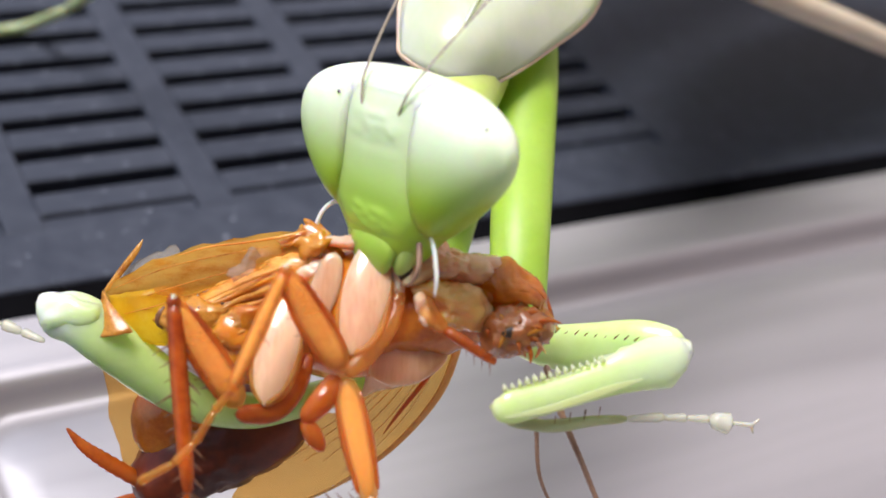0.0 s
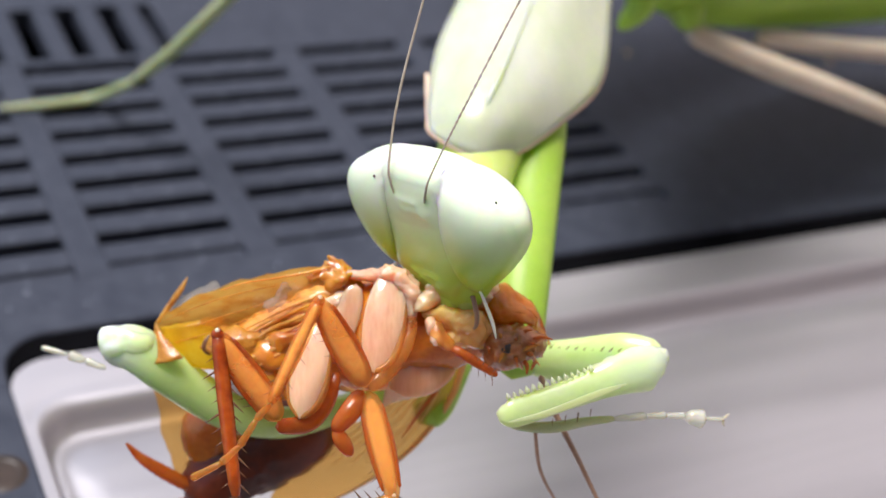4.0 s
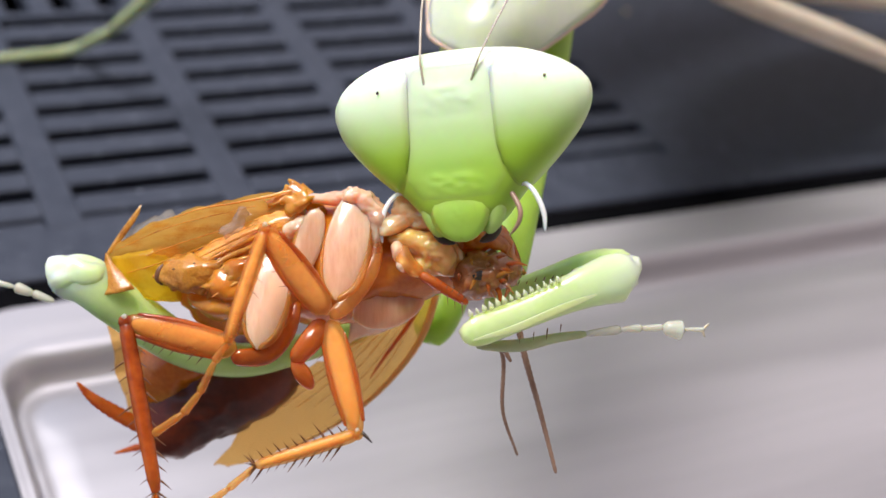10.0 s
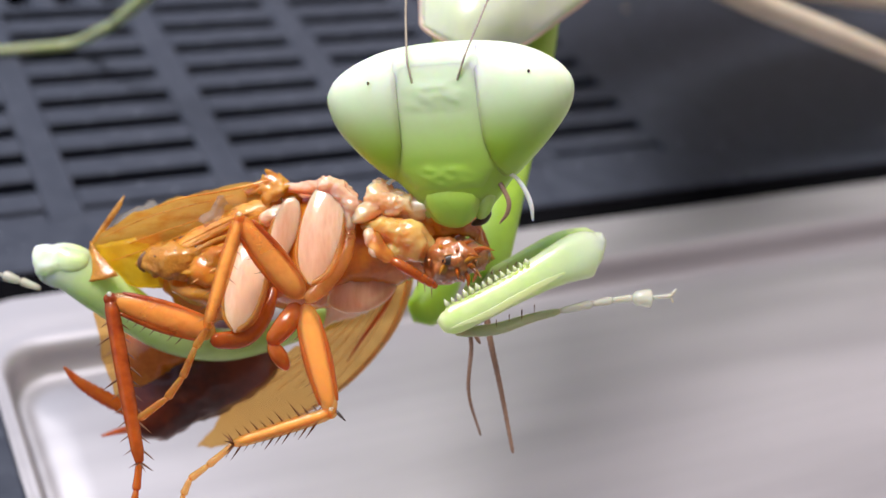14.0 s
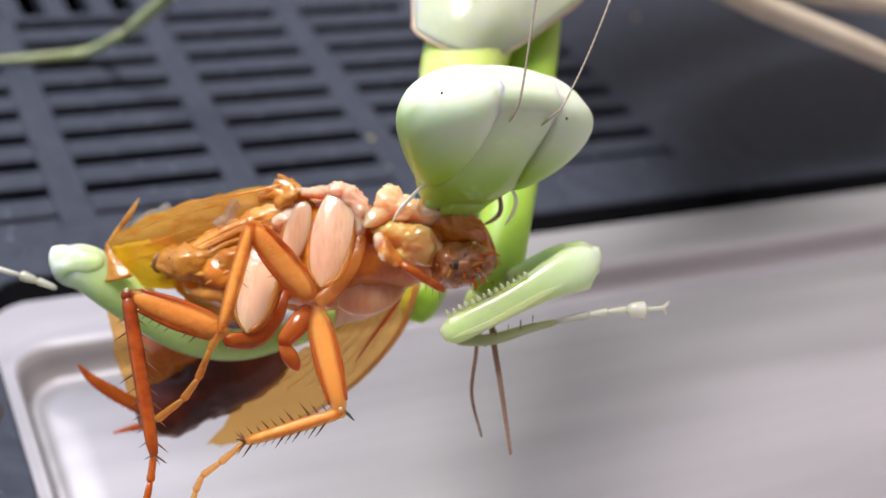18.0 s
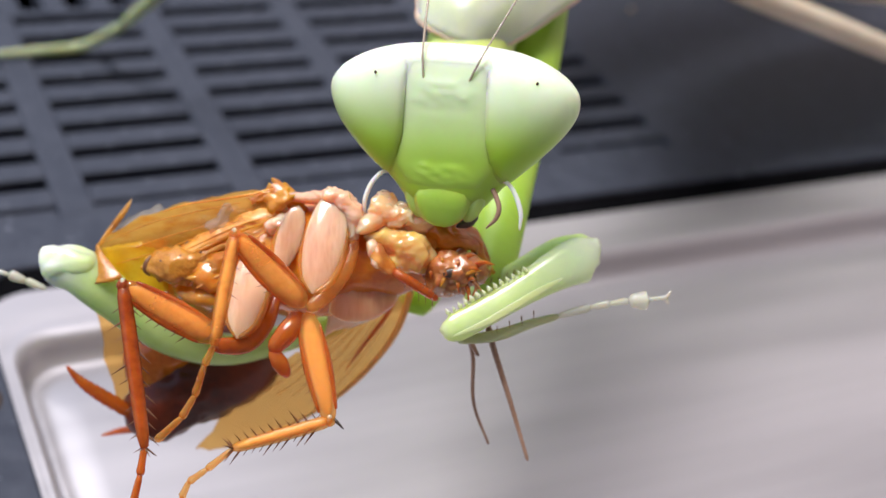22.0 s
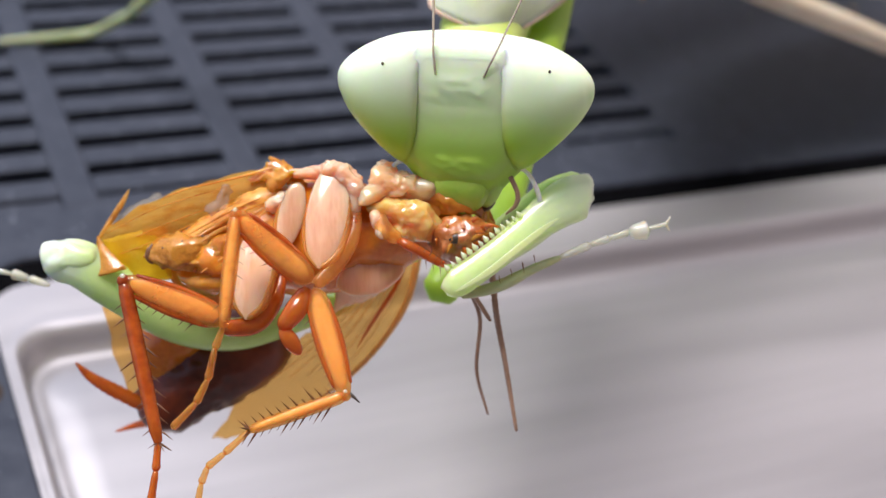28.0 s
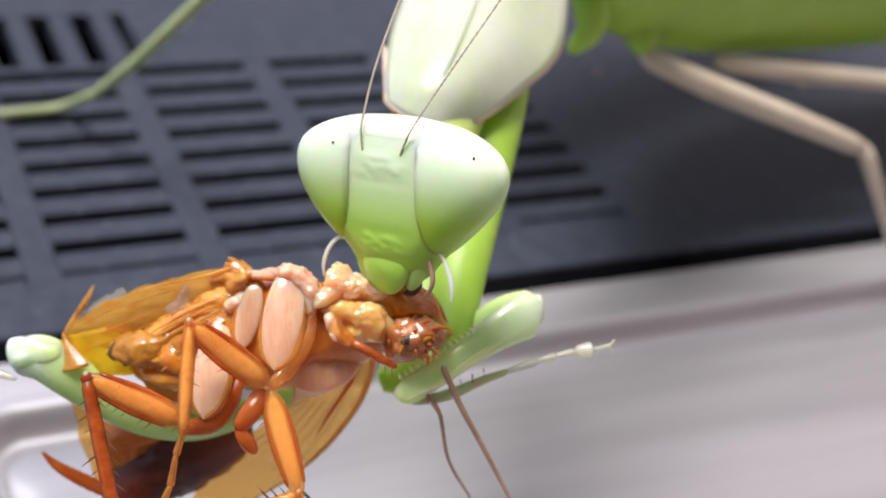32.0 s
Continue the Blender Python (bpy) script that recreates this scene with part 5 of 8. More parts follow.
    part("torn_edge", sheet([[(-6.16, 1.72, 0.20), (-5.44, 1.98, 0.30), (-5.11, 2.27, 0.30), (-4.64, 2.13, 0.20)], [(-5.59, 1.58, 0.50), (-5.04, 1.70, 0.60), (-4.51, 1.70, 0.60), (-4.17, 1.58, 0.50)], [(-5.22, 1.35, 0.60), (-4.67, 1.40, 0.80), (-4.23, 1.40, 0.80), (-3.97, 1.33, 0.70)]], 7, 5, 0.05, 0.16, 6.0, 0.2), AMBER, root, "ragged torn shell edge")
    return root, mid, hind, feelers


head, pupils, thorax, arm_r, arm_l, hip = mantis()
roach, mid_leg, hind_leg, feelers = cockroach()


# ---- how the animals move ----
def motions():
    walk(head, [
    (0, pose(-0.00249, 0.00504, 0.00042, 21.69, -47.18, -21.54)),
    (0.5, pose(-0.00236, 0.00499, 0.00039, 24.09, -50.02, -21.79)),
    (1, pose(-0.00255, 0.00489, 0.00027, 27.45, -53.42, -22.61)),
    (1.5, pose(-0.00272, 0.00478, 0.00075, 31.43, -59.23, -23.22)),
    (2, pose(-0.00267, 0.00513, 0.00061, 34.50, -64.13, -23.68)),
    (2.5, pose(-0.00226, 0.00503, -0.00014, 33.71, -62.76, -20.02)),
    (3, pose(-0.00194, 0.00515, -0.00026, 31.76, -61.81, -14.72)),
    (3.5, pose(-0.00192, 0.00507, -0.00163, 39.07, -53.26, -19.20)),
    (4, pose(-0.00163, 0.00411, 0.00218, 43.21, -47.03, -21.46)),
    (4.2, pose(-0.00125, 0.00186, 0.00052, 42.66, -46.67, -20.66)),
    (4.5, pose(-0.00113, 0.00118, 0.00249, 37.07, -50.65, -18.23)),
    (6.5, pose(-0.00119, 0.00440, 0.00218, 25.58, -54.17, -6.33)),
    (7, pose(-0.00105, 0.00396, 0.00303, 25.21, -56.69, -7.26)),
    (7.5, pose(-0.00092, 0.00379, 0.00239, 18.07, -63.99, -3.81)),
    (8, pose(-0.00107, 0.00389, 0.00223, 16.81, -63.47, -3.33)),
    (8.5, pose(-0.00083, 0.00417, 0.00212, 9.22, -43.86, 9.25)),
    (9, pose(-0.00095, 0.00418, 0.00234, 17.20, -47.40, 7.91)),
    (9.5, pose(-0.00003, 0.00421, 0.00229, 8.24, -29.30, 2.68)),
    (10, pose(-0.00012, 0.00438, 0.00200, 1.91, -21.84, 3.27)),
    (10.5, pose(-0.00076, 0.00433, 0.00152, 6.09, -45.45, 0.84)),
    (11, pose(-0.00159, 0.00449, 0.00137, 9.26, -57.56, 1.67)),
    (11.5, pose(-0.00101, 0.00465, 0.00135, 14.26, -48.00, 3.80)),
    (12, pose(-0.00078, 0.00466, 0.00111, 17.20, -39.17, 2.44)),
    (12.5, pose(-0.00057, 0.00447, 0.00093, 20.75, -28.82, -1.80)),
    (13, pose(-0.00106, 0.00419, 0.00051, 22.36, -46.10, -6.51)),
    (13.5, pose(-0.00098, 0.00420, 0.00043, 18.89, -42.10, -3.00)),
    (14, pose(-0.00038, 0.00461, 0.00081, 16.70, -22.12, 1.14)),
    (14.5, pose(-0.00029, 0.00440, 0.00078, 14.55, -14.03, -6.04)),
    (16.5, pose(0.00044, 0.00380, 0.00039, 31.93, 12.35, -1.02)),
    (17, pose(0.00047, 0.00402, 0.00052, 40.88, 20.65, 0.55)),
    (17.5, pose(0.00078, 0.00385, 0.00010, 43.53, 34.80, 0.65)),
    (18, pose(0.00086, 0.00393, 0.00004, 45.45, 41.89, -0.21)),
    (18.5, pose(0.00063, 0.00389, -0.00016, 42.71, 37.80, -1.32)),
    (19, pose(0.00033, 0.00357, -0.00007, 40.08, 26.92, -4.29)),
    (19.5, pose(-0.00007, 0.00444, 0.00003, 3.31, -1.44, -7.74)),
    (20, pose(-0.00007, 0.00430, -0.00010, 8.63, -4.47, -7.55)),
    (20.5, pose(-0.00017, 0.00416, 0.00025, 8.10, -3.43, -6.43)),
    (21, pose(0.00000, 0.00458, 0.00048, 6.97, -1.92, -6.58)),
    (21.5, pose(-0.00032, 0.00420, 0.00076, 10.58, -19.38, -5.99)),
    (22, pose(-0.00021, 0.00393, 0.00094, 14.04, -15.01, -7.14)),
    (22.5, pose(-0.00021, 0.00439, 0.00099, 18.45, -30.97, -7.34)),
    (23, pose(-0.00095, 0.00410, 0.00104, 26.49, -58.02, -20.10)),
    (23.5, pose(-0.00123, 0.00412, 0.00107, 26.91, -59.09, -17.69)),
    (24, pose(-0.00127, 0.00442, 0.00126, 26.01, -56.16, -13.80)),
    (24.5, pose(-0.00109, 0.00451, 0.00128, 28.24, -56.14, -12.57)),
    (25, pose(-0.00096, 0.00430, 0.00137, 29.52, -45.30, -11.17)),
    (25.5, pose(-0.00060, 0.00439, 0.00136, 28.10, -42.86, -10.53)),
    (27.5, pose(0.00052, 0.00447, 0.00176, 24.87, -13.64, -5.44)),
    (28, pose(0.00045, 0.00456, 0.00167, 25.95, -9.26, -4.45)),
    (28.5, pose(0.00033, 0.00435, 0.00145, 29.22, -1.28, -4.60)),
    (29, pose(0.00050, 0.00465, 0.00167, 30.07, 7.50, -3.99)),
    (29.5, pose(0.00021, 0.00513, 0.00195, 25.05, -12.25, -6.08)),
    (30, pose(0.00034, 0.00526, 0.00201, 19.60, -28.90, -10.00)),
    (30.5, pose(0.00019, 0.00495, 0.00175, 20.85, -31.43, -8.68)),
    (31, pose(0.00030, 0.00537, 0.00168, 20.95, -30.60, -7.31)),
    (31.5, pose(0.00009, 0.00517, 0.00189, 21.49, -32.48, -8.38)),
    (32, pose(-0.00001, 0.00598, 0.00250, 18.77, -33.74, -10.08))])
    walk(pupils[0], [
    (0, pose(-0.00158, 0.00103, 0.00111)),
    (0.5, pose(-0.00153, 0.00104, 0.00109)),
    (1, pose(-0.00150, 0.00105, 0.00107)),
    (1.5, pose(-0.00150, 0.00105, 0.00107)),
    (2, pose(-0.00150, 0.00104, 0.00107)),
    (2.5, pose(-0.00150, 0.00103, 0.00108)),
    (3, pose(-0.00150, 0.00102, 0.00108)),
    (3.5, pose(-0.00150, 0.00115, 0.00102)),
    (4, pose(-0.00157, 0.00126, 0.00099)),
    (4.2, pose(-0.00156, 0.00121, 0.00102)),
    (4.5, pose(-0.00153, 0.00115, 0.00104)),
    (6.5, pose(-0.00150, 0.00099, 0.00109)),
    (7, pose(-0.00150, 0.00097, 0.00110)),
    (7.5, pose(-0.00150, 0.00087, 0.00113)),
    (8, pose(-0.00150, 0.00085, 0.00113)),
    (8.5, pose(-0.00165, 0.00083, 0.00119)),
    (9, pose(-0.00160, 0.00094, 0.00114)),
    (9.5, pose(-0.00192, 0.00085, 0.00123)),
    (10, pose(-0.00208, 0.00075, 0.00126)),
    (10.5, pose(-0.00161, 0.00079, 0.00119)),
    (11, pose(-0.00150, 0.00081, 0.00114)),
    (11.5, pose(-0.00157, 0.00089, 0.00115)),
    (12, pose(-0.00172, 0.00094, 0.00117)),
    (12.5, pose(-0.00193, 0.00102, 0.00118)),
    (13, pose(-0.00159, 0.00098, 0.00113)),
    (13.5, pose(-0.00166, 0.00095, 0.00116)),
    (14, pose(-0.00206, 0.00098, 0.00119)),
    (14.5, pose(-0.00222, 0.00095, 0.00120)),
    (16.5, pose(-0.00284, 0.00123, 0.00083)),
    (17, pose(-0.00302, 0.00130, 0.00050)),
    (17.5, pose(-0.00330, 0.00128, 0.00046)),
    (18, pose(-0.00342, 0.00124, 0.00045)),
    (18.5, pose(-0.00335, 0.00125, 0.00045)),
    (19, pose(-0.00312, 0.00128, 0.00046)),
    (19.5, pose(-0.00249, 0.00076, 0.00122)),
    (20, pose(-0.00243, 0.00085, 0.00120)),
    (20.5, pose(-0.00246, 0.00084, 0.00120)),
    (21, pose(-0.00248, 0.00082, 0.00120)),
    (21.5, pose(-0.00208, 0.00087, 0.00123)),
    (22, pose(-0.00218, 0.00093, 0.00121)),
    (22.5, pose(-0.00184, 0.00098, 0.00118)),
    (23, pose(-0.00150, 0.00094, 0.00111)),
    (23.5, pose(-0.00150, 0.00093, 0.00111)),
    (24, pose(-0.00150, 0.00094, 0.00111)),
    (24.5, pose(-0.00150, 0.00096, 0.00110)),
    (25, pose(-0.00158, 0.00105, 0.00110)),
    (25.5, pose(-0.00161, 0.00105, 0.00111)),
    (27.5, pose(-0.00220, 0.00113, 0.00113)),
    (28, pose(-0.00231, 0.00115, 0.00110)),
    (28.5, pose(-0.00250, 0.00121, 0.00101)),
    (29, pose(-0.00269, 0.00122, 0.00093)),
    (29.5, pose(-0.00224, 0.00113, 0.00112)),
    (30, pose(-0.00186, 0.00100, 0.00118)),
    (30.5, pose(-0.00182, 0.00102, 0.00117)),
    (31, pose(-0.00183, 0.00104, 0.00116)),
    (31.5, pose(-0.00180, 0.00105, 0.00116)),
    (32, pose(-0.00176, 0.00102, 0.00116))])
    walk(pupils[1], [
    (0, pose(0.00342, 0.00103, 0.00049)),
    (0.5, pose(0.00347, 0.00104, 0.00037)),
    (1, pose(0.00352, 0.00105, 0.00038)),
    (1.5, pose(0.00359, 0.00105, 0.00038)),
    (2, pose(0.00365, 0.00104, 0.00037)),
    (2.5, pose(0.00364, 0.00103, 0.00037)),
    (3, pose(0.00363, 0.00102, 0.00037)),
    (3.5, pose(0.00352, 0.00115, 0.00042)),
    (4, pose(0.00343, 0.00126, 0.00046)),
    (4.2, pose(0.00344, 0.00121, 0.00044)),
    (4.5, pose(0.00347, 0.00115, 0.00042)),
    (6.5, pose(0.00352, 0.00099, 0.00035)),
    (7, pose(0.00356, 0.00097, 0.00034)),
    (7.5, pose(0.00365, 0.00087, 0.00028)),
    (8, pose(0.00364, 0.00085, 0.00033)),
    (8.5, pose(0.00335, 0.00083, 0.00078)),
    (9, pose(0.00340, 0.00094, 0.00064)),
    (9.5, pose(0.00308, 0.00085, 0.00097)),
    (10, pose(0.00292, 0.00075, 0.00109)),
    (10.5, pose(0.00339, 0.00079, 0.00078)),
    (11, pose(0.00356, 0.00081, 0.00056)),
    (11.5, pose(0.00343, 0.00089, 0.00066)),
    (12, pose(0.00328, 0.00094, 0.00077)),
    (12.5, pose(0.00307, 0.00102, 0.00088)),
    (13, pose(0.00341, 0.00098, 0.00058)),
    (13.5, pose(0.00334, 0.00095, 0.00070)),
    (14, pose(0.00294, 0.00098, 0.00098)),
    (14.5, pose(0.00278, 0.00095, 0.00107)),
    (16.5, pose(0.00216, 0.00123, 0.00107)),
    (17, pose(0.00198, 0.00130, 0.00104)),
    (17.5, pose(0.00170, 0.00128, 0.00102)),
    (18, pose(0.00158, 0.00124, 0.00101)),
    (18.5, pose(0.00165, 0.00125, 0.00103)),
    (19, pose(0.00188, 0.00128, 0.00104)),
    (19.5, pose(0.00251, 0.00076, 0.00122)),
    (20, pose(0.00257, 0.00085, 0.00117)),
    (20.5, pose(0.00254, 0.00084, 0.00118)),
    (21, pose(0.00252, 0.00082, 0.00119)),
    (21.5, pose(0.00292, 0.00087, 0.00104)),
    (22, pose(0.00282, 0.00093, 0.00106)),
    (22.5, pose(0.00316, 0.00098, 0.00084)),
    (23, pose(0.00362, 0.00094, 0.00033)),
    (23.5, pose(0.00363, 0.00093, 0.00032)),
    (24, pose(0.00359, 0.00094, 0.00033)),
    (24.5, pose(0.00358, 0.00096, 0.00034)),
    (25, pose(0.00342, 0.00105, 0.00046)),
    (25.5, pose(0.00339, 0.00105, 0.00052)),
    (27.5, pose(0.00280, 0.00113, 0.00095)),
    (28, pose(0.00269, 0.00115, 0.00099)),
    (28.5, pose(0.00250, 0.00121, 0.00101)),
    (29, pose(0.00231, 0.00122, 0.00105)),
    (29.5, pose(0.00276, 0.00113, 0.00097)),
    (30, pose(0.00314, 0.00100, 0.00085)),
    (30.5, pose(0.00318, 0.00102, 0.00079)),
    (31, pose(0.00317, 0.00104, 0.00079)),
    (31.5, pose(0.00320, 0.00105, 0.00075)),
    (32, pose(0.00324, 0.00102, 0.00074))])
    walk(thorax, [
    (0, pose(-0.00280, -0.00044, -0.00159, -2.26, -4.59, -2.04)),
    (0.5, pose(-0.00257, -0.00065, -0.00161, -2.21, -4.28, -2.12)),
    (1, pose(-0.00269, -0.00099, -0.00175, -1.79, -4.69, -2.03)),
    (1.5, pose(-0.00279, -0.00083, -0.00127, -1.90, -5.15, -1.58)),
    (2, pose(-0.00238, -0.00078, -0.00135, -2.07, -4.59, -1.76)),
    (2.5, pose(-0.00256, -0.00137, -0.00223, -1.16, -4.16, -1.87)),
    (3, pose(-0.00259, -0.00168, -0.00237, -0.95, -3.89, -1.32)),
    (3.5, pose(-0.00222, -0.00187, -0.00370, -0.24, -3.86, -1.29)),
    (4, pose(-0.00188, -0.00156, 0.00017, 0.56, -2.15, -1.16)),
    (4.2, pose(-0.00186, -0.00318, -0.00163, 1.86, -1.32, -1.11)),
    (4.5, pose(-0.00188, -0.00339, 0.00044, 0.11, -2.58, -1.53)),
    (6.5, pose(-0.00173, -0.00167, 0.00026, -1.51, -2.12, -1.04)),
    (7, pose(-0.00138, -0.00134, 0.00110, -1.85, -1.56, -0.84)),
    (7.5, pose(-0.00118, -0.00127, 0.00038, -0.93, -1.14, -1.42)),
    (8, pose(-0.00130, -0.00138, 0.00013, -0.15, -1.76, -1.27)),
    (8.5, pose(-0.00123, -0.00129, -0.00003, 0.42, -1.81, -1.02)),
    (9, pose(-0.00126, -0.00080, 0.00018, 0.50, -2.25, -1.07)),
    (9.5, pose(-0.00091, -0.00093, 0.00012, 0.50, -1.77, -0.95)),
    (10, pose(-0.00099, -0.00094, -0.00016, 0.53, -1.81, -1.13)),
    (10.5, pose(-0.00107, -0.00116, -0.00065, 1.01, -1.90, -1.31)),
    (11, pose(-0.00143, -0.00082, -0.00075, 0.79, -2.62, -0.94)),
    (11.5, pose(-0.00093, -0.00093, -0.00078, 0.96, -1.82, -1.15)),
    (12, pose(-0.00093, -0.00094, -0.00102, 0.91, -1.81, -0.98)),
    (12.5, pose(-0.00109, -0.00114, -0.00124, 1.26, -2.03, -1.00)),
    (13, pose(-0.00104, -0.00103, -0.00161, 1.15, -2.00, -1.00)),
    (13.5, pose(-0.00111, -0.00093, -0.00168, 1.07, -1.93, -0.85)),
    (14, pose(-0.00110, -0.00062, -0.00125, 0.43, -1.81, -0.56)),
    (14.5, pose(-0.00119, -0.00093, -0.00130, 0.80, -1.50, -0.90)),
    (16.5, pose(-0.00145, -0.00086, -0.00173, 1.39, -1.25, -1.13)),
    (17, pose(-0.00155, -0.00071, -0.00156, 1.03, -1.23, -1.05)),
    (17.5, pose(-0.00160, -0.00080, -0.00202, 1.43, -1.17, -0.96)),
    (18, pose(-0.00171, -0.00070, -0.00206, 1.22, -1.21, -1.02)),
    (18.5, pose(-0.00180, -0.00079, -0.00226, 1.32, -1.32, -1.17)),
    (19, pose(-0.00168, -0.00100, -0.00218, 1.69, -1.18, -1.58)),
    (19.5, pose(-0.00130, -0.00069, -0.00200, 0.99, -1.06, -1.12)),
    (20, pose(-0.00110, -0.00070, -0.00212, 1.00, -1.19, -1.11)),
    (20.5, pose(-0.00128, -0.00080, -0.00180, 1.18, -1.34, -1.12)),
    (21, pose(-0.00112, -0.00065, -0.00155, 0.79, -1.00, -1.39)),
    (21.5, pose(-0.00124, -0.00078, -0.00130, 1.05, -0.95, -1.65)),
    (22, pose(-0.00144, -0.00098, -0.00115, 1.20, -1.12, -2.06)),
    (22.5, pose(-0.00077, -0.00070, -0.00104, 0.73, -0.95, -1.34)),
    (23, pose(-0.00044, -0.00088, -0.00101, 1.08, -1.00, -1.31)),
    (23.5, pose(-0.00057, -0.00094, -0.00100, 1.25, -1.16, -1.16)),
    (24, pose(-0.00047, -0.00066, -0.00077, 0.92, -1.08, -0.71)),
    (24.5, pose(-0.00046, -0.00058, -0.00076, 0.94, -1.15, -0.08)),
    (25, pose(-0.00063, -0.00065, -0.00064, 0.63, -1.34, -0.03)),
    (25.5, pose(-0.00031, -0.00065, -0.00065, 0.46, -0.76, 0.13)),
    (27.5, pose(0.00004, -0.00018, -0.00020, -0.30, 0.20, 1.06)),
    (28, pose(-0.00026, -0.00030, -0.00032, -0.17, -0.25, 1.05)),
    (28.5, pose(-0.00063, -0.00028, -0.00055, -0.05, -0.78, 0.44)),
    (29, pose(-0.00035, 0.00002, -0.00032, -0.26, -0.38, 0.60)),
    (29.5, pose(-0.00052, 0.00029, -0.00003, -0.43, -0.70, 0.63)),
    (30, pose(-0.00000, 0.00000, 0.00000, -0.00, -0.00, -0.00)),
    (30.5, pose(-0.00032, 0.00002, -0.00038, 1.54, -0.97, 0.46)),
    (31, pose(-0.00026, 0.00010, -0.00042, 1.37, -1.19, 0.76)),
    (31.5, pose(-0.00046, -0.00010, -0.00021, 1.51, -1.84, 1.16)),
    (32, pose(-0.00023, 0.00030, 0.00050, 0.67, -1.60, 1.76))])
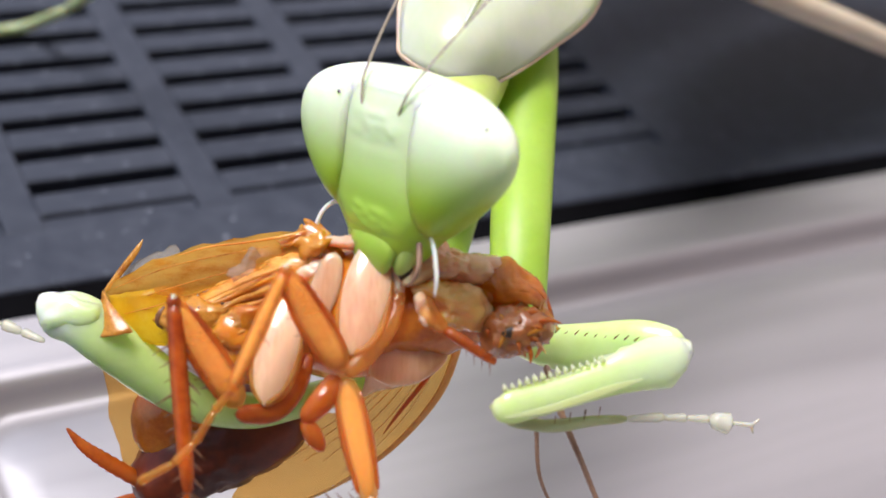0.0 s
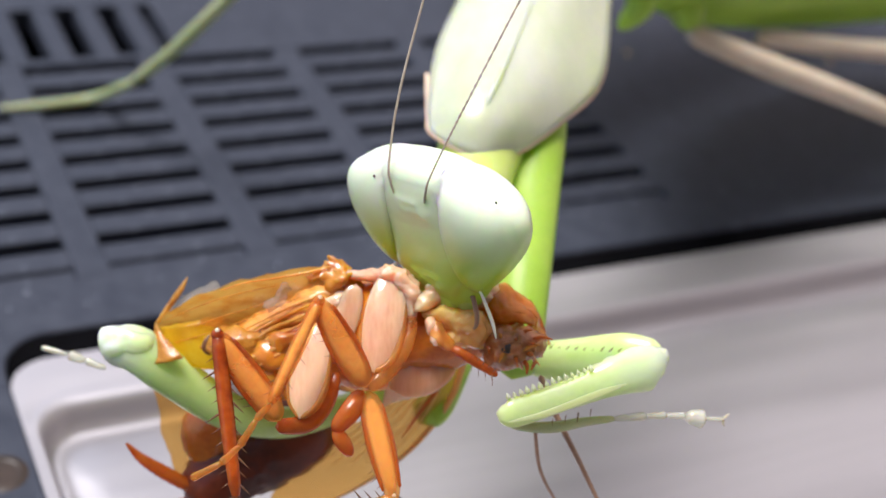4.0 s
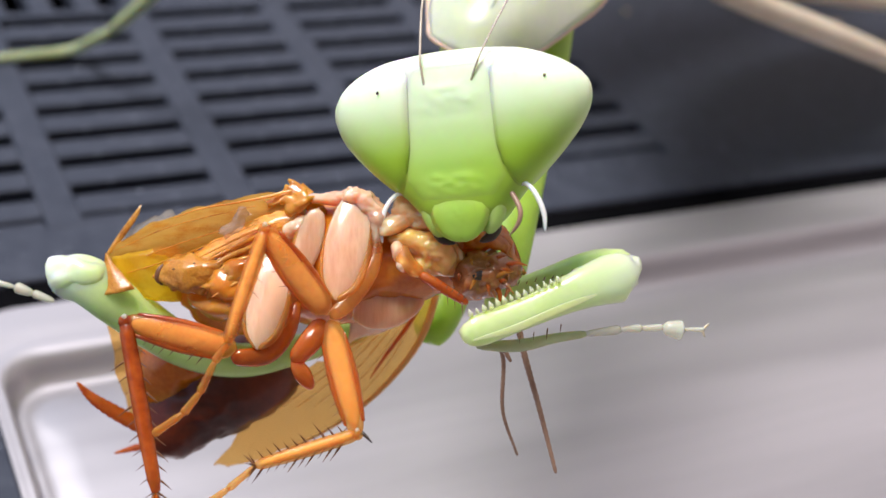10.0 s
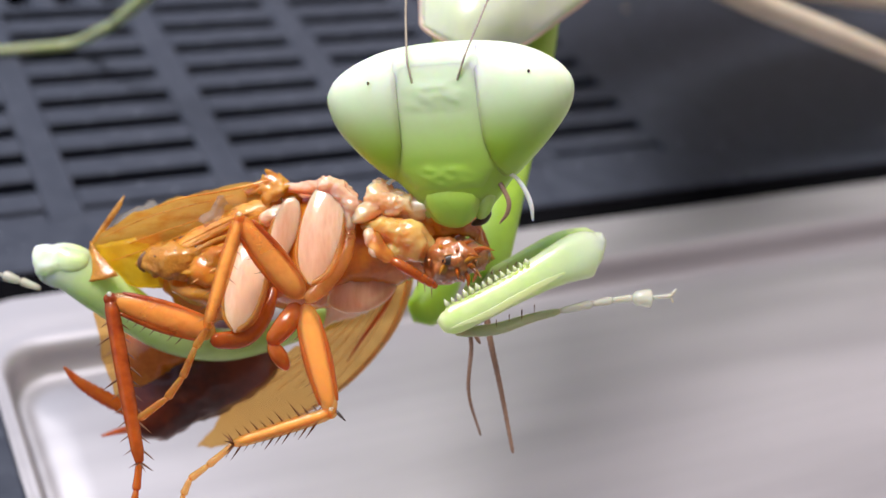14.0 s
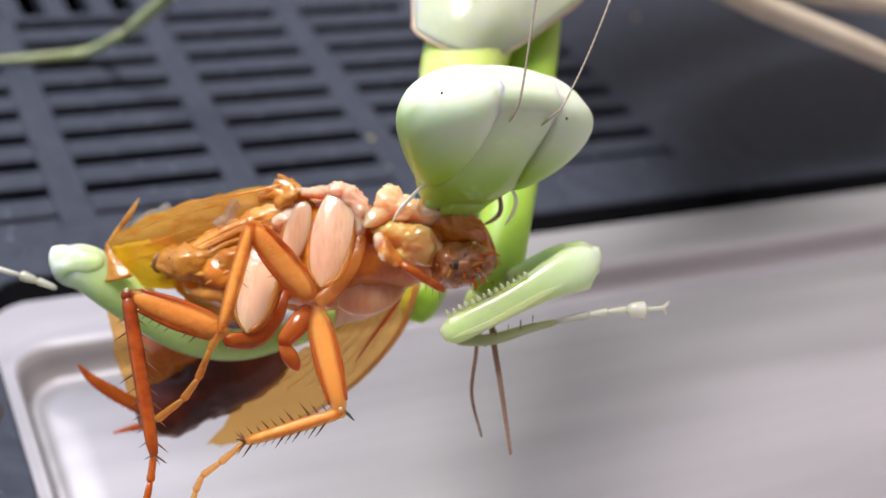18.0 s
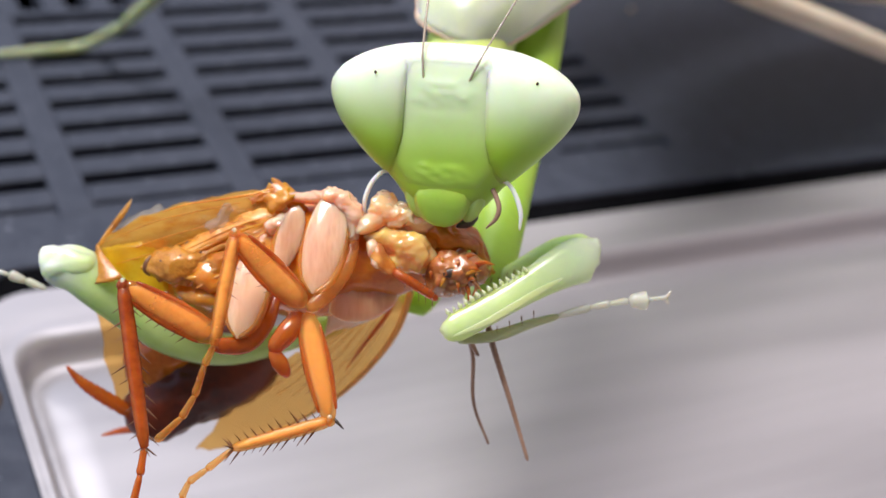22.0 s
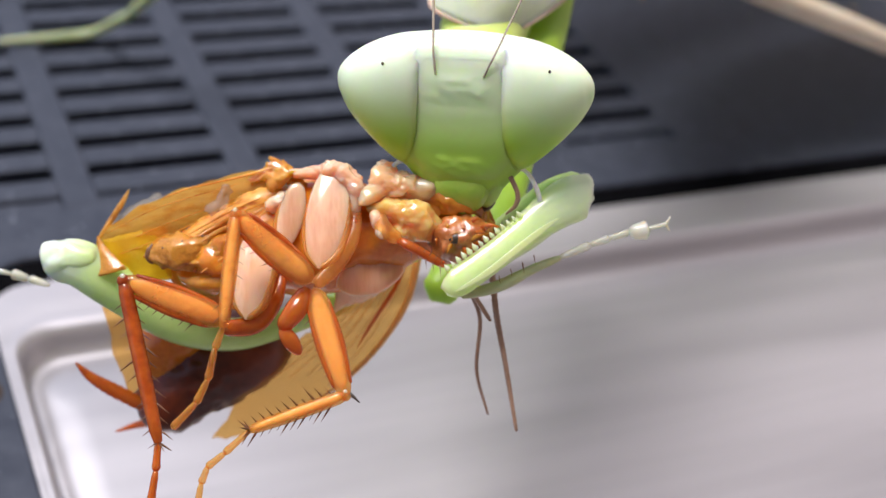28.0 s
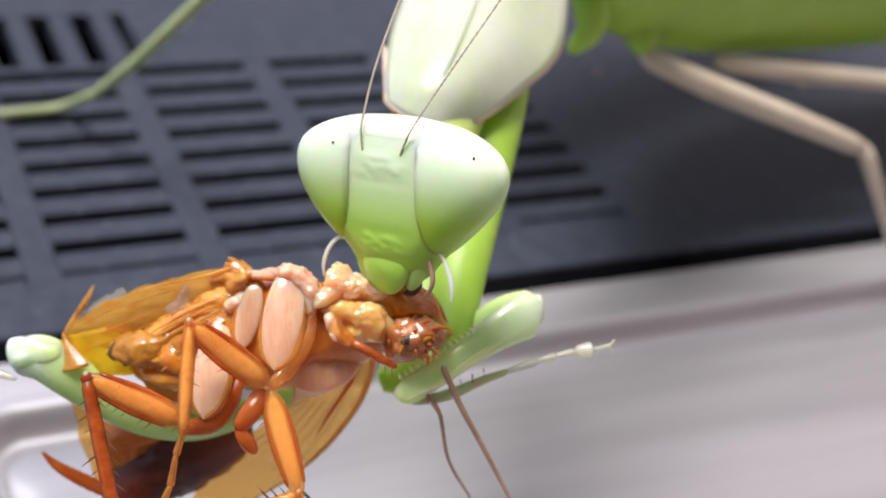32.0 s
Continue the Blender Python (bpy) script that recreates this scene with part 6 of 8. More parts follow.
    walk(arm_r[0], [
    (0, pose(0.00023, -0.00046, -0.00102, -0.90, -5.04, -18.17)),
    (0.5, pose(0.00043, -0.00057, -0.00078, -0.83, -4.74, -19.49)),
    (1, pose(0.00028, -0.00080, -0.00048, -0.24, -5.01, -20.26)),
    (1.5, pose(-0.00004, -0.00035, 0.00009, -0.38, -5.47, -17.80)),
    (2, pose(0.00037, -0.00008, 0.00024, -0.70, -4.98, -18.00)),
    (2.5, pose(0.00038, -0.00037, -0.00007, 0.18, -4.31, -19.86)),
    (3, pose(0.00058, -0.00055, 0.00003, 0.49, -3.98, -22.04)),
    (3.5, pose(0.00028, -0.00070, -0.00102, 1.09, -3.72, -21.30)),
    (4, pose(0.00047, -0.00049, 0.00037, 1.09, -1.93, -15.95)),
    (4.2, pose(0.00061, -0.00262, -0.00095, 2.14, -0.79, -16.38)),
    (4.5, pose(0.00076, -0.00332, 0.00114, 0.65, -2.50, -13.76)),
    (6.5, pose(0.00040, -0.00152, 0.00008, -1.13, -2.35, -10.90)),
    (7, pose(0.00040, -0.00098, 0.00079, -1.75, -1.67, -4.30)),
    (7.5, pose(0.00016, -0.00060, 0.00101, -0.95, -1.13, -0.75)),
    (8, pose(0.00001, -0.00072, 0.00132, -0.00, -1.77, -6.15)),
    (8.5, pose(-0.00007, -0.00060, 0.00077, 0.73, -1.71, -11.26)),
    (9, pose(-0.00034, 0.00013, 0.00026, 0.79, -2.17, -8.52)),
    (9.5, pose(0.00005, -0.00016, 0.00043, 0.83, -1.64, -12.00)),
    (10, pose(-0.00001, -0.00021, 0.00024, 0.89, -1.66, -13.02)),
    (10.5, pose(-0.00011, -0.00053, -0.00037, 1.38, -1.65, -13.33)),
    (11, pose(-0.00090, -0.00004, -0.00001, 0.88, -2.59, -3.10)),
    (11.5, pose(-0.00032, -0.00023, -0.00030, 1.12, -1.72, -6.25)),
    (12, pose(-0.00025, -0.00038, -0.00156, 1.21, -1.63, -10.92)),
    (12.5, pose(-0.00046, -0.00071, -0.00171, 1.62, -1.76, -11.63)),
    (13, pose(-0.00071, -0.00053, -0.00156, 1.27, -1.92, -4.64)),
    (13.5, pose(-0.00071, -0.00043, -0.00077, 1.26, -1.81, -6.65)),
    (14, pose(-0.00070, -0.00025, -0.00110, 0.62, -1.75, -6.75)),
    (14.5, pose(-0.00074, -0.00069, -0.00108, 0.99, -1.39, -8.37)),
    (16.5, pose(-0.00063, -0.00062, -0.00235, 1.51, -1.12, -6.55)),
    (17, pose(-0.00071, -0.00052, -0.00126, 1.14, -1.13, -6.07)),
    (17.5, pose(-0.00073, -0.00072, -0.00213, 1.54, -1.02, -6.62)),
    (18, pose(-0.00087, -0.00075, -0.00267, 1.34, -1.06, -7.29)),
    (18.5, pose(-0.00095, -0.00095, -0.00276, 1.49, -1.13, -8.98)),
    (19, pose(-0.00077, -0.00114, -0.00261, 1.83, -0.95, -8.94)),
    (19.5, pose(-0.00056, -0.00083, -0.00222, 1.16, -0.88, -10.84)),
    (20, pose(-0.00046, -0.00082, -0.00281, 1.26, -0.92, -14.78)),
    (20.5, pose(-0.00056, -0.00103, -0.00279, 1.44, -1.06, -13.55)),
    (21, pose(-0.00030, -0.00094, -0.00274, 0.96, -0.83, -12.47)),
    (21.5, pose(-0.00057, -0.00101, -0.00215, 1.14, -0.85, -7.20)),
    (22, pose(-0.00072, -0.00126, -0.00160, 1.27, -1.05, -5.37)),
    (22.5, pose(-0.00053, -0.00072, -0.00068, 0.68, -0.98, 1.61)),
    (23, pose(-0.00068, -0.00055, -0.00045, 0.95, -1.12, 5.37)),
    (23.5, pose(-0.00086, -0.00066, -0.00046, 1.11, -1.30, 5.39)),
    (24, pose(-0.00073, -0.00033, -0.00101, 0.84, -1.15, 3.36)),
    (24.5, pose(-0.00066, -0.00039, -0.00079, 0.90, -1.19, 1.97)),
    (25, pose(-0.00094, -0.00059, -0.00053, 0.63, -1.34, 0.14)),
    (25.5, pose(-0.00060, -0.00059, -0.00054, 0.43, -0.78, 2.51)),
    (27.5, pose(-0.00028, 0.00036, 0.00007, -0.29, 0.21, 3.86)),
    (28, pose(-0.00058, 0.00033, -0.00032, -0.18, -0.24, 3.26)),
    (28.5, pose(-0.00088, 0.00022, -0.00122, -0.08, -0.78, 2.14)),
    (29, pose(-0.00042, 0.00040, -0.00105, -0.24, -0.40, -2.39)),
    (29.5, pose(-0.00073, 0.00052, -0.00034, -0.44, -0.70, 1.38)),
    (30, pose(0.00000, 0.00000, 0.00000, -0.00, -0.00, -0.00)),
    (30.5, pose(-0.00046, 0.00044, -0.00040, 1.46, -1.09, 4.95)),
    (31, pose(-0.00035, 0.00064, -0.00026, 1.29, -1.28, 4.59)),
    (31.5, pose(-0.00049, 0.00043, -0.00086, 1.48, -1.86, 2.11)),
    (32, pose(-0.00026, 0.00071, -0.00116, 0.72, -1.58, -0.13))])
    walk(arm_r[1], [
    (0, pose(-0.00015, 0.00141, 0.00000, 0.00, -0.00, -16.00)),
    (0.5, pose(-0.00015, 0.00141, 0.00000, 0.00, -0.00, -16.00)),
    (1, pose(-0.00015, 0.00141, 0.00000, 0.00, -0.00, -16.00)),
    (1.5, pose(-0.00015, 0.00141, 0.00000, 0.00, -0.00, -16.00)),
    (2, pose(-0.00015, 0.00141, 0.00000, 0.00, -0.00, -16.00)),
    (2.5, pose(-0.00015, 0.00141, 0.00000, 0.00, -0.00, -16.00)),
    (3, pose(-0.00015, 0.00141, 0.00000, 0.00, -0.00, -16.00)),
    (3.5, pose(-0.00015, 0.00136, 0.00000, 0.00, -0.00, -15.50)),
    (4, pose(-0.00015, 0.00132, 0.00000, 0.00, -0.00, -15.00)),
    (4.2, pose(-0.00015, 0.00128, 0.00000, 0.00, -0.00, -14.60)),
    (4.5, pose(-0.00015, 0.00123, 0.00000, 0.00, -0.00, -14.00)),
    (6.5, pose(-0.00014, 0.00088, 0.00000, 0.00, -0.00, -10.00)),
    (7, pose(-0.00013, 0.00079, 0.00000, 0.00, -0.00, -9.00)),
    (7.5, pose(-0.00013, 0.00079, 0.00000, 0.00, -0.00, -9.00)),
    (8, pose(-0.00013, 0.00079, 0.00000, 0.00, -0.00, -9.00)),
    (8.5, pose(-0.00012, 0.00065, 0.00000, 0.00, -0.00, -7.50)),
    (9, pose(-0.00010, 0.00052, 0.00000, 0.00, -0.00, -6.00)),
    (9.5, pose(-0.00009, 0.00046, 0.00000, 0.00, -0.00, -5.25)),
    (10, pose(-0.00008, 0.00039, 0.00000, 0.00, -0.00, -4.50)),
    (10.5, pose(-0.00007, 0.00033, 0.00000, 0.00, -0.00, -3.75)),
    (11, pose(-0.00006, 0.00026, 0.00000, 0.00, -0.00, -3.00)),
    (11.5, pose(-0.00006, 0.00026, 0.00000, 0.00, -0.00, -3.00)),
    (12, pose(-0.00006, 0.00026, 0.00000, 0.00, -0.00, -3.00)),
    (12.5, pose(-0.00006, 0.00026, 0.00000, 0.00, -0.00, -3.00)),
    (13, pose(-0.00006, 0.00026, 0.00000, 0.00, -0.00, -3.00)),
    (13.5, pose(-0.00006, 0.00026, 0.00000, 0.00, -0.00, -3.00)),
    (14, pose(-0.00006, 0.00026, 0.00000, 0.00, -0.00, -3.00)),
    (14.5, pose(-0.00006, 0.00026, 0.00000, 0.00, -0.00, -3.00)),
    (16.5, pose(-0.00006, 0.00026, 0.00000, 0.00, -0.00, -3.00)),
    (17, pose(-0.00006, 0.00026, 0.00000, 0.00, -0.00, -3.00)),
    (17.5, pose(-0.00006, 0.00026, 0.00000, 0.00, -0.00, -3.00)),
    (18, pose(-0.00006, 0.00026, 0.00000, 0.00, -0.00, -3.00)),
    (18.5, pose(-0.00006, 0.00026, 0.00000, 0.00, -0.00, -3.00)),
    (19, pose(-0.00006, 0.00026, 0.00000, 0.00, -0.00, -3.00)),
    (19.5, pose(-0.00006, 0.00026, 0.00000, 0.00, -0.00, -3.00)),
    (20, pose(-0.00006, 0.00026, 0.00000, 0.00, -0.00, -3.00)),
    (20.5, pose(-0.00006, 0.00026, 0.00000, 0.00, -0.00, -3.00)),
    (21, pose(-0.00006, 0.00026, 0.00000, 0.00, -0.00, -3.00)),
    (21.5, pose(-0.00006, 0.00026, 0.00000, 0.00, -0.00, -3.00)),
    (22, pose(-0.00006, 0.00026, 0.00000, 0.00, -0.00, -3.00)),
    (22.5, pose(-0.00006, 0.00026, 0.00000, 0.00, -0.00, -3.00)),
    (23, pose(-0.00006, 0.00026, 0.00000, 0.00, -0.00, -3.00)),
    (23.5, pose(-0.00006, 0.00026, 0.00000, 0.00, -0.00, -3.00)),
    (24, pose(-0.00006, 0.00026, 0.00000, 0.00, -0.00, -3.00)),
    (24.5, pose(-0.00006, 0.00026, 0.00000, 0.00, -0.00, -3.00)),
    (25, pose(-0.00006, 0.00026, 0.00000, 0.00, -0.00, -3.00)),
    (25.5, pose(-0.00006, 0.00026, 0.00000, 0.00, -0.00, -3.00)),
    (27.5, pose(-0.00006, 0.00026, 0.00000, 0.00, -0.00, -3.00)),
    (28, pose(-0.00006, 0.00026, 0.00000, 0.00, -0.00, -3.00)),
    (28.5, pose(-0.00006, 0.00026, 0.00000, 0.00, -0.00, -3.00)),
    (29, pose(-0.00006, 0.00026, 0.00000, 0.00, -0.00, -3.00)),
    (29.5, pose(-0.00006, 0.00026, 0.00000, 0.00, -0.00, -3.00)),
    (30, pose(-0.00006, 0.00026, 0.00000, 0.00, -0.00, -3.00)),
    (30.5, pose(-0.00006, 0.00026, 0.00000, 0.00, -0.00, -3.00)),
    (31, pose(-0.00006, 0.00026, 0.00000, 0.00, -0.00, -3.00)),
    (31.5, pose(-0.00006, 0.00026, 0.00000, 0.00, -0.00, -3.00)),
    (32, pose(-0.00006, 0.00026, 0.00000, 0.00, -0.00, -3.00))])
    walk(arm_l, [
    (0, pose(-0.00020, 0.00023, -0.00121, -2.17, -4.63, -3.18)),
    (0.5, pose(0.00002, 0.00011, -0.00125, -2.12, -4.32, -3.25)),
    (1, pose(-0.00008, -0.00015, -0.00137, -1.70, -4.72, -3.14)),
    (1.5, pose(-0.00030, 0.00030, -0.00089, -1.80, -5.18, -2.68)),
    (2, pose(0.00017, 0.00054, -0.00101, -1.98, -4.63, -2.84)),
    (2.5, pose(0.00022, 0.00014, -0.00188, -1.10, -4.18, -2.78)),
    (3, pose(0.00039, -0.00010, -0.00202, -0.90, -3.91, -2.05)),
    (3.5, pose(-0.00003, -0.00029, -0.00349, -0.21, -3.87, -1.85)),
    (4, pose(-0.00006, 0.00020, 0.00019, 0.58, -2.14, -1.55)),
    (4.2, pose(0.00011, -0.00197, -0.00159, 1.87, -1.31, -1.52)),
    (4.5, pose(0.00042, -0.00273, 0.00054, 0.13, -2.58, -1.97)),
    (6.5, pose(-0.00010, -0.00101, 0.00036, -1.49, -2.14, -1.67)),
    (7, pose(0.00009, -0.00050, 0.00119, -1.83, -1.58, -1.51)),
    (7.5, pose(0.00023, -0.00023, 0.00047, -0.92, -1.15, -2.02)),
    (8, pose(0.00007, -0.00043, 0.00026, -0.14, -1.76, -1.78)),
    (8.5, pose(-0.00009, -0.00033, 0.00011, 0.43, -1.81, -1.45)),
    (9, pose(-0.00012, 0.00038, 0.00033, 0.51, -2.25, -1.42)),
    (9.5, pose(0.00000, 0.00014, 0.00024, 0.51, -1.77, -1.30)),
    (10, pose(-0.00021, 0.00013, -0.00006, 0.54, -1.80, -1.48)),
    (10.5, pose(-0.00046, -0.00014, -0.00056, 1.02, -1.90, -1.68)),
    (11, pose(-0.00102, 0.00035, -0.00068, 0.80, -2.62, -1.31)),
    (11.5, pose(-0.00057, 0.00019, -0.00072, 0.97, -1.81, -1.48)),
    (12, pose(-0.00073, 0.00011, -0.00097, 0.92, -1.81, -1.26)),
    (12.5, pose(-0.00097, -0.00021, -0.00120, 1.27, -2.02, -1.24)),
    (13, pose(-0.00097, -0.00005, -0.00158, 1.16, -2.00, -1.19)),
    (13.5, pose(-0.00099, 0.00005, -0.00166, 1.08, -1.92, -1.07)),
    (14, pose(-0.00100, 0.00030, -0.00126, 0.43, -1.81, -0.79)),
    (14.5, pose(-0.00105, -0.00009, -0.00131, 0.80, -1.50, -1.15)),
    (16.5, pose(-0.00077, 0.00018, -0.00174, 1.40, -1.25, -1.44)),
    (17, pose(-0.00079, 0.00029, -0.00159, 1.04, -1.22, -1.38)),
    (17.5, pose(-0.00084, 0.00007, -0.00204, 1.44, -1.16, -1.35)),
    (18, pose(-0.00101, 0.00004, -0.00210, 1.23, -1.20, -1.47)),
    (18.5, pose(-0.00113, -0.00019, -0.00230, 1.34, -1.31, -1.68)),
    (19, pose(-0.00093, -0.00042, -0.00223, 1.71, -1.16, -2.15)),
    (19.5, pose(-0.00088, -0.00017, -0.00208, 1.00, -1.05, -1.59)),
    (20, pose(-0.00100, -0.00017, -0.00220, 1.01, -1.18, -1.47)),
    (20.5, pose(-0.00110, -0.00041, -0.00188, 1.19, -1.33, -1.61)),
    (21, pose(-0.00081, -0.00034, -0.00161, 0.80, -0.99, -2.02)),
    (21.5, pose(-0.00090, -0.00048, -0.00135, 1.06, -0.94, -2.41)),
    (22, pose(-0.00099, -0.00078, -0.00118, 1.22, -1.10, -2.95)),
    (22.5, pose(-0.00072, -0.00054, -0.00109, 0.74, -0.94, -2.05)),
    (23, pose(-0.00088, -0.00062, -0.00106, 1.09, -0.99, -1.85)),
    (23.5, pose(-0.00101, -0.00067, -0.00104, 1.25, -1.15, -1.52)),
    (24, pose(-0.00092, -0.00029, -0.00082, 0.93, -1.08, -0.88)),
    (24.5, pose(-0.00086, -0.00031, -0.00081, 0.94, -1.15, -0.07)),
    (25, pose(-0.00114, -0.00047, -0.00070, 0.63, -1.34, 0.16)),
    (25.5, pose(-0.00068, -0.00045, -0.00069, 0.46, -0.76, 0.42)),
    (27.5, pose(-0.00021, 0.00054, -0.00023, -0.30, 0.20, 1.71)),
    (28, pose(-0.00050, 0.00052, -0.00034, -0.17, -0.25, 1.79)),
    (28.5, pose(-0.00083, 0.00038, -0.00057, -0.06, -0.78, 1.00)),
    (29, pose(-0.00053, 0.00051, -0.00033, -0.26, -0.38, 0.97)),
    (29.5, pose(-0.00071, 0.00059, -0.00004, -0.43, -0.70, 0.82)),
    (30, pose(0.00000, 0.00000, 0.00000, -0.00, -0.00, -0.00)),
    (30.5, pose(-0.00031, 0.00054, -0.00039, 1.54, -0.97, 0.63)),
    (31, pose(-0.00023, 0.00080, -0.00045, 1.36, -1.20, 1.10)),
    (31.5, pose(-0.00046, 0.00072, -0.00026, 1.49, -1.85, 1.67)),
    (32, pose(-0.00034, 0.00119, 0.00041, 0.65, -1.61, 2.44))])
    walk(roach, [
    (0, pose(0.00539, -0.02535, 0.01508, 52.64, -8.56, -29.11)),
    (0.5, pose(0.00559, -0.02548, 0.01500, 52.65, -8.32, -28.89)),
    (1, pose(0.00551, -0.02551, 0.01471, 53.13, -8.64, -29.16)),
    (1.5, pose(0.00518, -0.02550, 0.01531, 53.09, -9.28, -29.27)),
    (2, pose(0.00568, -0.02546, 0.01551, 52.83, -8.83, -28.91)),
    (2.5, pose(0.00602, -0.02509, 0.01469, 53.66, -8.62, -28.50)),
    (3, pose(0.00621, -0.02520, 0.01444, 53.81, -9.05, -27.85)),
    (3.5, pose(0.00639, -0.02410, 0.01338, 54.49, -9.20, -27.70)),
    (4, pose(0.00496, -0.02642, 0.01589, 55.05, -8.45, -26.10)),
    (4.2, pose(0.00555, -0.02649, 0.01315, 56.24, -7.98, -25.40)),
    (4.5, pose(0.00489, -0.02857, 0.01383, 54.67, -8.35, -26.71)),
    (6.5, pose(0.00470, -0.02722, 0.01502, 52.98, -8.34, -26.17)),
    (7, pose(0.00460, -0.02759, 0.01593, 52.57, -8.14, -25.62)),
    (7.5, pose(0.00504, -0.02698, 0.01576, 53.46, -7.48, -25.56)),
    (8, pose(0.00496, -0.02688, 0.01545, 54.30, -8.04, -25.92)),
    (8.5, pose(0.00490, -0.02665, 0.01542, 54.85, -8.33, -25.77)),
    (9, pose(0.00486, -0.02638, 0.01611, 54.99, -8.61, -26.11)),
    (9.5, pose(0.00498, -0.02651, 0.01589, 54.92, -8.43, -25.65)),
    (10, pose(0.00490, -0.02622, 0.01567, 54.96, -8.30, -25.78)),
    (10.5, pose(0.00484, -0.02593, 0.01513, 55.46, -8.20, -25.97)),
    (11, pose(0.00445, -0.02533, 0.01538, 55.32, -8.91, -26.35)),
    (11.5, pose(0.00485, -0.02557, 0.01529, 55.40, -8.31, -25.79)),
    (12, pose(0.00480, -0.02538, 0.01505, 55.33, -8.48, -25.66)),
    (12.5, pose(0.00463, -0.02531, 0.01462, 55.71, -8.62, -25.82)),
    (13, pose(0.00481, -0.02495, 0.01453, 55.59, -8.65, -25.77)),
    (13.5, pose(0.00483, -0.02482, 0.01457, 55.49, -8.71, -25.64)),
    (14, pose(0.00469, -0.02496, 0.01500, 54.82, -8.86, -25.38)),
    (14.5, pose(0.00462, -0.02513, 0.01465, 55.17, -8.39, -25.34)),
    (16.5, pose(0.00508, -0.02478, 0.01466, 55.76, -8.01, -25.30)),
    (17, pose(0.00502, -0.02481, 0.01483, 55.39, -8.04, -25.25)),
    (17.5, pose(0.00512, -0.02460, 0.01439, 55.78, -8.03, -25.18)),
    (18, pose(0.00499, -0.02451, 0.01430, 55.58, -7.95, -25.28)),
    (18.5, pose(0.00493, -0.02445, 0.01398, 55.71, -7.85, -25.49)),
    (19, pose(0.00506, -0.02472, 0.01387, 56.09, -7.38, -25.65)),
    (19.5, pose(0.00507, -0.02470, 0.01417, 55.34, -7.77, -25.23)),
    (20, pose(0.00501, -0.02457, 0.01407, 55.36, -7.95, -25.26)),
    (20.5, pose(0.00476, -0.02490, 0.01406, 55.57, -7.93, -25.47)),
    (21, pose(0.00493, -0.02515, 0.01431, 55.16, -7.39, -25.43)),
    (21.5, pose(0.00472, -0.02539, 0.01434, 55.44, -7.04, -25.62)),
    (22, pose(0.00454, -0.02565, 0.01418, 55.64, -6.70, -26.07)),
    (22.5, pose(0.00477, -0.02568, 0.01447, 55.10, -7.33, -25.41)),
    (23, pose(0.00460, -0.02569, 0.01439, 55.44, -7.53, -25.33)),
    (23.5, pose(0.00448, -0.02568, 0.01434, 55.60, -7.89, -25.27)),
    (24, pose(0.00452, -0.02565, 0.01479, 55.23, -8.37, -24.83)),
    (24.5, pose(0.00456, -0.02569, 0.01480, 55.19, -9.07, -24.42)),
    (25, pose(0.00425, -0.02575, 0.01468, 54.89, -9.37, -24.43)),
    (25.5, pose(0.00466, -0.02592, 0.01477, 54.62, -9.23, -23.81)),
    (27.5, pose(0.00502, -0.02586, 0.01590, 53.61, -9.72, -22.25)),
    (28, pose(0.00480, -0.02568, 0.01578, 53.80, -10.04, -22.57)),
    (28.5, pose(0.00458, -0.02547, 0.01549, 54.06, -9.71, -23.48)),
    (29, pose(0.00477, -0.02568, 0.01577, 53.80, -9.46, -23.17)),
    (29.5, pose(0.00450, -0.02577, 0.01597, 53.69, -9.53, -23.52)),
    (30, pose(0.00506, -0.02642, 0.01564, 54.10, -8.45, -23.43)),
    (30.5, pose(0.00500, -0.02571, 0.01580, 55.71, -9.53, -23.85)),
    (31, pose(0.00513, -0.02554, 0.01598, 55.53, -10.05, -23.76)),
    (31.5, pose(0.00483, -0.02563, 0.01599, 55.71, -10.89, -23.96)),
    (32, pose(0.00473, -0.02589, 0.01678, 54.77, -11.37, -23.30))])
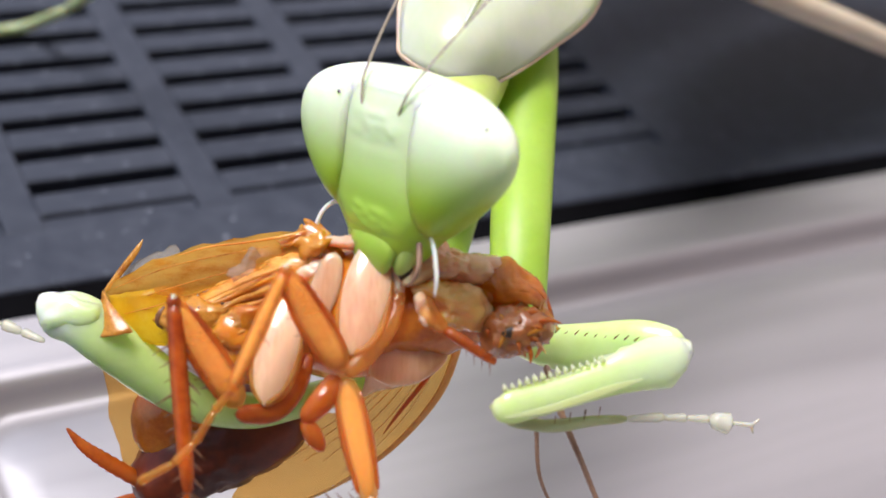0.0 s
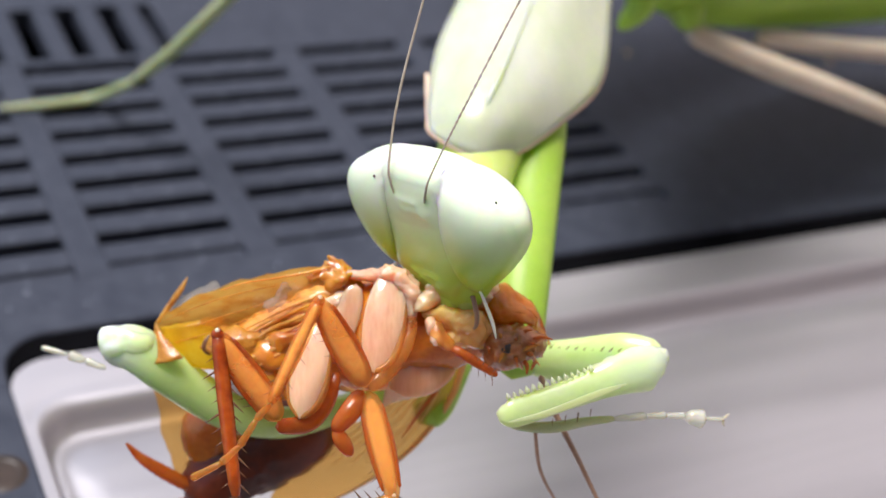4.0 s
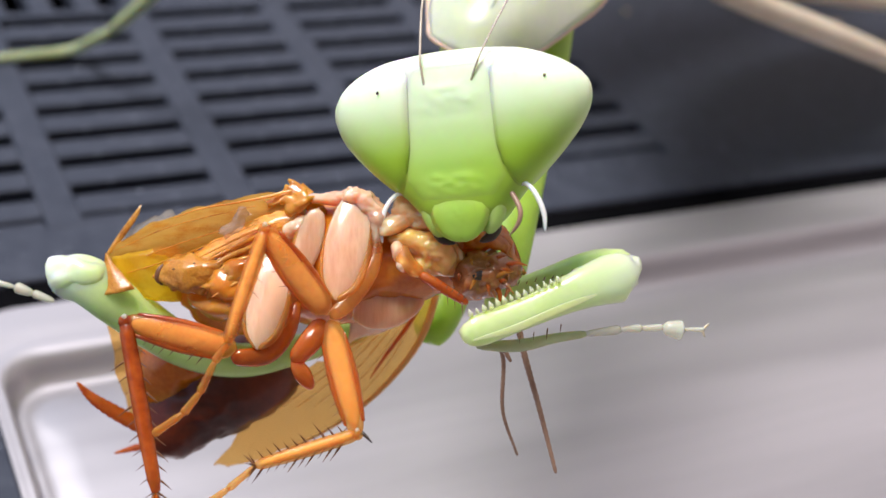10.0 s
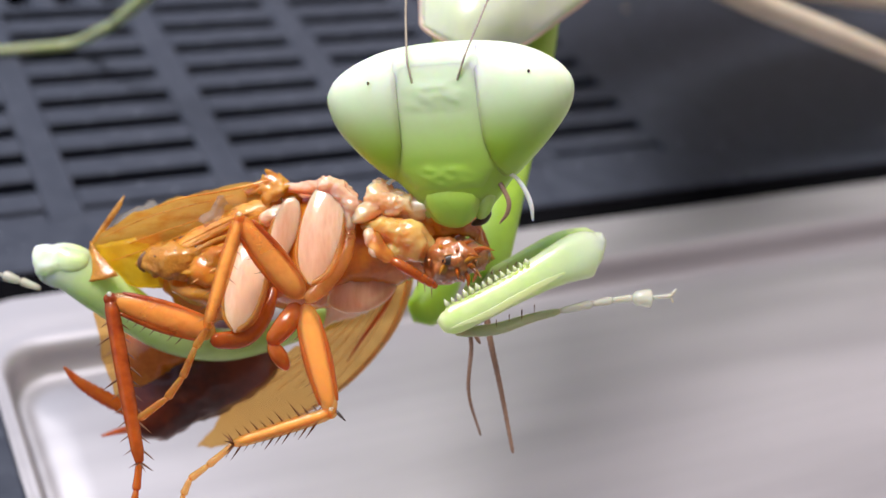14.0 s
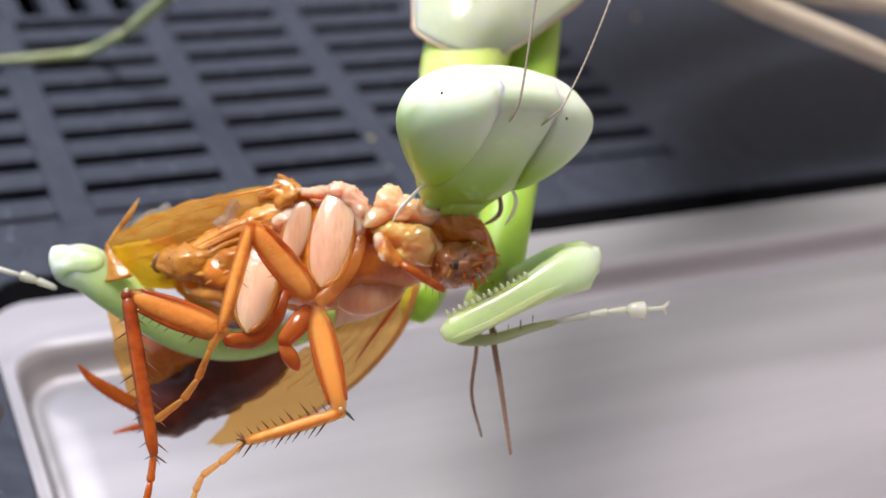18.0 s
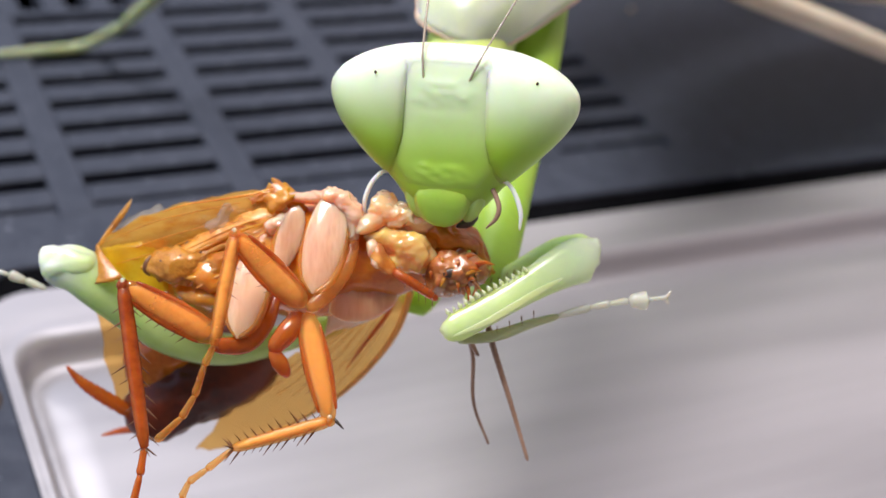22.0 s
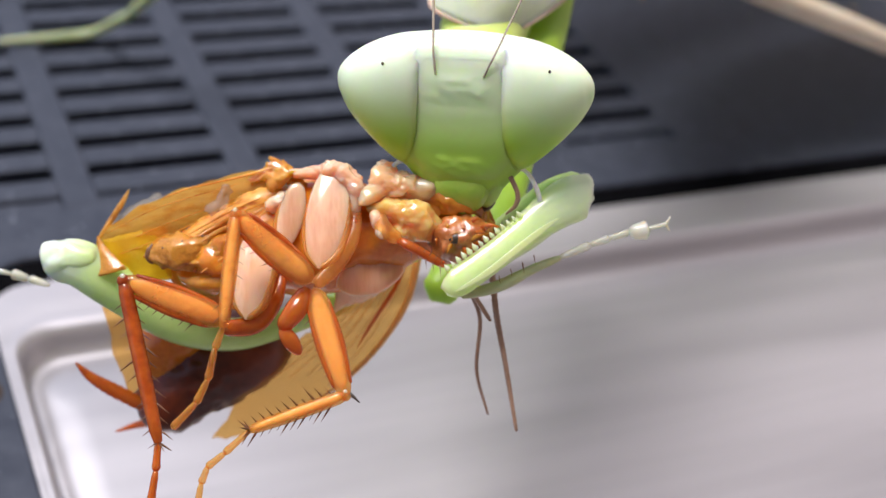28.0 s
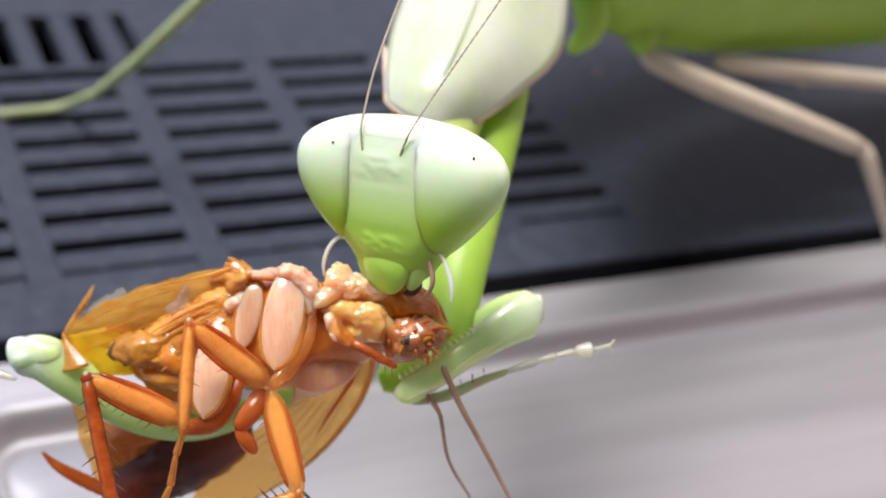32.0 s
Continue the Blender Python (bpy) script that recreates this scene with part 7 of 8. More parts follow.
    walk(hip, [
    (0, pose(-0.00097, -0.00043, -0.00163, -2.98, -4.16, 7.28)),
    (0.5, pose(-0.00078, -0.00054, -0.00166, -2.87, -3.86, 7.16)),
    (1, pose(-0.00090, -0.00082, -0.00179, -2.52, -4.34, 7.24)),
    (1.5, pose(-0.00117, -0.00032, -0.00132, -2.70, -4.78, 7.66)),
    (2, pose(-0.00068, -0.00012, -0.00142, -2.77, -4.20, 7.45)),
    (2.5, pose(-0.00079, -0.00072, -0.00228, -1.74, -3.95, 6.26)),
    (3, pose(-0.00073, -0.00120, -0.00242, -1.42, -3.75, 5.72)),
    (3.5, pose(-0.00105, -0.00131, -0.00369, -0.64, -3.82, 4.67)),
    (4, pose(-0.00078, -0.00070, 0.00027, 0.38, -2.19, 3.70)),
    (4.2, pose(-0.00059, -0.00275, -0.00156, 1.74, -1.47, 3.61)),
    (4.5, pose(-0.00027, -0.00350, 0.00051, -0.10, -2.58, 3.00)),
    (6.5, pose(-0.00066, -0.00174, 0.00025, -1.63, -2.04, 2.14)),
    (7, pose(-0.00041, -0.00111, 0.00105, -1.92, -1.47, 2.02)),
    (7.5, pose(-0.00036, -0.00081, 0.00032, -0.98, -1.10, 0.84)),
    (8, pose(-0.00062, -0.00102, 0.00008, -0.20, -1.76, 0.40)),
    (8.5, pose(-0.00091, -0.00088, -0.00009, 0.38, -1.82, 0.06)),
    (9, pose(-0.00099, -0.00009, 0.00012, 0.48, -2.26, -0.59)),
    (9.5, pose(-0.00066, -0.00025, 0.00007, 0.48, -1.78, -0.45)),
    (10, pose(-0.00064, -0.00021, -0.00020, 0.51, -1.81, -0.63)),
    (10.5, pose(-0.00063, -0.00045, -0.00067, 0.99, -1.91, -0.80)),
    (11, pose(-0.00094, 0.00018, -0.00075, 0.76, -2.63, -0.42)),
    (11.5, pose(-0.00047, -0.00007, -0.00078, 0.95, -1.82, -0.70)),
    (12, pose(-0.00066, -0.00015, -0.00101, 0.90, -1.82, -0.59)),
    (12.5, pose(-0.00090, -0.00058, -0.00123, 1.25, -2.04, -0.68)),
    (13, pose(-0.00089, -0.00041, -0.00159, 1.14, -2.00, -0.74)),
    (13.5, pose(-0.00093, -0.00033, -0.00165, 1.06, -1.93, -0.70)),
    (14, pose(-0.00098, -0.00010, -0.00124, 0.43, -1.81, -0.51)),
    (14.5, pose(-0.00103, -0.00055, -0.00128, 0.80, -1.50, -0.94)),
    (16.5, pose(-0.00070, -0.00040, -0.00166, 1.40, -1.24, -1.57)),
    (17, pose(-0.00073, -0.00032, -0.00150, 1.05, -1.22, -1.60)),
    (17.5, pose(-0.00072, -0.00071, -0.00195, 1.41, -1.19, 0.04)),
    (18, pose(-0.00081, -0.00093, -0.00199, 1.17, -1.26, 1.51)),
    (18.5, pose(-0.00087, -0.00134, -0.00219, 1.23, -1.41, 2.90)),
    (19, pose(-0.00059, -0.00168, -0.00212, 1.57, -1.34, 4.03)),
    (19.5, pose(-0.00053, -0.00142, -0.00194, 0.90, -1.14, 3.57)),
    (20, pose(-0.00066, -0.00139, -0.00205, 0.92, -1.25, 2.67)),
    (20.5, pose(-0.00077, -0.00140, -0.00174, 1.11, -1.40, 1.89)),
    (21, pose(-0.00053, -0.00108, -0.00150, 0.75, -1.03, 0.83)),
    (21.5, pose(-0.00066, -0.00095, -0.00125, 1.03, -0.98, -0.20)),
    (22, pose(-0.00079, -0.00100, -0.00111, 1.19, -1.14, -1.39)),
    (22.5, pose(-0.00059, -0.00047, -0.00101, 0.75, -0.92, -3.07)),
    (23, pose(-0.00084, -0.00022, -0.00097, 1.15, -0.92, -5.45)),
    (23.5, pose(-0.00087, -0.00043, -0.00096, 1.31, -1.09, -4.52)),
    (24, pose(-0.00069, -0.00015, -0.00073, 0.97, -1.04, -3.29)),
    (24.5, pose(-0.00051, -0.00034, -0.00072, 0.97, -1.12, -1.89)),
    (25, pose(-0.00075, -0.00060, -0.00061, 0.65, -1.33, -1.06)),
    (25.5, pose(-0.00033, -0.00060, -0.00062, 0.48, -0.75, -1.36)),
    (27.5, pose(-0.00013, 0.00047, -0.00019, -0.31, 0.18, -2.33)),
    (28, pose(-0.00052, 0.00044, -0.00031, -0.15, -0.26, -2.81)),
    (28.5, pose(-0.00087, 0.00033, -0.00055, -0.01, -0.78, -2.46)),
    (29, pose(-0.00057, 0.00050, -0.00032, -0.25, -0.39, -1.33)),
    (29.5, pose(-0.00076, 0.00060, -0.00004, -0.42, -0.71, -0.33)),
    (30, pose(-0.00000, 0.00000, 0.00000, -0.00, -0.00, -0.00)),
    (30.5, pose(-0.00033, 0.00040, -0.00035, 1.55, -0.96, -0.07)),
    (31, pose(-0.00024, 0.00061, -0.00038, 1.39, -1.16, -0.31)),
    (31.5, pose(-0.00043, 0.00051, -0.00014, 1.56, -1.79, -0.45)),
    (32, pose(-0.00020, 0.00093, 0.00058, 0.73, -1.58, -0.39))])
    walk(mid_leg[0], [
    (0, pose(0.00025, -0.00081, 0.00000, 0.00, -0.00, -12.00)),
    (0.5, pose(0.00025, -0.00084, 0.00000, 0.00, -0.00, -12.38)),
    (1, pose(0.00026, -0.00086, 0.00000, 0.00, -0.00, -12.75)),
    (1.5, pose(0.00026, -0.00089, 0.00000, 0.00, -0.00, -13.13)),
    (2, pose(0.00027, -0.00092, 0.00000, 0.00, -0.00, -13.50)),
    (2.5, pose(0.00027, -0.00094, 0.00000, 0.00, -0.00, -13.88)),
    (3, pose(0.00027, -0.00097, 0.00000, 0.00, -0.00, -14.25)),
    (3.5, pose(0.00028, -0.00100, 0.00000, 0.00, -0.00, -14.62)),
    (4, pose(0.00028, -0.00102, 0.00000, 0.00, -0.00, -15.00)),
    (4.2, pose(0.00028, -0.00100, 0.00000, 0.00, -0.00, -14.72)),
    (4.5, pose(0.00028, -0.00097, 0.00000, 0.00, -0.00, -14.30)),
    (6.5, pose(0.00024, -0.00078, 0.00000, 0.00, -0.00, -11.50)),
    (7, pose(0.00023, -0.00073, 0.00000, 0.00, -0.00, -10.80)),
    (7.5, pose(0.00022, -0.00068, 0.00000, 0.00, -0.00, -10.10)),
    (8, pose(0.00021, -0.00063, 0.00000, 0.00, -0.00, -9.40)),
    (8.5, pose(0.00020, -0.00058, 0.00000, 0.00, -0.00, -8.70)),
    (9, pose(0.00018, -0.00054, 0.00000, 0.00, -0.00, -8.00)),
    (9.5, pose(0.00018, -0.00052, 0.00000, 0.00, -0.00, -7.75)),
    (10, pose(0.00017, -0.00050, 0.00000, 0.00, -0.00, -7.50)),
    (10.5, pose(0.00017, -0.00048, 0.00000, 0.00, -0.00, -7.25)),
    (11, pose(0.00017, -0.00047, 0.00000, 0.00, -0.00, -7.00)),
    (11.5, pose(0.00016, -0.00045, 0.00000, 0.00, -0.00, -6.75)),
    (12, pose(0.00016, -0.00043, 0.00000, 0.00, -0.00, -6.50)),
    (12.5, pose(0.00015, -0.00042, 0.00000, 0.00, -0.00, -6.25)),
    (13, pose(0.00014, -0.00040, 0.00000, 0.00, -0.00, -6.00)),
    (13.5, pose(0.00014, -0.00039, 0.00000, 0.00, -0.00, -5.83)),
    (14, pose(0.00014, -0.00038, 0.00000, 0.00, -0.00, -5.67)),
    (14.5, pose(0.00013, -0.00037, 0.00000, 0.00, -0.00, -5.50)),
    (16.5, pose(0.00012, -0.00032, 0.00000, 0.00, -0.00, -4.83)),
    (17, pose(0.00012, -0.00031, 0.00000, 0.00, -0.00, -4.67)),
    (17.5, pose(0.00011, -0.00030, 0.00000, 0.00, -0.00, -4.50)),
    (18, pose(0.00011, -0.00029, 0.00000, 0.00, -0.00, -4.33)),
    (18.5, pose(0.00011, -0.00028, 0.00000, 0.00, -0.00, -4.17)),
    (19, pose(0.00010, -0.00026, 0.00000, 0.00, -0.00, -4.00)),
    (19.5, pose(0.00007, -0.00016, 0.00000, 0.00, -0.00, -2.50)),
    (20, pose(0.00003, -0.00007, 0.00000, 0.00, -0.00, -1.00)),
    (20.5, pose(0.00001, -0.00002, 0.00000, 0.00, -0.00, -0.33)),
    (21, pose(-0.00001, 0.00002, 0.00000, 0.00, -0.00, 0.33)),
    (21.5, pose(-0.00003, 0.00007, 0.00000, 0.00, -0.00, 1.00)),
    (22, pose(-0.00005, 0.00011, 0.00000, 0.00, -0.00, 1.67)),
    (22.5, pose(-0.00007, 0.00015, 0.00000, 0.00, -0.00, 2.33)),
    (23, pose(-0.00009, 0.00019, 0.00000, 0.00, -0.00, 3.00)),
    (23.5, pose(-0.00008, 0.00019, 0.00000, 0.00, -0.00, 2.90)),
    (24, pose(-0.00008, 0.00018, 0.00000, 0.00, -0.00, 2.80)),
    (24.5, pose(-0.00008, 0.00017, 0.00000, 0.00, -0.00, 2.70)),
    (25, pose(-0.00008, 0.00017, 0.00000, 0.00, -0.00, 2.60)),
    (25.5, pose(-0.00007, 0.00016, 0.00000, 0.00, -0.00, 2.50)),
    (27.5, pose(-0.00006, 0.00014, 0.00000, 0.00, -0.00, 2.10)),
    (28, pose(-0.00006, 0.00013, 0.00000, 0.00, -0.00, 2.00)),
    (28.5, pose(-0.00004, 0.00010, 0.00000, 0.00, -0.00, 1.50)),
    (29, pose(-0.00003, 0.00007, 0.00000, 0.00, -0.00, 1.00)),
    (29.5, pose(-0.00001, 0.00003, 0.00000, 0.00, -0.00, 0.50)),
    (30, pose(0.00000, 0.00000, 0.00000, 0.00, -0.00, -0.00)),
    (30.5, pose(-0.00004, 0.00008, 0.00000, 0.00, -0.00, 1.25)),
    (31, pose(-0.00007, 0.00016, 0.00000, 0.00, -0.00, 2.50)),
    (31.5, pose(-0.00011, 0.00024, 0.00000, 0.00, -0.00, 3.75)),
    (32, pose(-0.00015, 0.00032, 0.00000, 0.00, -0.00, 5.00))])
    walk(mid_leg[1], [
    (0, pose(0.00025, -0.00081, 0.00000, 0.00, -0.00, -12.00)),
    (0.5, pose(0.00025, -0.00084, 0.00000, 0.00, -0.00, -12.38)),
    (1, pose(0.00026, -0.00086, 0.00000, 0.00, -0.00, -12.75)),
    (1.5, pose(0.00026, -0.00089, 0.00000, 0.00, -0.00, -13.13)),
    (2, pose(0.00027, -0.00092, 0.00000, 0.00, -0.00, -13.50)),
    (2.5, pose(0.00027, -0.00094, 0.00000, 0.00, -0.00, -13.88)),
    (3, pose(0.00027, -0.00097, 0.00000, 0.00, -0.00, -14.25)),
    (3.5, pose(0.00028, -0.00100, 0.00000, 0.00, -0.00, -14.62)),
    (4, pose(0.00028, -0.00102, 0.00000, 0.00, -0.00, -15.00)),
    (4.2, pose(0.00028, -0.00100, 0.00000, 0.00, -0.00, -14.72)),
    (4.5, pose(0.00028, -0.00097, 0.00000, 0.00, -0.00, -14.30)),
    (6.5, pose(0.00024, -0.00078, 0.00000, 0.00, -0.00, -11.50)),
    (7, pose(0.00023, -0.00073, 0.00000, 0.00, -0.00, -10.80)),
    (7.5, pose(0.00022, -0.00068, 0.00000, 0.00, -0.00, -10.10)),
    (8, pose(0.00021, -0.00063, 0.00000, 0.00, -0.00, -9.40)),
    (8.5, pose(0.00020, -0.00058, 0.00000, 0.00, -0.00, -8.70)),
    (9, pose(0.00018, -0.00054, 0.00000, 0.00, -0.00, -8.00)),
    (9.5, pose(0.00018, -0.00052, 0.00000, 0.00, -0.00, -7.75)),
    (10, pose(0.00017, -0.00050, 0.00000, 0.00, -0.00, -7.50)),
    (10.5, pose(0.00017, -0.00048, 0.00000, 0.00, -0.00, -7.25)),
    (11, pose(0.00017, -0.00047, 0.00000, 0.00, -0.00, -7.00)),
    (11.5, pose(0.00016, -0.00045, 0.00000, 0.00, -0.00, -6.75)),
    (12, pose(0.00016, -0.00043, 0.00000, 0.00, -0.00, -6.50)),
    (12.5, pose(0.00015, -0.00042, 0.00000, 0.00, -0.00, -6.25)),
    (13, pose(0.00014, -0.00040, 0.00000, 0.00, -0.00, -6.00)),
    (13.5, pose(0.00014, -0.00039, 0.00000, 0.00, -0.00, -5.83)),
    (14, pose(0.00014, -0.00038, 0.00000, 0.00, -0.00, -5.67)),
    (14.5, pose(0.00013, -0.00037, 0.00000, 0.00, -0.00, -5.50)),
    (16.5, pose(0.00012, -0.00032, 0.00000, 0.00, -0.00, -4.83)),
    (17, pose(0.00012, -0.00031, 0.00000, 0.00, -0.00, -4.67)),
    (17.5, pose(0.00011, -0.00030, 0.00000, 0.00, -0.00, -4.50)),
    (18, pose(0.00011, -0.00029, 0.00000, 0.00, -0.00, -4.33)),
    (18.5, pose(0.00011, -0.00028, 0.00000, 0.00, -0.00, -4.17)),
    (19, pose(0.00010, -0.00026, 0.00000, 0.00, -0.00, -4.00)),
    (19.5, pose(0.00007, -0.00016, 0.00000, 0.00, -0.00, -2.50)),
    (20, pose(0.00003, -0.00007, 0.00000, 0.00, -0.00, -1.00)),
    (20.5, pose(0.00001, -0.00002, 0.00000, 0.00, -0.00, -0.33)),
    (21, pose(-0.00001, 0.00002, 0.00000, 0.00, -0.00, 0.33)),
    (21.5, pose(-0.00003, 0.00007, 0.00000, 0.00, -0.00, 1.00)),
    (22, pose(-0.00005, 0.00011, 0.00000, 0.00, -0.00, 1.67)),
    (22.5, pose(-0.00007, 0.00015, 0.00000, 0.00, -0.00, 2.33)),
    (23, pose(-0.00009, 0.00019, 0.00000, 0.00, -0.00, 3.00)),
    (23.5, pose(-0.00008, 0.00019, 0.00000, 0.00, -0.00, 2.90)),
    (24, pose(-0.00008, 0.00018, 0.00000, 0.00, -0.00, 2.80)),
    (24.5, pose(-0.00008, 0.00017, 0.00000, 0.00, -0.00, 2.70)),
    (25, pose(-0.00008, 0.00017, 0.00000, 0.00, -0.00, 2.60)),
    (25.5, pose(-0.00007, 0.00016, 0.00000, 0.00, -0.00, 2.50)),
    (27.5, pose(-0.00006, 0.00014, 0.00000, 0.00, -0.00, 2.10)),
    (28, pose(-0.00006, 0.00013, 0.00000, 0.00, -0.00, 2.00)),
    (28.5, pose(-0.00004, 0.00010, 0.00000, 0.00, -0.00, 1.50)),
    (29, pose(-0.00003, 0.00007, 0.00000, 0.00, -0.00, 1.00)),
    (29.5, pose(-0.00001, 0.00003, 0.00000, 0.00, -0.00, 0.50)),
    (30, pose(0.00000, 0.00000, 0.00000, 0.00, -0.00, -0.00)),
    (30.5, pose(-0.00004, 0.00008, 0.00000, 0.00, -0.00, 1.25)),
    (31, pose(-0.00007, 0.00016, 0.00000, 0.00, -0.00, 2.50)),
    (31.5, pose(-0.00011, 0.00024, 0.00000, 0.00, -0.00, 3.75)),
    (32, pose(-0.00015, 0.00032, 0.00000, 0.00, -0.00, 5.00))])
    walk(hind_leg[0], [
    (0, pose(0.00052, -0.00320, 0.00000, 0.00, -0.00, -27.00)),
    (0.5, pose(0.00052, -0.00318, 0.00000, 0.00, -0.00, -26.78)),
    (1, pose(0.00053, -0.00315, 0.00000, 0.00, -0.00, -26.56)),
    (1.5, pose(0.00053, -0.00312, 0.00000, 0.00, -0.00, -26.33)),
    (2, pose(0.00053, -0.00310, 0.00000, 0.00, -0.00, -26.11)),
    (2.5, pose(0.00053, -0.00307, 0.00000, 0.00, -0.00, -25.89)),
    (3, pose(0.00053, -0.00304, 0.00000, 0.00, -0.00, -25.67)),
    (3.5, pose(0.00053, -0.00302, 0.00000, 0.00, -0.00, -25.44)),
    (4, pose(0.00054, -0.00299, 0.00000, 0.00, -0.00, -25.22)),
    (4.2, pose(0.00054, -0.00298, 0.00000, 0.00, -0.00, -25.13)),
    (4.5, pose(0.00054, -0.00296, 0.00000, 0.00, -0.00, -25.00)),
    (6.5, pose(0.00025, -0.00069, 0.00000, 0.00, -0.00, -6.00)),
    (7, pose(0.00005, -0.00011, 0.00000, 0.00, -0.00, -1.00)),
    (7.5, pose(-0.00038, 0.00076, 0.00000, 0.00, -0.00, 7.00)),
    (8, pose(-0.00038, 0.00076, 0.00000, 0.00, -0.00, 7.00)),
    (8.5, pose(-0.00063, 0.00117, 0.00000, 0.00, -0.00, 11.00)),
    (9, pose(-0.00099, 0.00166, 0.00000, 0.00, -0.00, 16.00)),
    (9.5, pose(-0.00095, 0.00162, 0.00000, 0.00, -0.00, 15.50)),
    (10, pose(-0.00091, 0.00157, 0.00000, 0.00, -0.00, 15.00)),
    (10.5, pose(-0.00095, 0.00162, 0.00000, 0.00, -0.00, 15.50)),
    (11, pose(-0.00099, 0.00166, 0.00000, 0.00, -0.00, 16.00)),
    (11.5, pose(-0.00093, 0.00159, 0.00000, 0.00, -0.00, 15.25)),
    (12, pose(-0.00088, 0.00152, 0.00000, 0.00, -0.00, 14.50)),
    (12.5, pose(-0.00082, 0.00145, 0.00000, 0.00, -0.00, 13.75)),
    (13, pose(-0.00077, 0.00137, 0.00000, 0.00, -0.00, 13.00)),
    (13.5, pose(-0.00070, 0.00127, 0.00000, 0.00, -0.00, 12.00)),
    (14, pose(-0.00063, 0.00117, 0.00000, 0.00, -0.00, 11.00)),
    (14.5, pose(-0.00056, 0.00107, 0.00000, 0.00, -0.00, 10.00)),
    (16.5, pose(-0.00070, 0.00127, 0.00000, 0.00, -0.00, 12.00)),
    (17, pose(-0.00062, 0.00115, 0.00000, 0.00, -0.00, 10.80)),
    (17.5, pose(-0.00054, 0.00103, 0.00000, 0.00, -0.00, 9.60)),
    (18, pose(-0.00046, 0.00091, 0.00000, 0.00, -0.00, 8.40)),
    (18.5, pose(-0.00039, 0.00078, 0.00000, 0.00, -0.00, 7.20)),
    (19, pose(-0.00032, 0.00066, 0.00000, 0.00, -0.00, 6.00)),
    (19.5, pose(-0.00026, 0.00055, 0.00000, 0.00, -0.00, 5.00)),
    (20, pose(-0.00020, 0.00044, 0.00000, 0.00, -0.00, 4.00)),
    (20.5, pose(-0.00016, 0.00035, 0.00000, 0.00, -0.00, 3.17)),
    (21, pose(-0.00011, 0.00026, 0.00000, 0.00, -0.00, 2.33)),
    (21.5, pose(-0.00007, 0.00017, 0.00000, 0.00, -0.00, 1.50)),
    (22, pose(-0.00003, 0.00007, 0.00000, 0.00, -0.00, 0.67)),
    (22.5, pose(0.00001, -0.00002, 0.00000, 0.00, -0.00, -0.17)),
    (23, pose(0.00005, -0.00011, 0.00000, 0.00, -0.00, -1.00)),
    (23.5, pose(0.00002, -0.00004, 0.00000, 0.00, -0.00, -0.40)),
    (24, pose(-0.00001, 0.00002, 0.00000, 0.00, -0.00, 0.20)),
    (24.5, pose(-0.00004, 0.00009, 0.00000, 0.00, -0.00, 0.80)),
    (25, pose(-0.00007, 0.00016, 0.00000, 0.00, -0.00, 1.40)),
    (25.5, pose(-0.00010, 0.00022, 0.00000, 0.00, -0.00, 2.00)),
    (27.5, pose(-0.00023, 0.00048, 0.00000, 0.00, -0.00, 4.40)),
    (28, pose(-0.00026, 0.00055, 0.00000, 0.00, -0.00, 5.00)),
    (28.5, pose(-0.00019, 0.00041, 0.00000, 0.00, -0.00, 3.75)),
    (29, pose(-0.00012, 0.00028, 0.00000, 0.00, -0.00, 2.50)),
    (29.5, pose(-0.00006, 0.00014, 0.00000, 0.00, -0.00, 1.25)),
    (30, pose(0.00000, 0.00000, 0.00000, 0.00, -0.00, -0.00)),
    (30.5, pose(-0.00002, 0.00006, 0.00000, 0.00, -0.00, 0.50)),
    (31, pose(-0.00005, 0.00011, 0.00000, 0.00, -0.00, 1.00)),
    (31.5, pose(-0.00007, 0.00017, 0.00000, 0.00, -0.00, 1.50)),
    (32, pose(-0.00010, 0.00022, 0.00000, 0.00, -0.00, 2.00))])
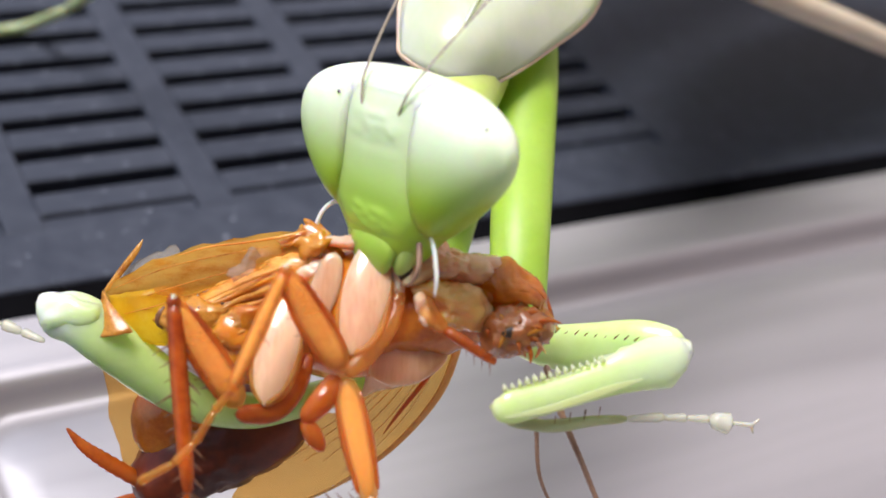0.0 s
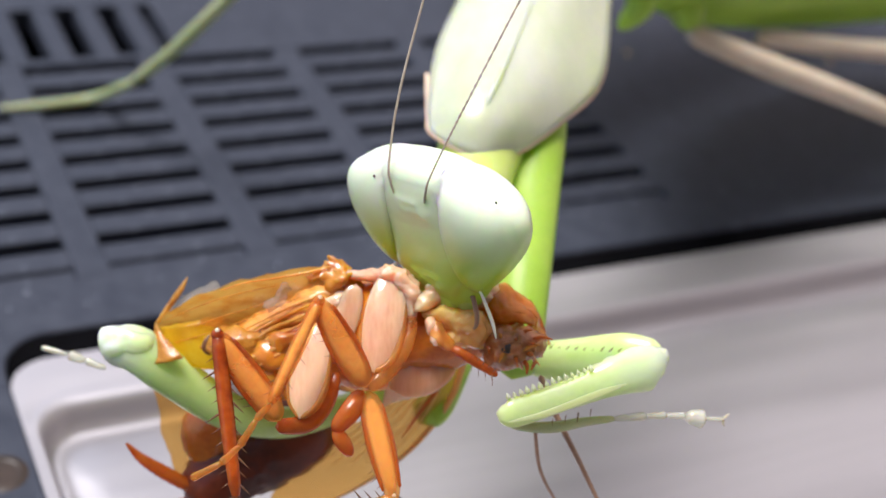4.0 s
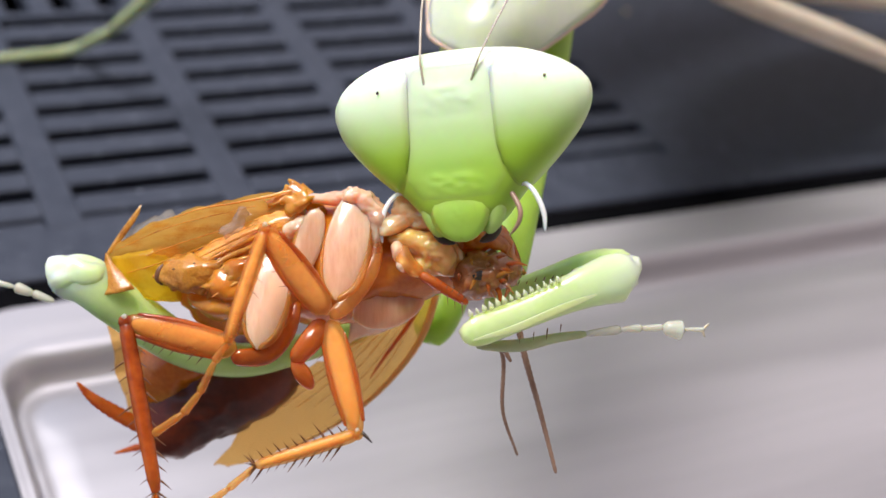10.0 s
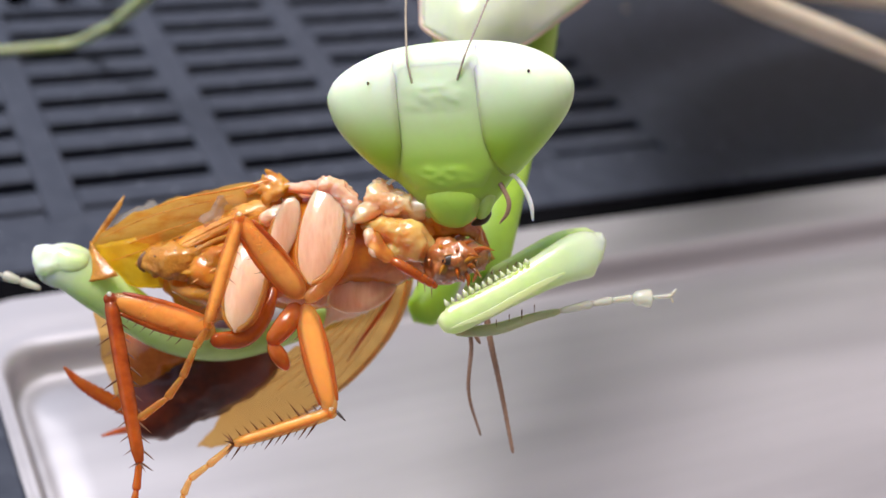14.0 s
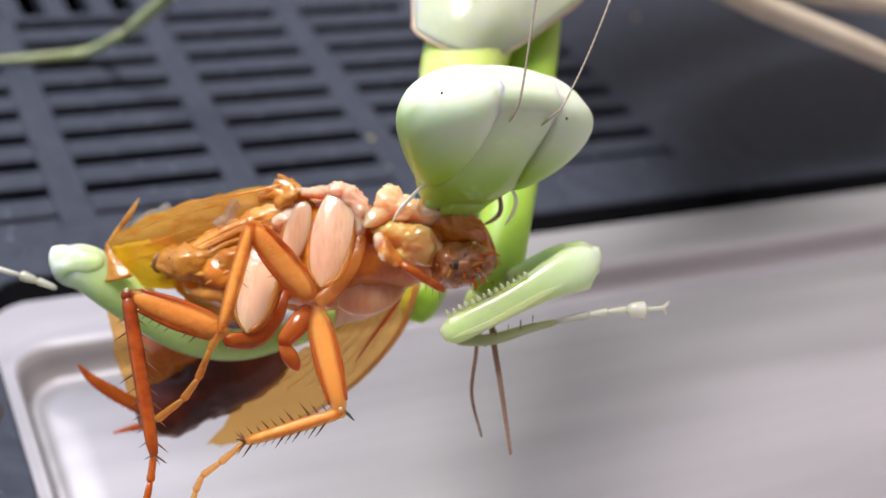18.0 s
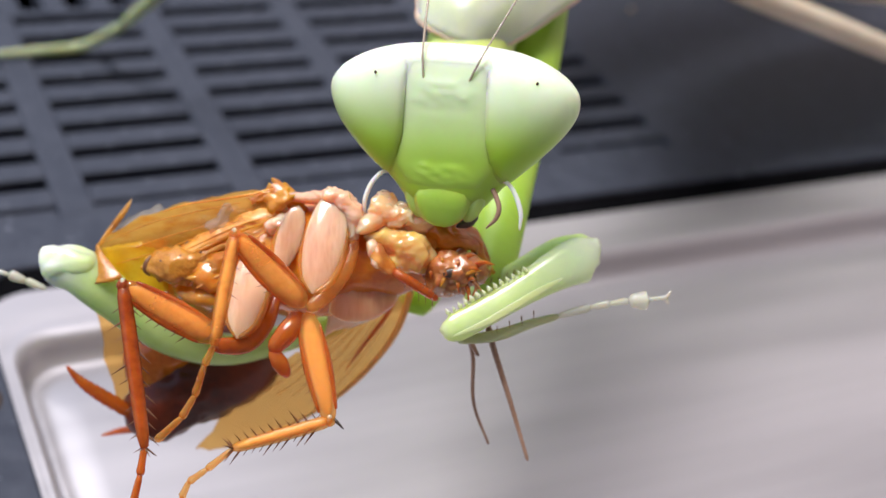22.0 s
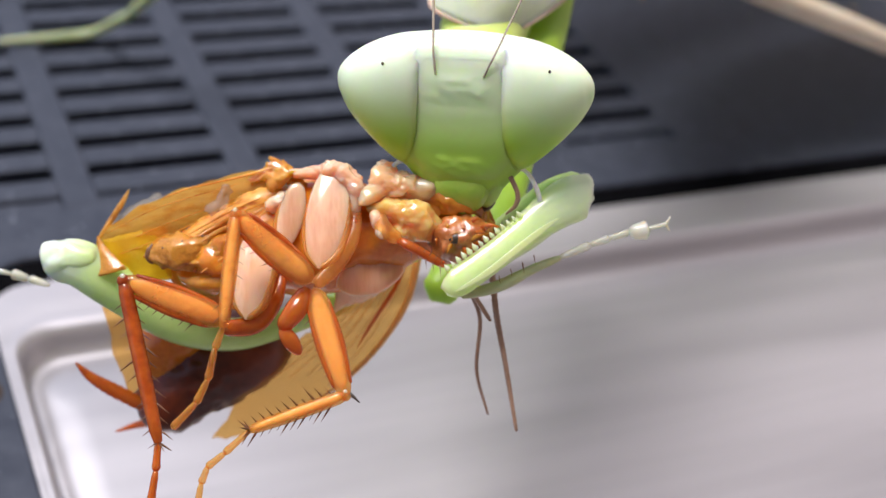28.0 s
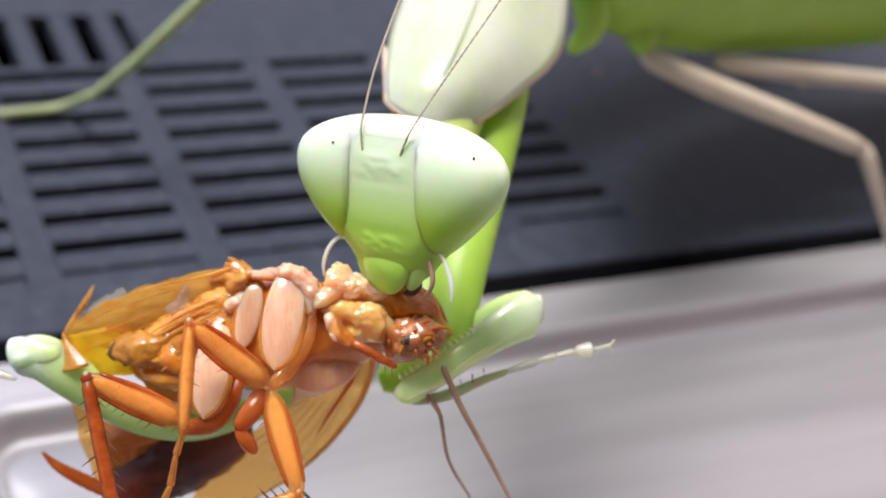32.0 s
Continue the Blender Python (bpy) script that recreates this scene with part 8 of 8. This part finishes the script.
    walk(hind_leg[1], [
    (0, pose(0.00104, 0.00067, 0.00000, 0.00, -0.00, -2.70)),
    (0.5, pose(0.00103, 0.00066, 0.00000, 0.00, -0.00, -2.68)),
    (1, pose(0.00102, 0.00066, 0.00000, 0.00, -0.00, -2.66)),
    (1.5, pose(0.00101, 0.00066, 0.00000, 0.00, -0.00, -2.63)),
    (2, pose(0.00100, 0.00065, 0.00000, 0.00, -0.00, -2.61)),
    (2.5, pose(0.00099, 0.00065, 0.00000, 0.00, -0.00, -2.59)),
    (3, pose(0.00098, 0.00065, 0.00000, 0.00, -0.00, -2.57)),
    (3.5, pose(0.00097, 0.00064, 0.00000, 0.00, -0.00, -2.54)),
    (4, pose(0.00096, 0.00064, 0.00000, 0.00, -0.00, -2.52)),
    (4.2, pose(0.00096, 0.00064, 0.00000, 0.00, -0.00, -2.51)),
    (4.5, pose(0.00095, 0.00063, 0.00000, 0.00, -0.00, -2.50)),
    (6.5, pose(0.00019, 0.00019, 0.00000, 0.00, -0.00, -0.60)),
    (7, pose(0.00003, 0.00003, 0.00000, 0.00, -0.00, -0.10)),
    (7.5, pose(-0.00018, -0.00024, 0.00000, 0.00, -0.00, 0.70)),
    (8, pose(-0.00018, -0.00024, 0.00000, 0.00, -0.00, 0.70)),
    (8.5, pose(-0.00026, -0.00038, 0.00000, 0.00, -0.00, 1.10)),
    (9, pose(-0.00035, -0.00057, 0.00000, 0.00, -0.00, 1.60)),
    (9.5, pose(-0.00034, -0.00055, 0.00000, 0.00, -0.00, 1.55)),
    (10, pose(-0.00033, -0.00053, 0.00000, 0.00, -0.00, 1.50)),
    (10.5, pose(-0.00034, -0.00055, 0.00000, 0.00, -0.00, 1.55)),
    (11, pose(-0.00035, -0.00057, 0.00000, 0.00, -0.00, 1.60)),
    (11.5, pose(-0.00034, -0.00054, 0.00000, 0.00, -0.00, 1.53)),
    (12, pose(-0.00033, -0.00052, 0.00000, 0.00, -0.00, 1.45)),
    (12.5, pose(-0.00031, -0.00049, 0.00000, 0.00, -0.00, 1.38)),
    (13, pose(-0.00030, -0.00046, 0.00000, 0.00, -0.00, 1.30)),
    (13.5, pose(-0.00028, -0.00042, 0.00000, 0.00, -0.00, 1.20)),
    (14, pose(-0.00026, -0.00038, 0.00000, 0.00, -0.00, 1.10)),
    (14.5, pose(-0.00025, -0.00035, 0.00000, 0.00, -0.00, 1.00)),
    (16.5, pose(-0.00028, -0.00042, 0.00000, 0.00, -0.00, 1.20)),
    (17, pose(-0.00026, -0.00038, 0.00000, 0.00, -0.00, 1.08)),
    (17.5, pose(-0.00024, -0.00033, 0.00000, 0.00, -0.00, 0.96)),
    (18, pose(-0.00021, -0.00029, 0.00000, 0.00, -0.00, 0.84)),
    (18.5, pose(-0.00019, -0.00025, 0.00000, 0.00, -0.00, 0.72)),
    (19, pose(-0.00016, -0.00020, 0.00000, 0.00, -0.00, 0.60)),
    (19.5, pose(-0.00013, -0.00017, 0.00000, 0.00, -0.00, 0.50)),
    (20, pose(-0.00011, -0.00013, 0.00000, 0.00, -0.00, 0.40)),
    (20.5, pose(-0.00009, -0.00011, 0.00000, 0.00, -0.00, 0.32)),
    (21, pose(-0.00006, -0.00008, 0.00000, 0.00, -0.00, 0.23)),
    (21.5, pose(-0.00004, -0.00005, 0.00000, 0.00, -0.00, 0.15)),
    (22, pose(-0.00002, -0.00002, 0.00000, 0.00, -0.00, 0.07)),
    (22.5, pose(0.00000, 0.00001, 0.00000, 0.00, -0.00, -0.02)),
    (23, pose(0.00003, 0.00003, 0.00000, 0.00, -0.00, -0.10)),
    (23.5, pose(0.00001, 0.00001, 0.00000, 0.00, -0.00, -0.04)),
    (24, pose(-0.00001, -0.00001, 0.00000, 0.00, -0.00, 0.02)),
    (24.5, pose(-0.00002, -0.00003, 0.00000, 0.00, -0.00, 0.08)),
    (25, pose(-0.00004, -0.00005, 0.00000, 0.00, -0.00, 0.14)),
    (25.5, pose(-0.00006, -0.00007, 0.00000, 0.00, -0.00, 0.20)),
    (27.5, pose(-0.00012, -0.00015, 0.00000, 0.00, -0.00, 0.44)),
    (28, pose(-0.00013, -0.00017, 0.00000, 0.00, -0.00, 0.50)),
    (28.5, pose(-0.00010, -0.00013, 0.00000, 0.00, -0.00, 0.38)),
    (29, pose(-0.00007, -0.00008, 0.00000, 0.00, -0.00, 0.25)),
    (29.5, pose(-0.00004, -0.00004, 0.00000, 0.00, -0.00, 0.12)),
    (30, pose(0.00000, 0.00000, 0.00000, 0.00, -0.00, -0.00)),
    (30.5, pose(-0.00001, -0.00002, 0.00000, 0.00, -0.00, 0.05)),
    (31, pose(-0.00003, -0.00003, 0.00000, 0.00, -0.00, 0.10)),
    (31.5, pose(-0.00004, -0.00005, 0.00000, 0.00, -0.00, 0.15)),
    (32, pose(-0.00006, -0.00007, 0.00000, 0.00, -0.00, 0.20))])
    walk(feelers[0], [
    (0, pose(-0.00016, -0.00023, 0.00000, 0.00, -0.00, 7.00)),
    (0.5, pose(-0.00015, -0.00021, 0.00000, 0.00, -0.00, 6.62)),
    (1, pose(-0.00014, -0.00020, 0.00000, 0.00, -0.00, 6.25)),
    (1.5, pose(-0.00013, -0.00019, 0.00000, 0.00, -0.00, 5.88)),
    (2, pose(-0.00013, -0.00018, 0.00000, 0.00, -0.00, 5.50)),
    (2.5, pose(-0.00014, -0.00021, 0.00000, 0.00, -0.00, 6.38)),
    (3, pose(-0.00016, -0.00024, 0.00000, 0.00, -0.00, 7.25)),
    (3.5, pose(-0.00018, -0.00027, 0.00000, 0.00, -0.00, 8.12)),
    (4, pose(-0.00020, -0.00030, 0.00000, 0.00, -0.00, 9.00)),
    (4.2, pose(-0.00020, -0.00031, 0.00000, 0.00, -0.00, 9.45)),
    (4.5, pose(-0.00022, -0.00033, 0.00000, 0.00, -0.00, 10.13)),
    (6.5, pose(-0.00029, -0.00050, 0.00000, 0.00, -0.00, 14.67)),
    (7, pose(-0.00031, -0.00054, 0.00000, 0.00, -0.00, 15.80)),
    (7.5, pose(-0.00026, -0.00042, 0.00000, 0.00, -0.00, 12.48)),
    (8, pose(-0.00020, -0.00030, 0.00000, 0.00, -0.00, 9.15)),
    (8.5, pose(-0.00013, -0.00019, 0.00000, 0.00, -0.00, 5.82)),
    (9, pose(-0.00006, -0.00008, 0.00000, 0.00, -0.00, 2.50)),
    (9.5, pose(-0.00001, -0.00001, 0.00000, 0.00, -0.00, 0.25)),
    (10, pose(0.00005, 0.00006, 0.00000, 0.00, -0.00, -2.00)),
    (10.5, pose(0.00011, 0.00013, 0.00000, 0.00, -0.00, -4.25)),
    (11, pose(0.00017, 0.00019, 0.00000, 0.00, -0.00, -6.50)),
    (11.5, pose(0.00016, 0.00018, 0.00000, 0.00, -0.00, -6.12)),
    (12, pose(0.00015, 0.00017, 0.00000, 0.00, -0.00, -5.75)),
    (12.5, pose(0.00014, 0.00016, 0.00000, 0.00, -0.00, -5.38)),
    (13, pose(0.00013, 0.00015, 0.00000, 0.00, -0.00, -5.00)),
    (13.5, pose(0.00014, 0.00016, 0.00000, 0.00, -0.00, -5.50)),
    (14, pose(0.00016, 0.00018, 0.00000, 0.00, -0.00, -6.00)),
    (14.5, pose(0.00017, 0.00019, 0.00000, 0.00, -0.00, -6.50)),
    (16.5, pose(0.00023, 0.00025, 0.00000, 0.00, -0.00, -8.50)),
    (17, pose(0.00024, 0.00026, 0.00000, 0.00, -0.00, -9.00)),
    (17.5, pose(0.00023, 0.00025, 0.00000, 0.00, -0.00, -8.62)),
    (18, pose(0.00022, 0.00024, 0.00000, 0.00, -0.00, -8.25)),
    (18.5, pose(0.00021, 0.00023, 0.00000, 0.00, -0.00, -7.88)),
    (19, pose(0.00020, 0.00022, 0.00000, 0.00, -0.00, -7.50)),
    (19.5, pose(0.00016, 0.00018, 0.00000, 0.00, -0.00, -6.05)),
    (20, pose(0.00012, 0.00014, 0.00000, 0.00, -0.00, -4.60)),
    (20.5, pose(0.00008, 0.00010, 0.00000, 0.00, -0.00, -3.15)),
    (21, pose(0.00004, 0.00005, 0.00000, 0.00, -0.00, -1.70)),
    (21.5, pose(0.00001, 0.00001, 0.00000, 0.00, -0.00, -0.25)),
    (22, pose(-0.00003, -0.00004, 0.00000, 0.00, -0.00, 1.20)),
    (22.5, pose(-0.00017, -0.00025, 0.00000, 0.00, -0.00, 7.60)),
    (23, pose(-0.00028, -0.00047, 0.00000, 0.00, -0.00, 14.00)),
    (23.5, pose(-0.00021, -0.00033, 0.00000, 0.00, -0.00, 10.00)),
    (24, pose(-0.00014, -0.00019, 0.00000, 0.00, -0.00, 6.00)),
    (24.5, pose(-0.00006, -0.00009, 0.00000, 0.00, -0.00, 2.75)),
    (25, pose(0.00001, 0.00002, 0.00000, 0.00, -0.00, -0.50)),
    (25.5, pose(0.00005, 0.00006, 0.00000, 0.00, -0.00, -2.08)),
    (27.5, pose(0.00022, 0.00025, 0.00000, 0.00, -0.00, -8.42)),
    (28, pose(0.00027, 0.00029, 0.00000, 0.00, -0.00, -10.00)),
    (28.5, pose(0.00020, 0.00022, 0.00000, 0.00, -0.00, -7.50)),
    (29, pose(0.00013, 0.00015, 0.00000, 0.00, -0.00, -5.00)),
    (29.5, pose(0.00006, 0.00008, 0.00000, 0.00, -0.00, -2.50)),
    (30, pose(0.00000, 0.00000, 0.00000, 0.00, -0.00, -0.00)),
    (30.5, pose(-0.00005, -0.00006, 0.00000, 0.00, -0.00, 2.00)),
    (31, pose(-0.00009, -0.00013, 0.00000, 0.00, -0.00, 4.00)),
    (31.5, pose(-0.00014, -0.00019, 0.00000, 0.00, -0.00, 6.00)),
    (32, pose(-0.00018, -0.00026, 0.00000, 0.00, -0.00, 8.00))])
    walk(feelers[1], [
    (0, pose(-0.00020, -0.00012, 0.00000, 0.00, -0.00, 5.60)),
    (0.5, pose(-0.00019, -0.00011, 0.00000, 0.00, -0.00, 5.30)),
    (1, pose(-0.00018, -0.00010, 0.00000, 0.00, -0.00, 5.00)),
    (1.5, pose(-0.00017, -0.00010, 0.00000, 0.00, -0.00, 4.70)),
    (2, pose(-0.00016, -0.00009, 0.00000, 0.00, -0.00, 4.40)),
    (2.5, pose(-0.00018, -0.00011, 0.00000, 0.00, -0.00, 5.10)),
    (3, pose(-0.00021, -0.00012, 0.00000, 0.00, -0.00, 5.80)),
    (3.5, pose(-0.00023, -0.00014, 0.00000, 0.00, -0.00, 6.50)),
    (4, pose(-0.00026, -0.00015, 0.00000, 0.00, -0.00, 7.20)),
    (4.2, pose(-0.00027, -0.00016, 0.00000, 0.00, -0.00, 7.56)),
    (4.5, pose(-0.00029, -0.00017, 0.00000, 0.00, -0.00, 8.11)),
    (6.5, pose(-0.00041, -0.00027, 0.00000, 0.00, -0.00, 11.73)),
    (7, pose(-0.00044, -0.00029, 0.00000, 0.00, -0.00, 12.64)),
    (7.5, pose(-0.00035, -0.00022, 0.00000, 0.00, -0.00, 9.98)),
    (8, pose(-0.00026, -0.00016, 0.00000, 0.00, -0.00, 7.32)),
    (8.5, pose(-0.00017, -0.00010, 0.00000, 0.00, -0.00, 4.66)),
    (9, pose(-0.00007, -0.00004, 0.00000, 0.00, -0.00, 2.00)),
    (9.5, pose(-0.00001, -0.00000, 0.00000, 0.00, -0.00, 0.20)),
    (10, pose(0.00006, 0.00003, 0.00000, 0.00, -0.00, -1.60)),
    (10.5, pose(0.00013, 0.00006, 0.00000, 0.00, -0.00, -3.40)),
    (11, pose(0.00020, 0.00009, 0.00000, 0.00, -0.00, -5.20)),
    (11.5, pose(0.00019, 0.00009, 0.00000, 0.00, -0.00, -4.90)),
    (12, pose(0.00017, 0.00008, 0.00000, 0.00, -0.00, -4.60)),
    (12.5, pose(0.00016, 0.00008, 0.00000, 0.00, -0.00, -4.30)),
    (13, pose(0.00015, 0.00007, 0.00000, 0.00, -0.00, -4.00)),
    (13.5, pose(0.00017, 0.00008, 0.00000, 0.00, -0.00, -4.40)),
    (14, pose(0.00018, 0.00008, 0.00000, 0.00, -0.00, -4.80)),
    (14.5, pose(0.00020, 0.00009, 0.00000, 0.00, -0.00, -5.20)),
    (16.5, pose(0.00026, 0.00011, 0.00000, 0.00, -0.00, -6.80)),
    (17, pose(0.00027, 0.00012, 0.00000, 0.00, -0.00, -7.20)),
    (17.5, pose(0.00026, 0.00012, 0.00000, 0.00, -0.00, -6.90)),
    (18, pose(0.00025, 0.00011, 0.00000, 0.00, -0.00, -6.60)),
    (18.5, pose(0.00024, 0.00011, 0.00000, 0.00, -0.00, -6.30)),
    (19, pose(0.00023, 0.00010, 0.00000, 0.00, -0.00, -6.00)),
    (19.5, pose(0.00018, 0.00008, 0.00000, 0.00, -0.00, -4.84)),
    (20, pose(0.00014, 0.00007, 0.00000, 0.00, -0.00, -3.68)),
    (20.5, pose(0.00009, 0.00005, 0.00000, 0.00, -0.00, -2.52)),
    (21, pose(0.00005, 0.00003, 0.00000, 0.00, -0.00, -1.36)),
    (21.5, pose(0.00001, 0.00000, 0.00000, 0.00, -0.00, -0.20)),
    (22, pose(-0.00004, -0.00002, 0.00000, 0.00, -0.00, 0.96)),
    (22.5, pose(-0.00022, -0.00013, 0.00000, 0.00, -0.00, 6.08)),
    (23, pose(-0.00039, -0.00025, 0.00000, 0.00, -0.00, 11.20)),
    (23.5, pose(-0.00028, -0.00017, 0.00000, 0.00, -0.00, 8.00)),
    (24, pose(-0.00017, -0.00010, 0.00000, 0.00, -0.00, 4.80)),
    (24.5, pose(-0.00008, -0.00004, 0.00000, 0.00, -0.00, 2.20)),
    (25, pose(0.00001, 0.00001, 0.00000, 0.00, -0.00, -0.40)),
    (25.5, pose(0.00006, 0.00003, 0.00000, 0.00, -0.00, -1.67)),
    (27.5, pose(0.00026, 0.00011, 0.00000, 0.00, -0.00, -6.73)),
    (28, pose(0.00031, 0.00013, 0.00000, 0.00, -0.00, -8.00)),
    (28.5, pose(0.00023, 0.00010, 0.00000, 0.00, -0.00, -6.00)),
    (29, pose(0.00015, 0.00007, 0.00000, 0.00, -0.00, -4.00)),
    (29.5, pose(0.00007, 0.00004, 0.00000, 0.00, -0.00, -2.00)),
    (30, pose(0.00000, 0.00000, 0.00000, 0.00, -0.00, -0.00)),
    (30.5, pose(-0.00006, -0.00003, 0.00000, 0.00, -0.00, 1.60)),
    (31, pose(-0.00012, -0.00006, 0.00000, 0.00, -0.00, 3.20)),
    (31.5, pose(-0.00017, -0.00010, 0.00000, 0.00, -0.00, 4.80)),
    (32, pose(-0.00023, -0.00013, 0.00000, 0.00, -0.00, 6.40))])


motions()
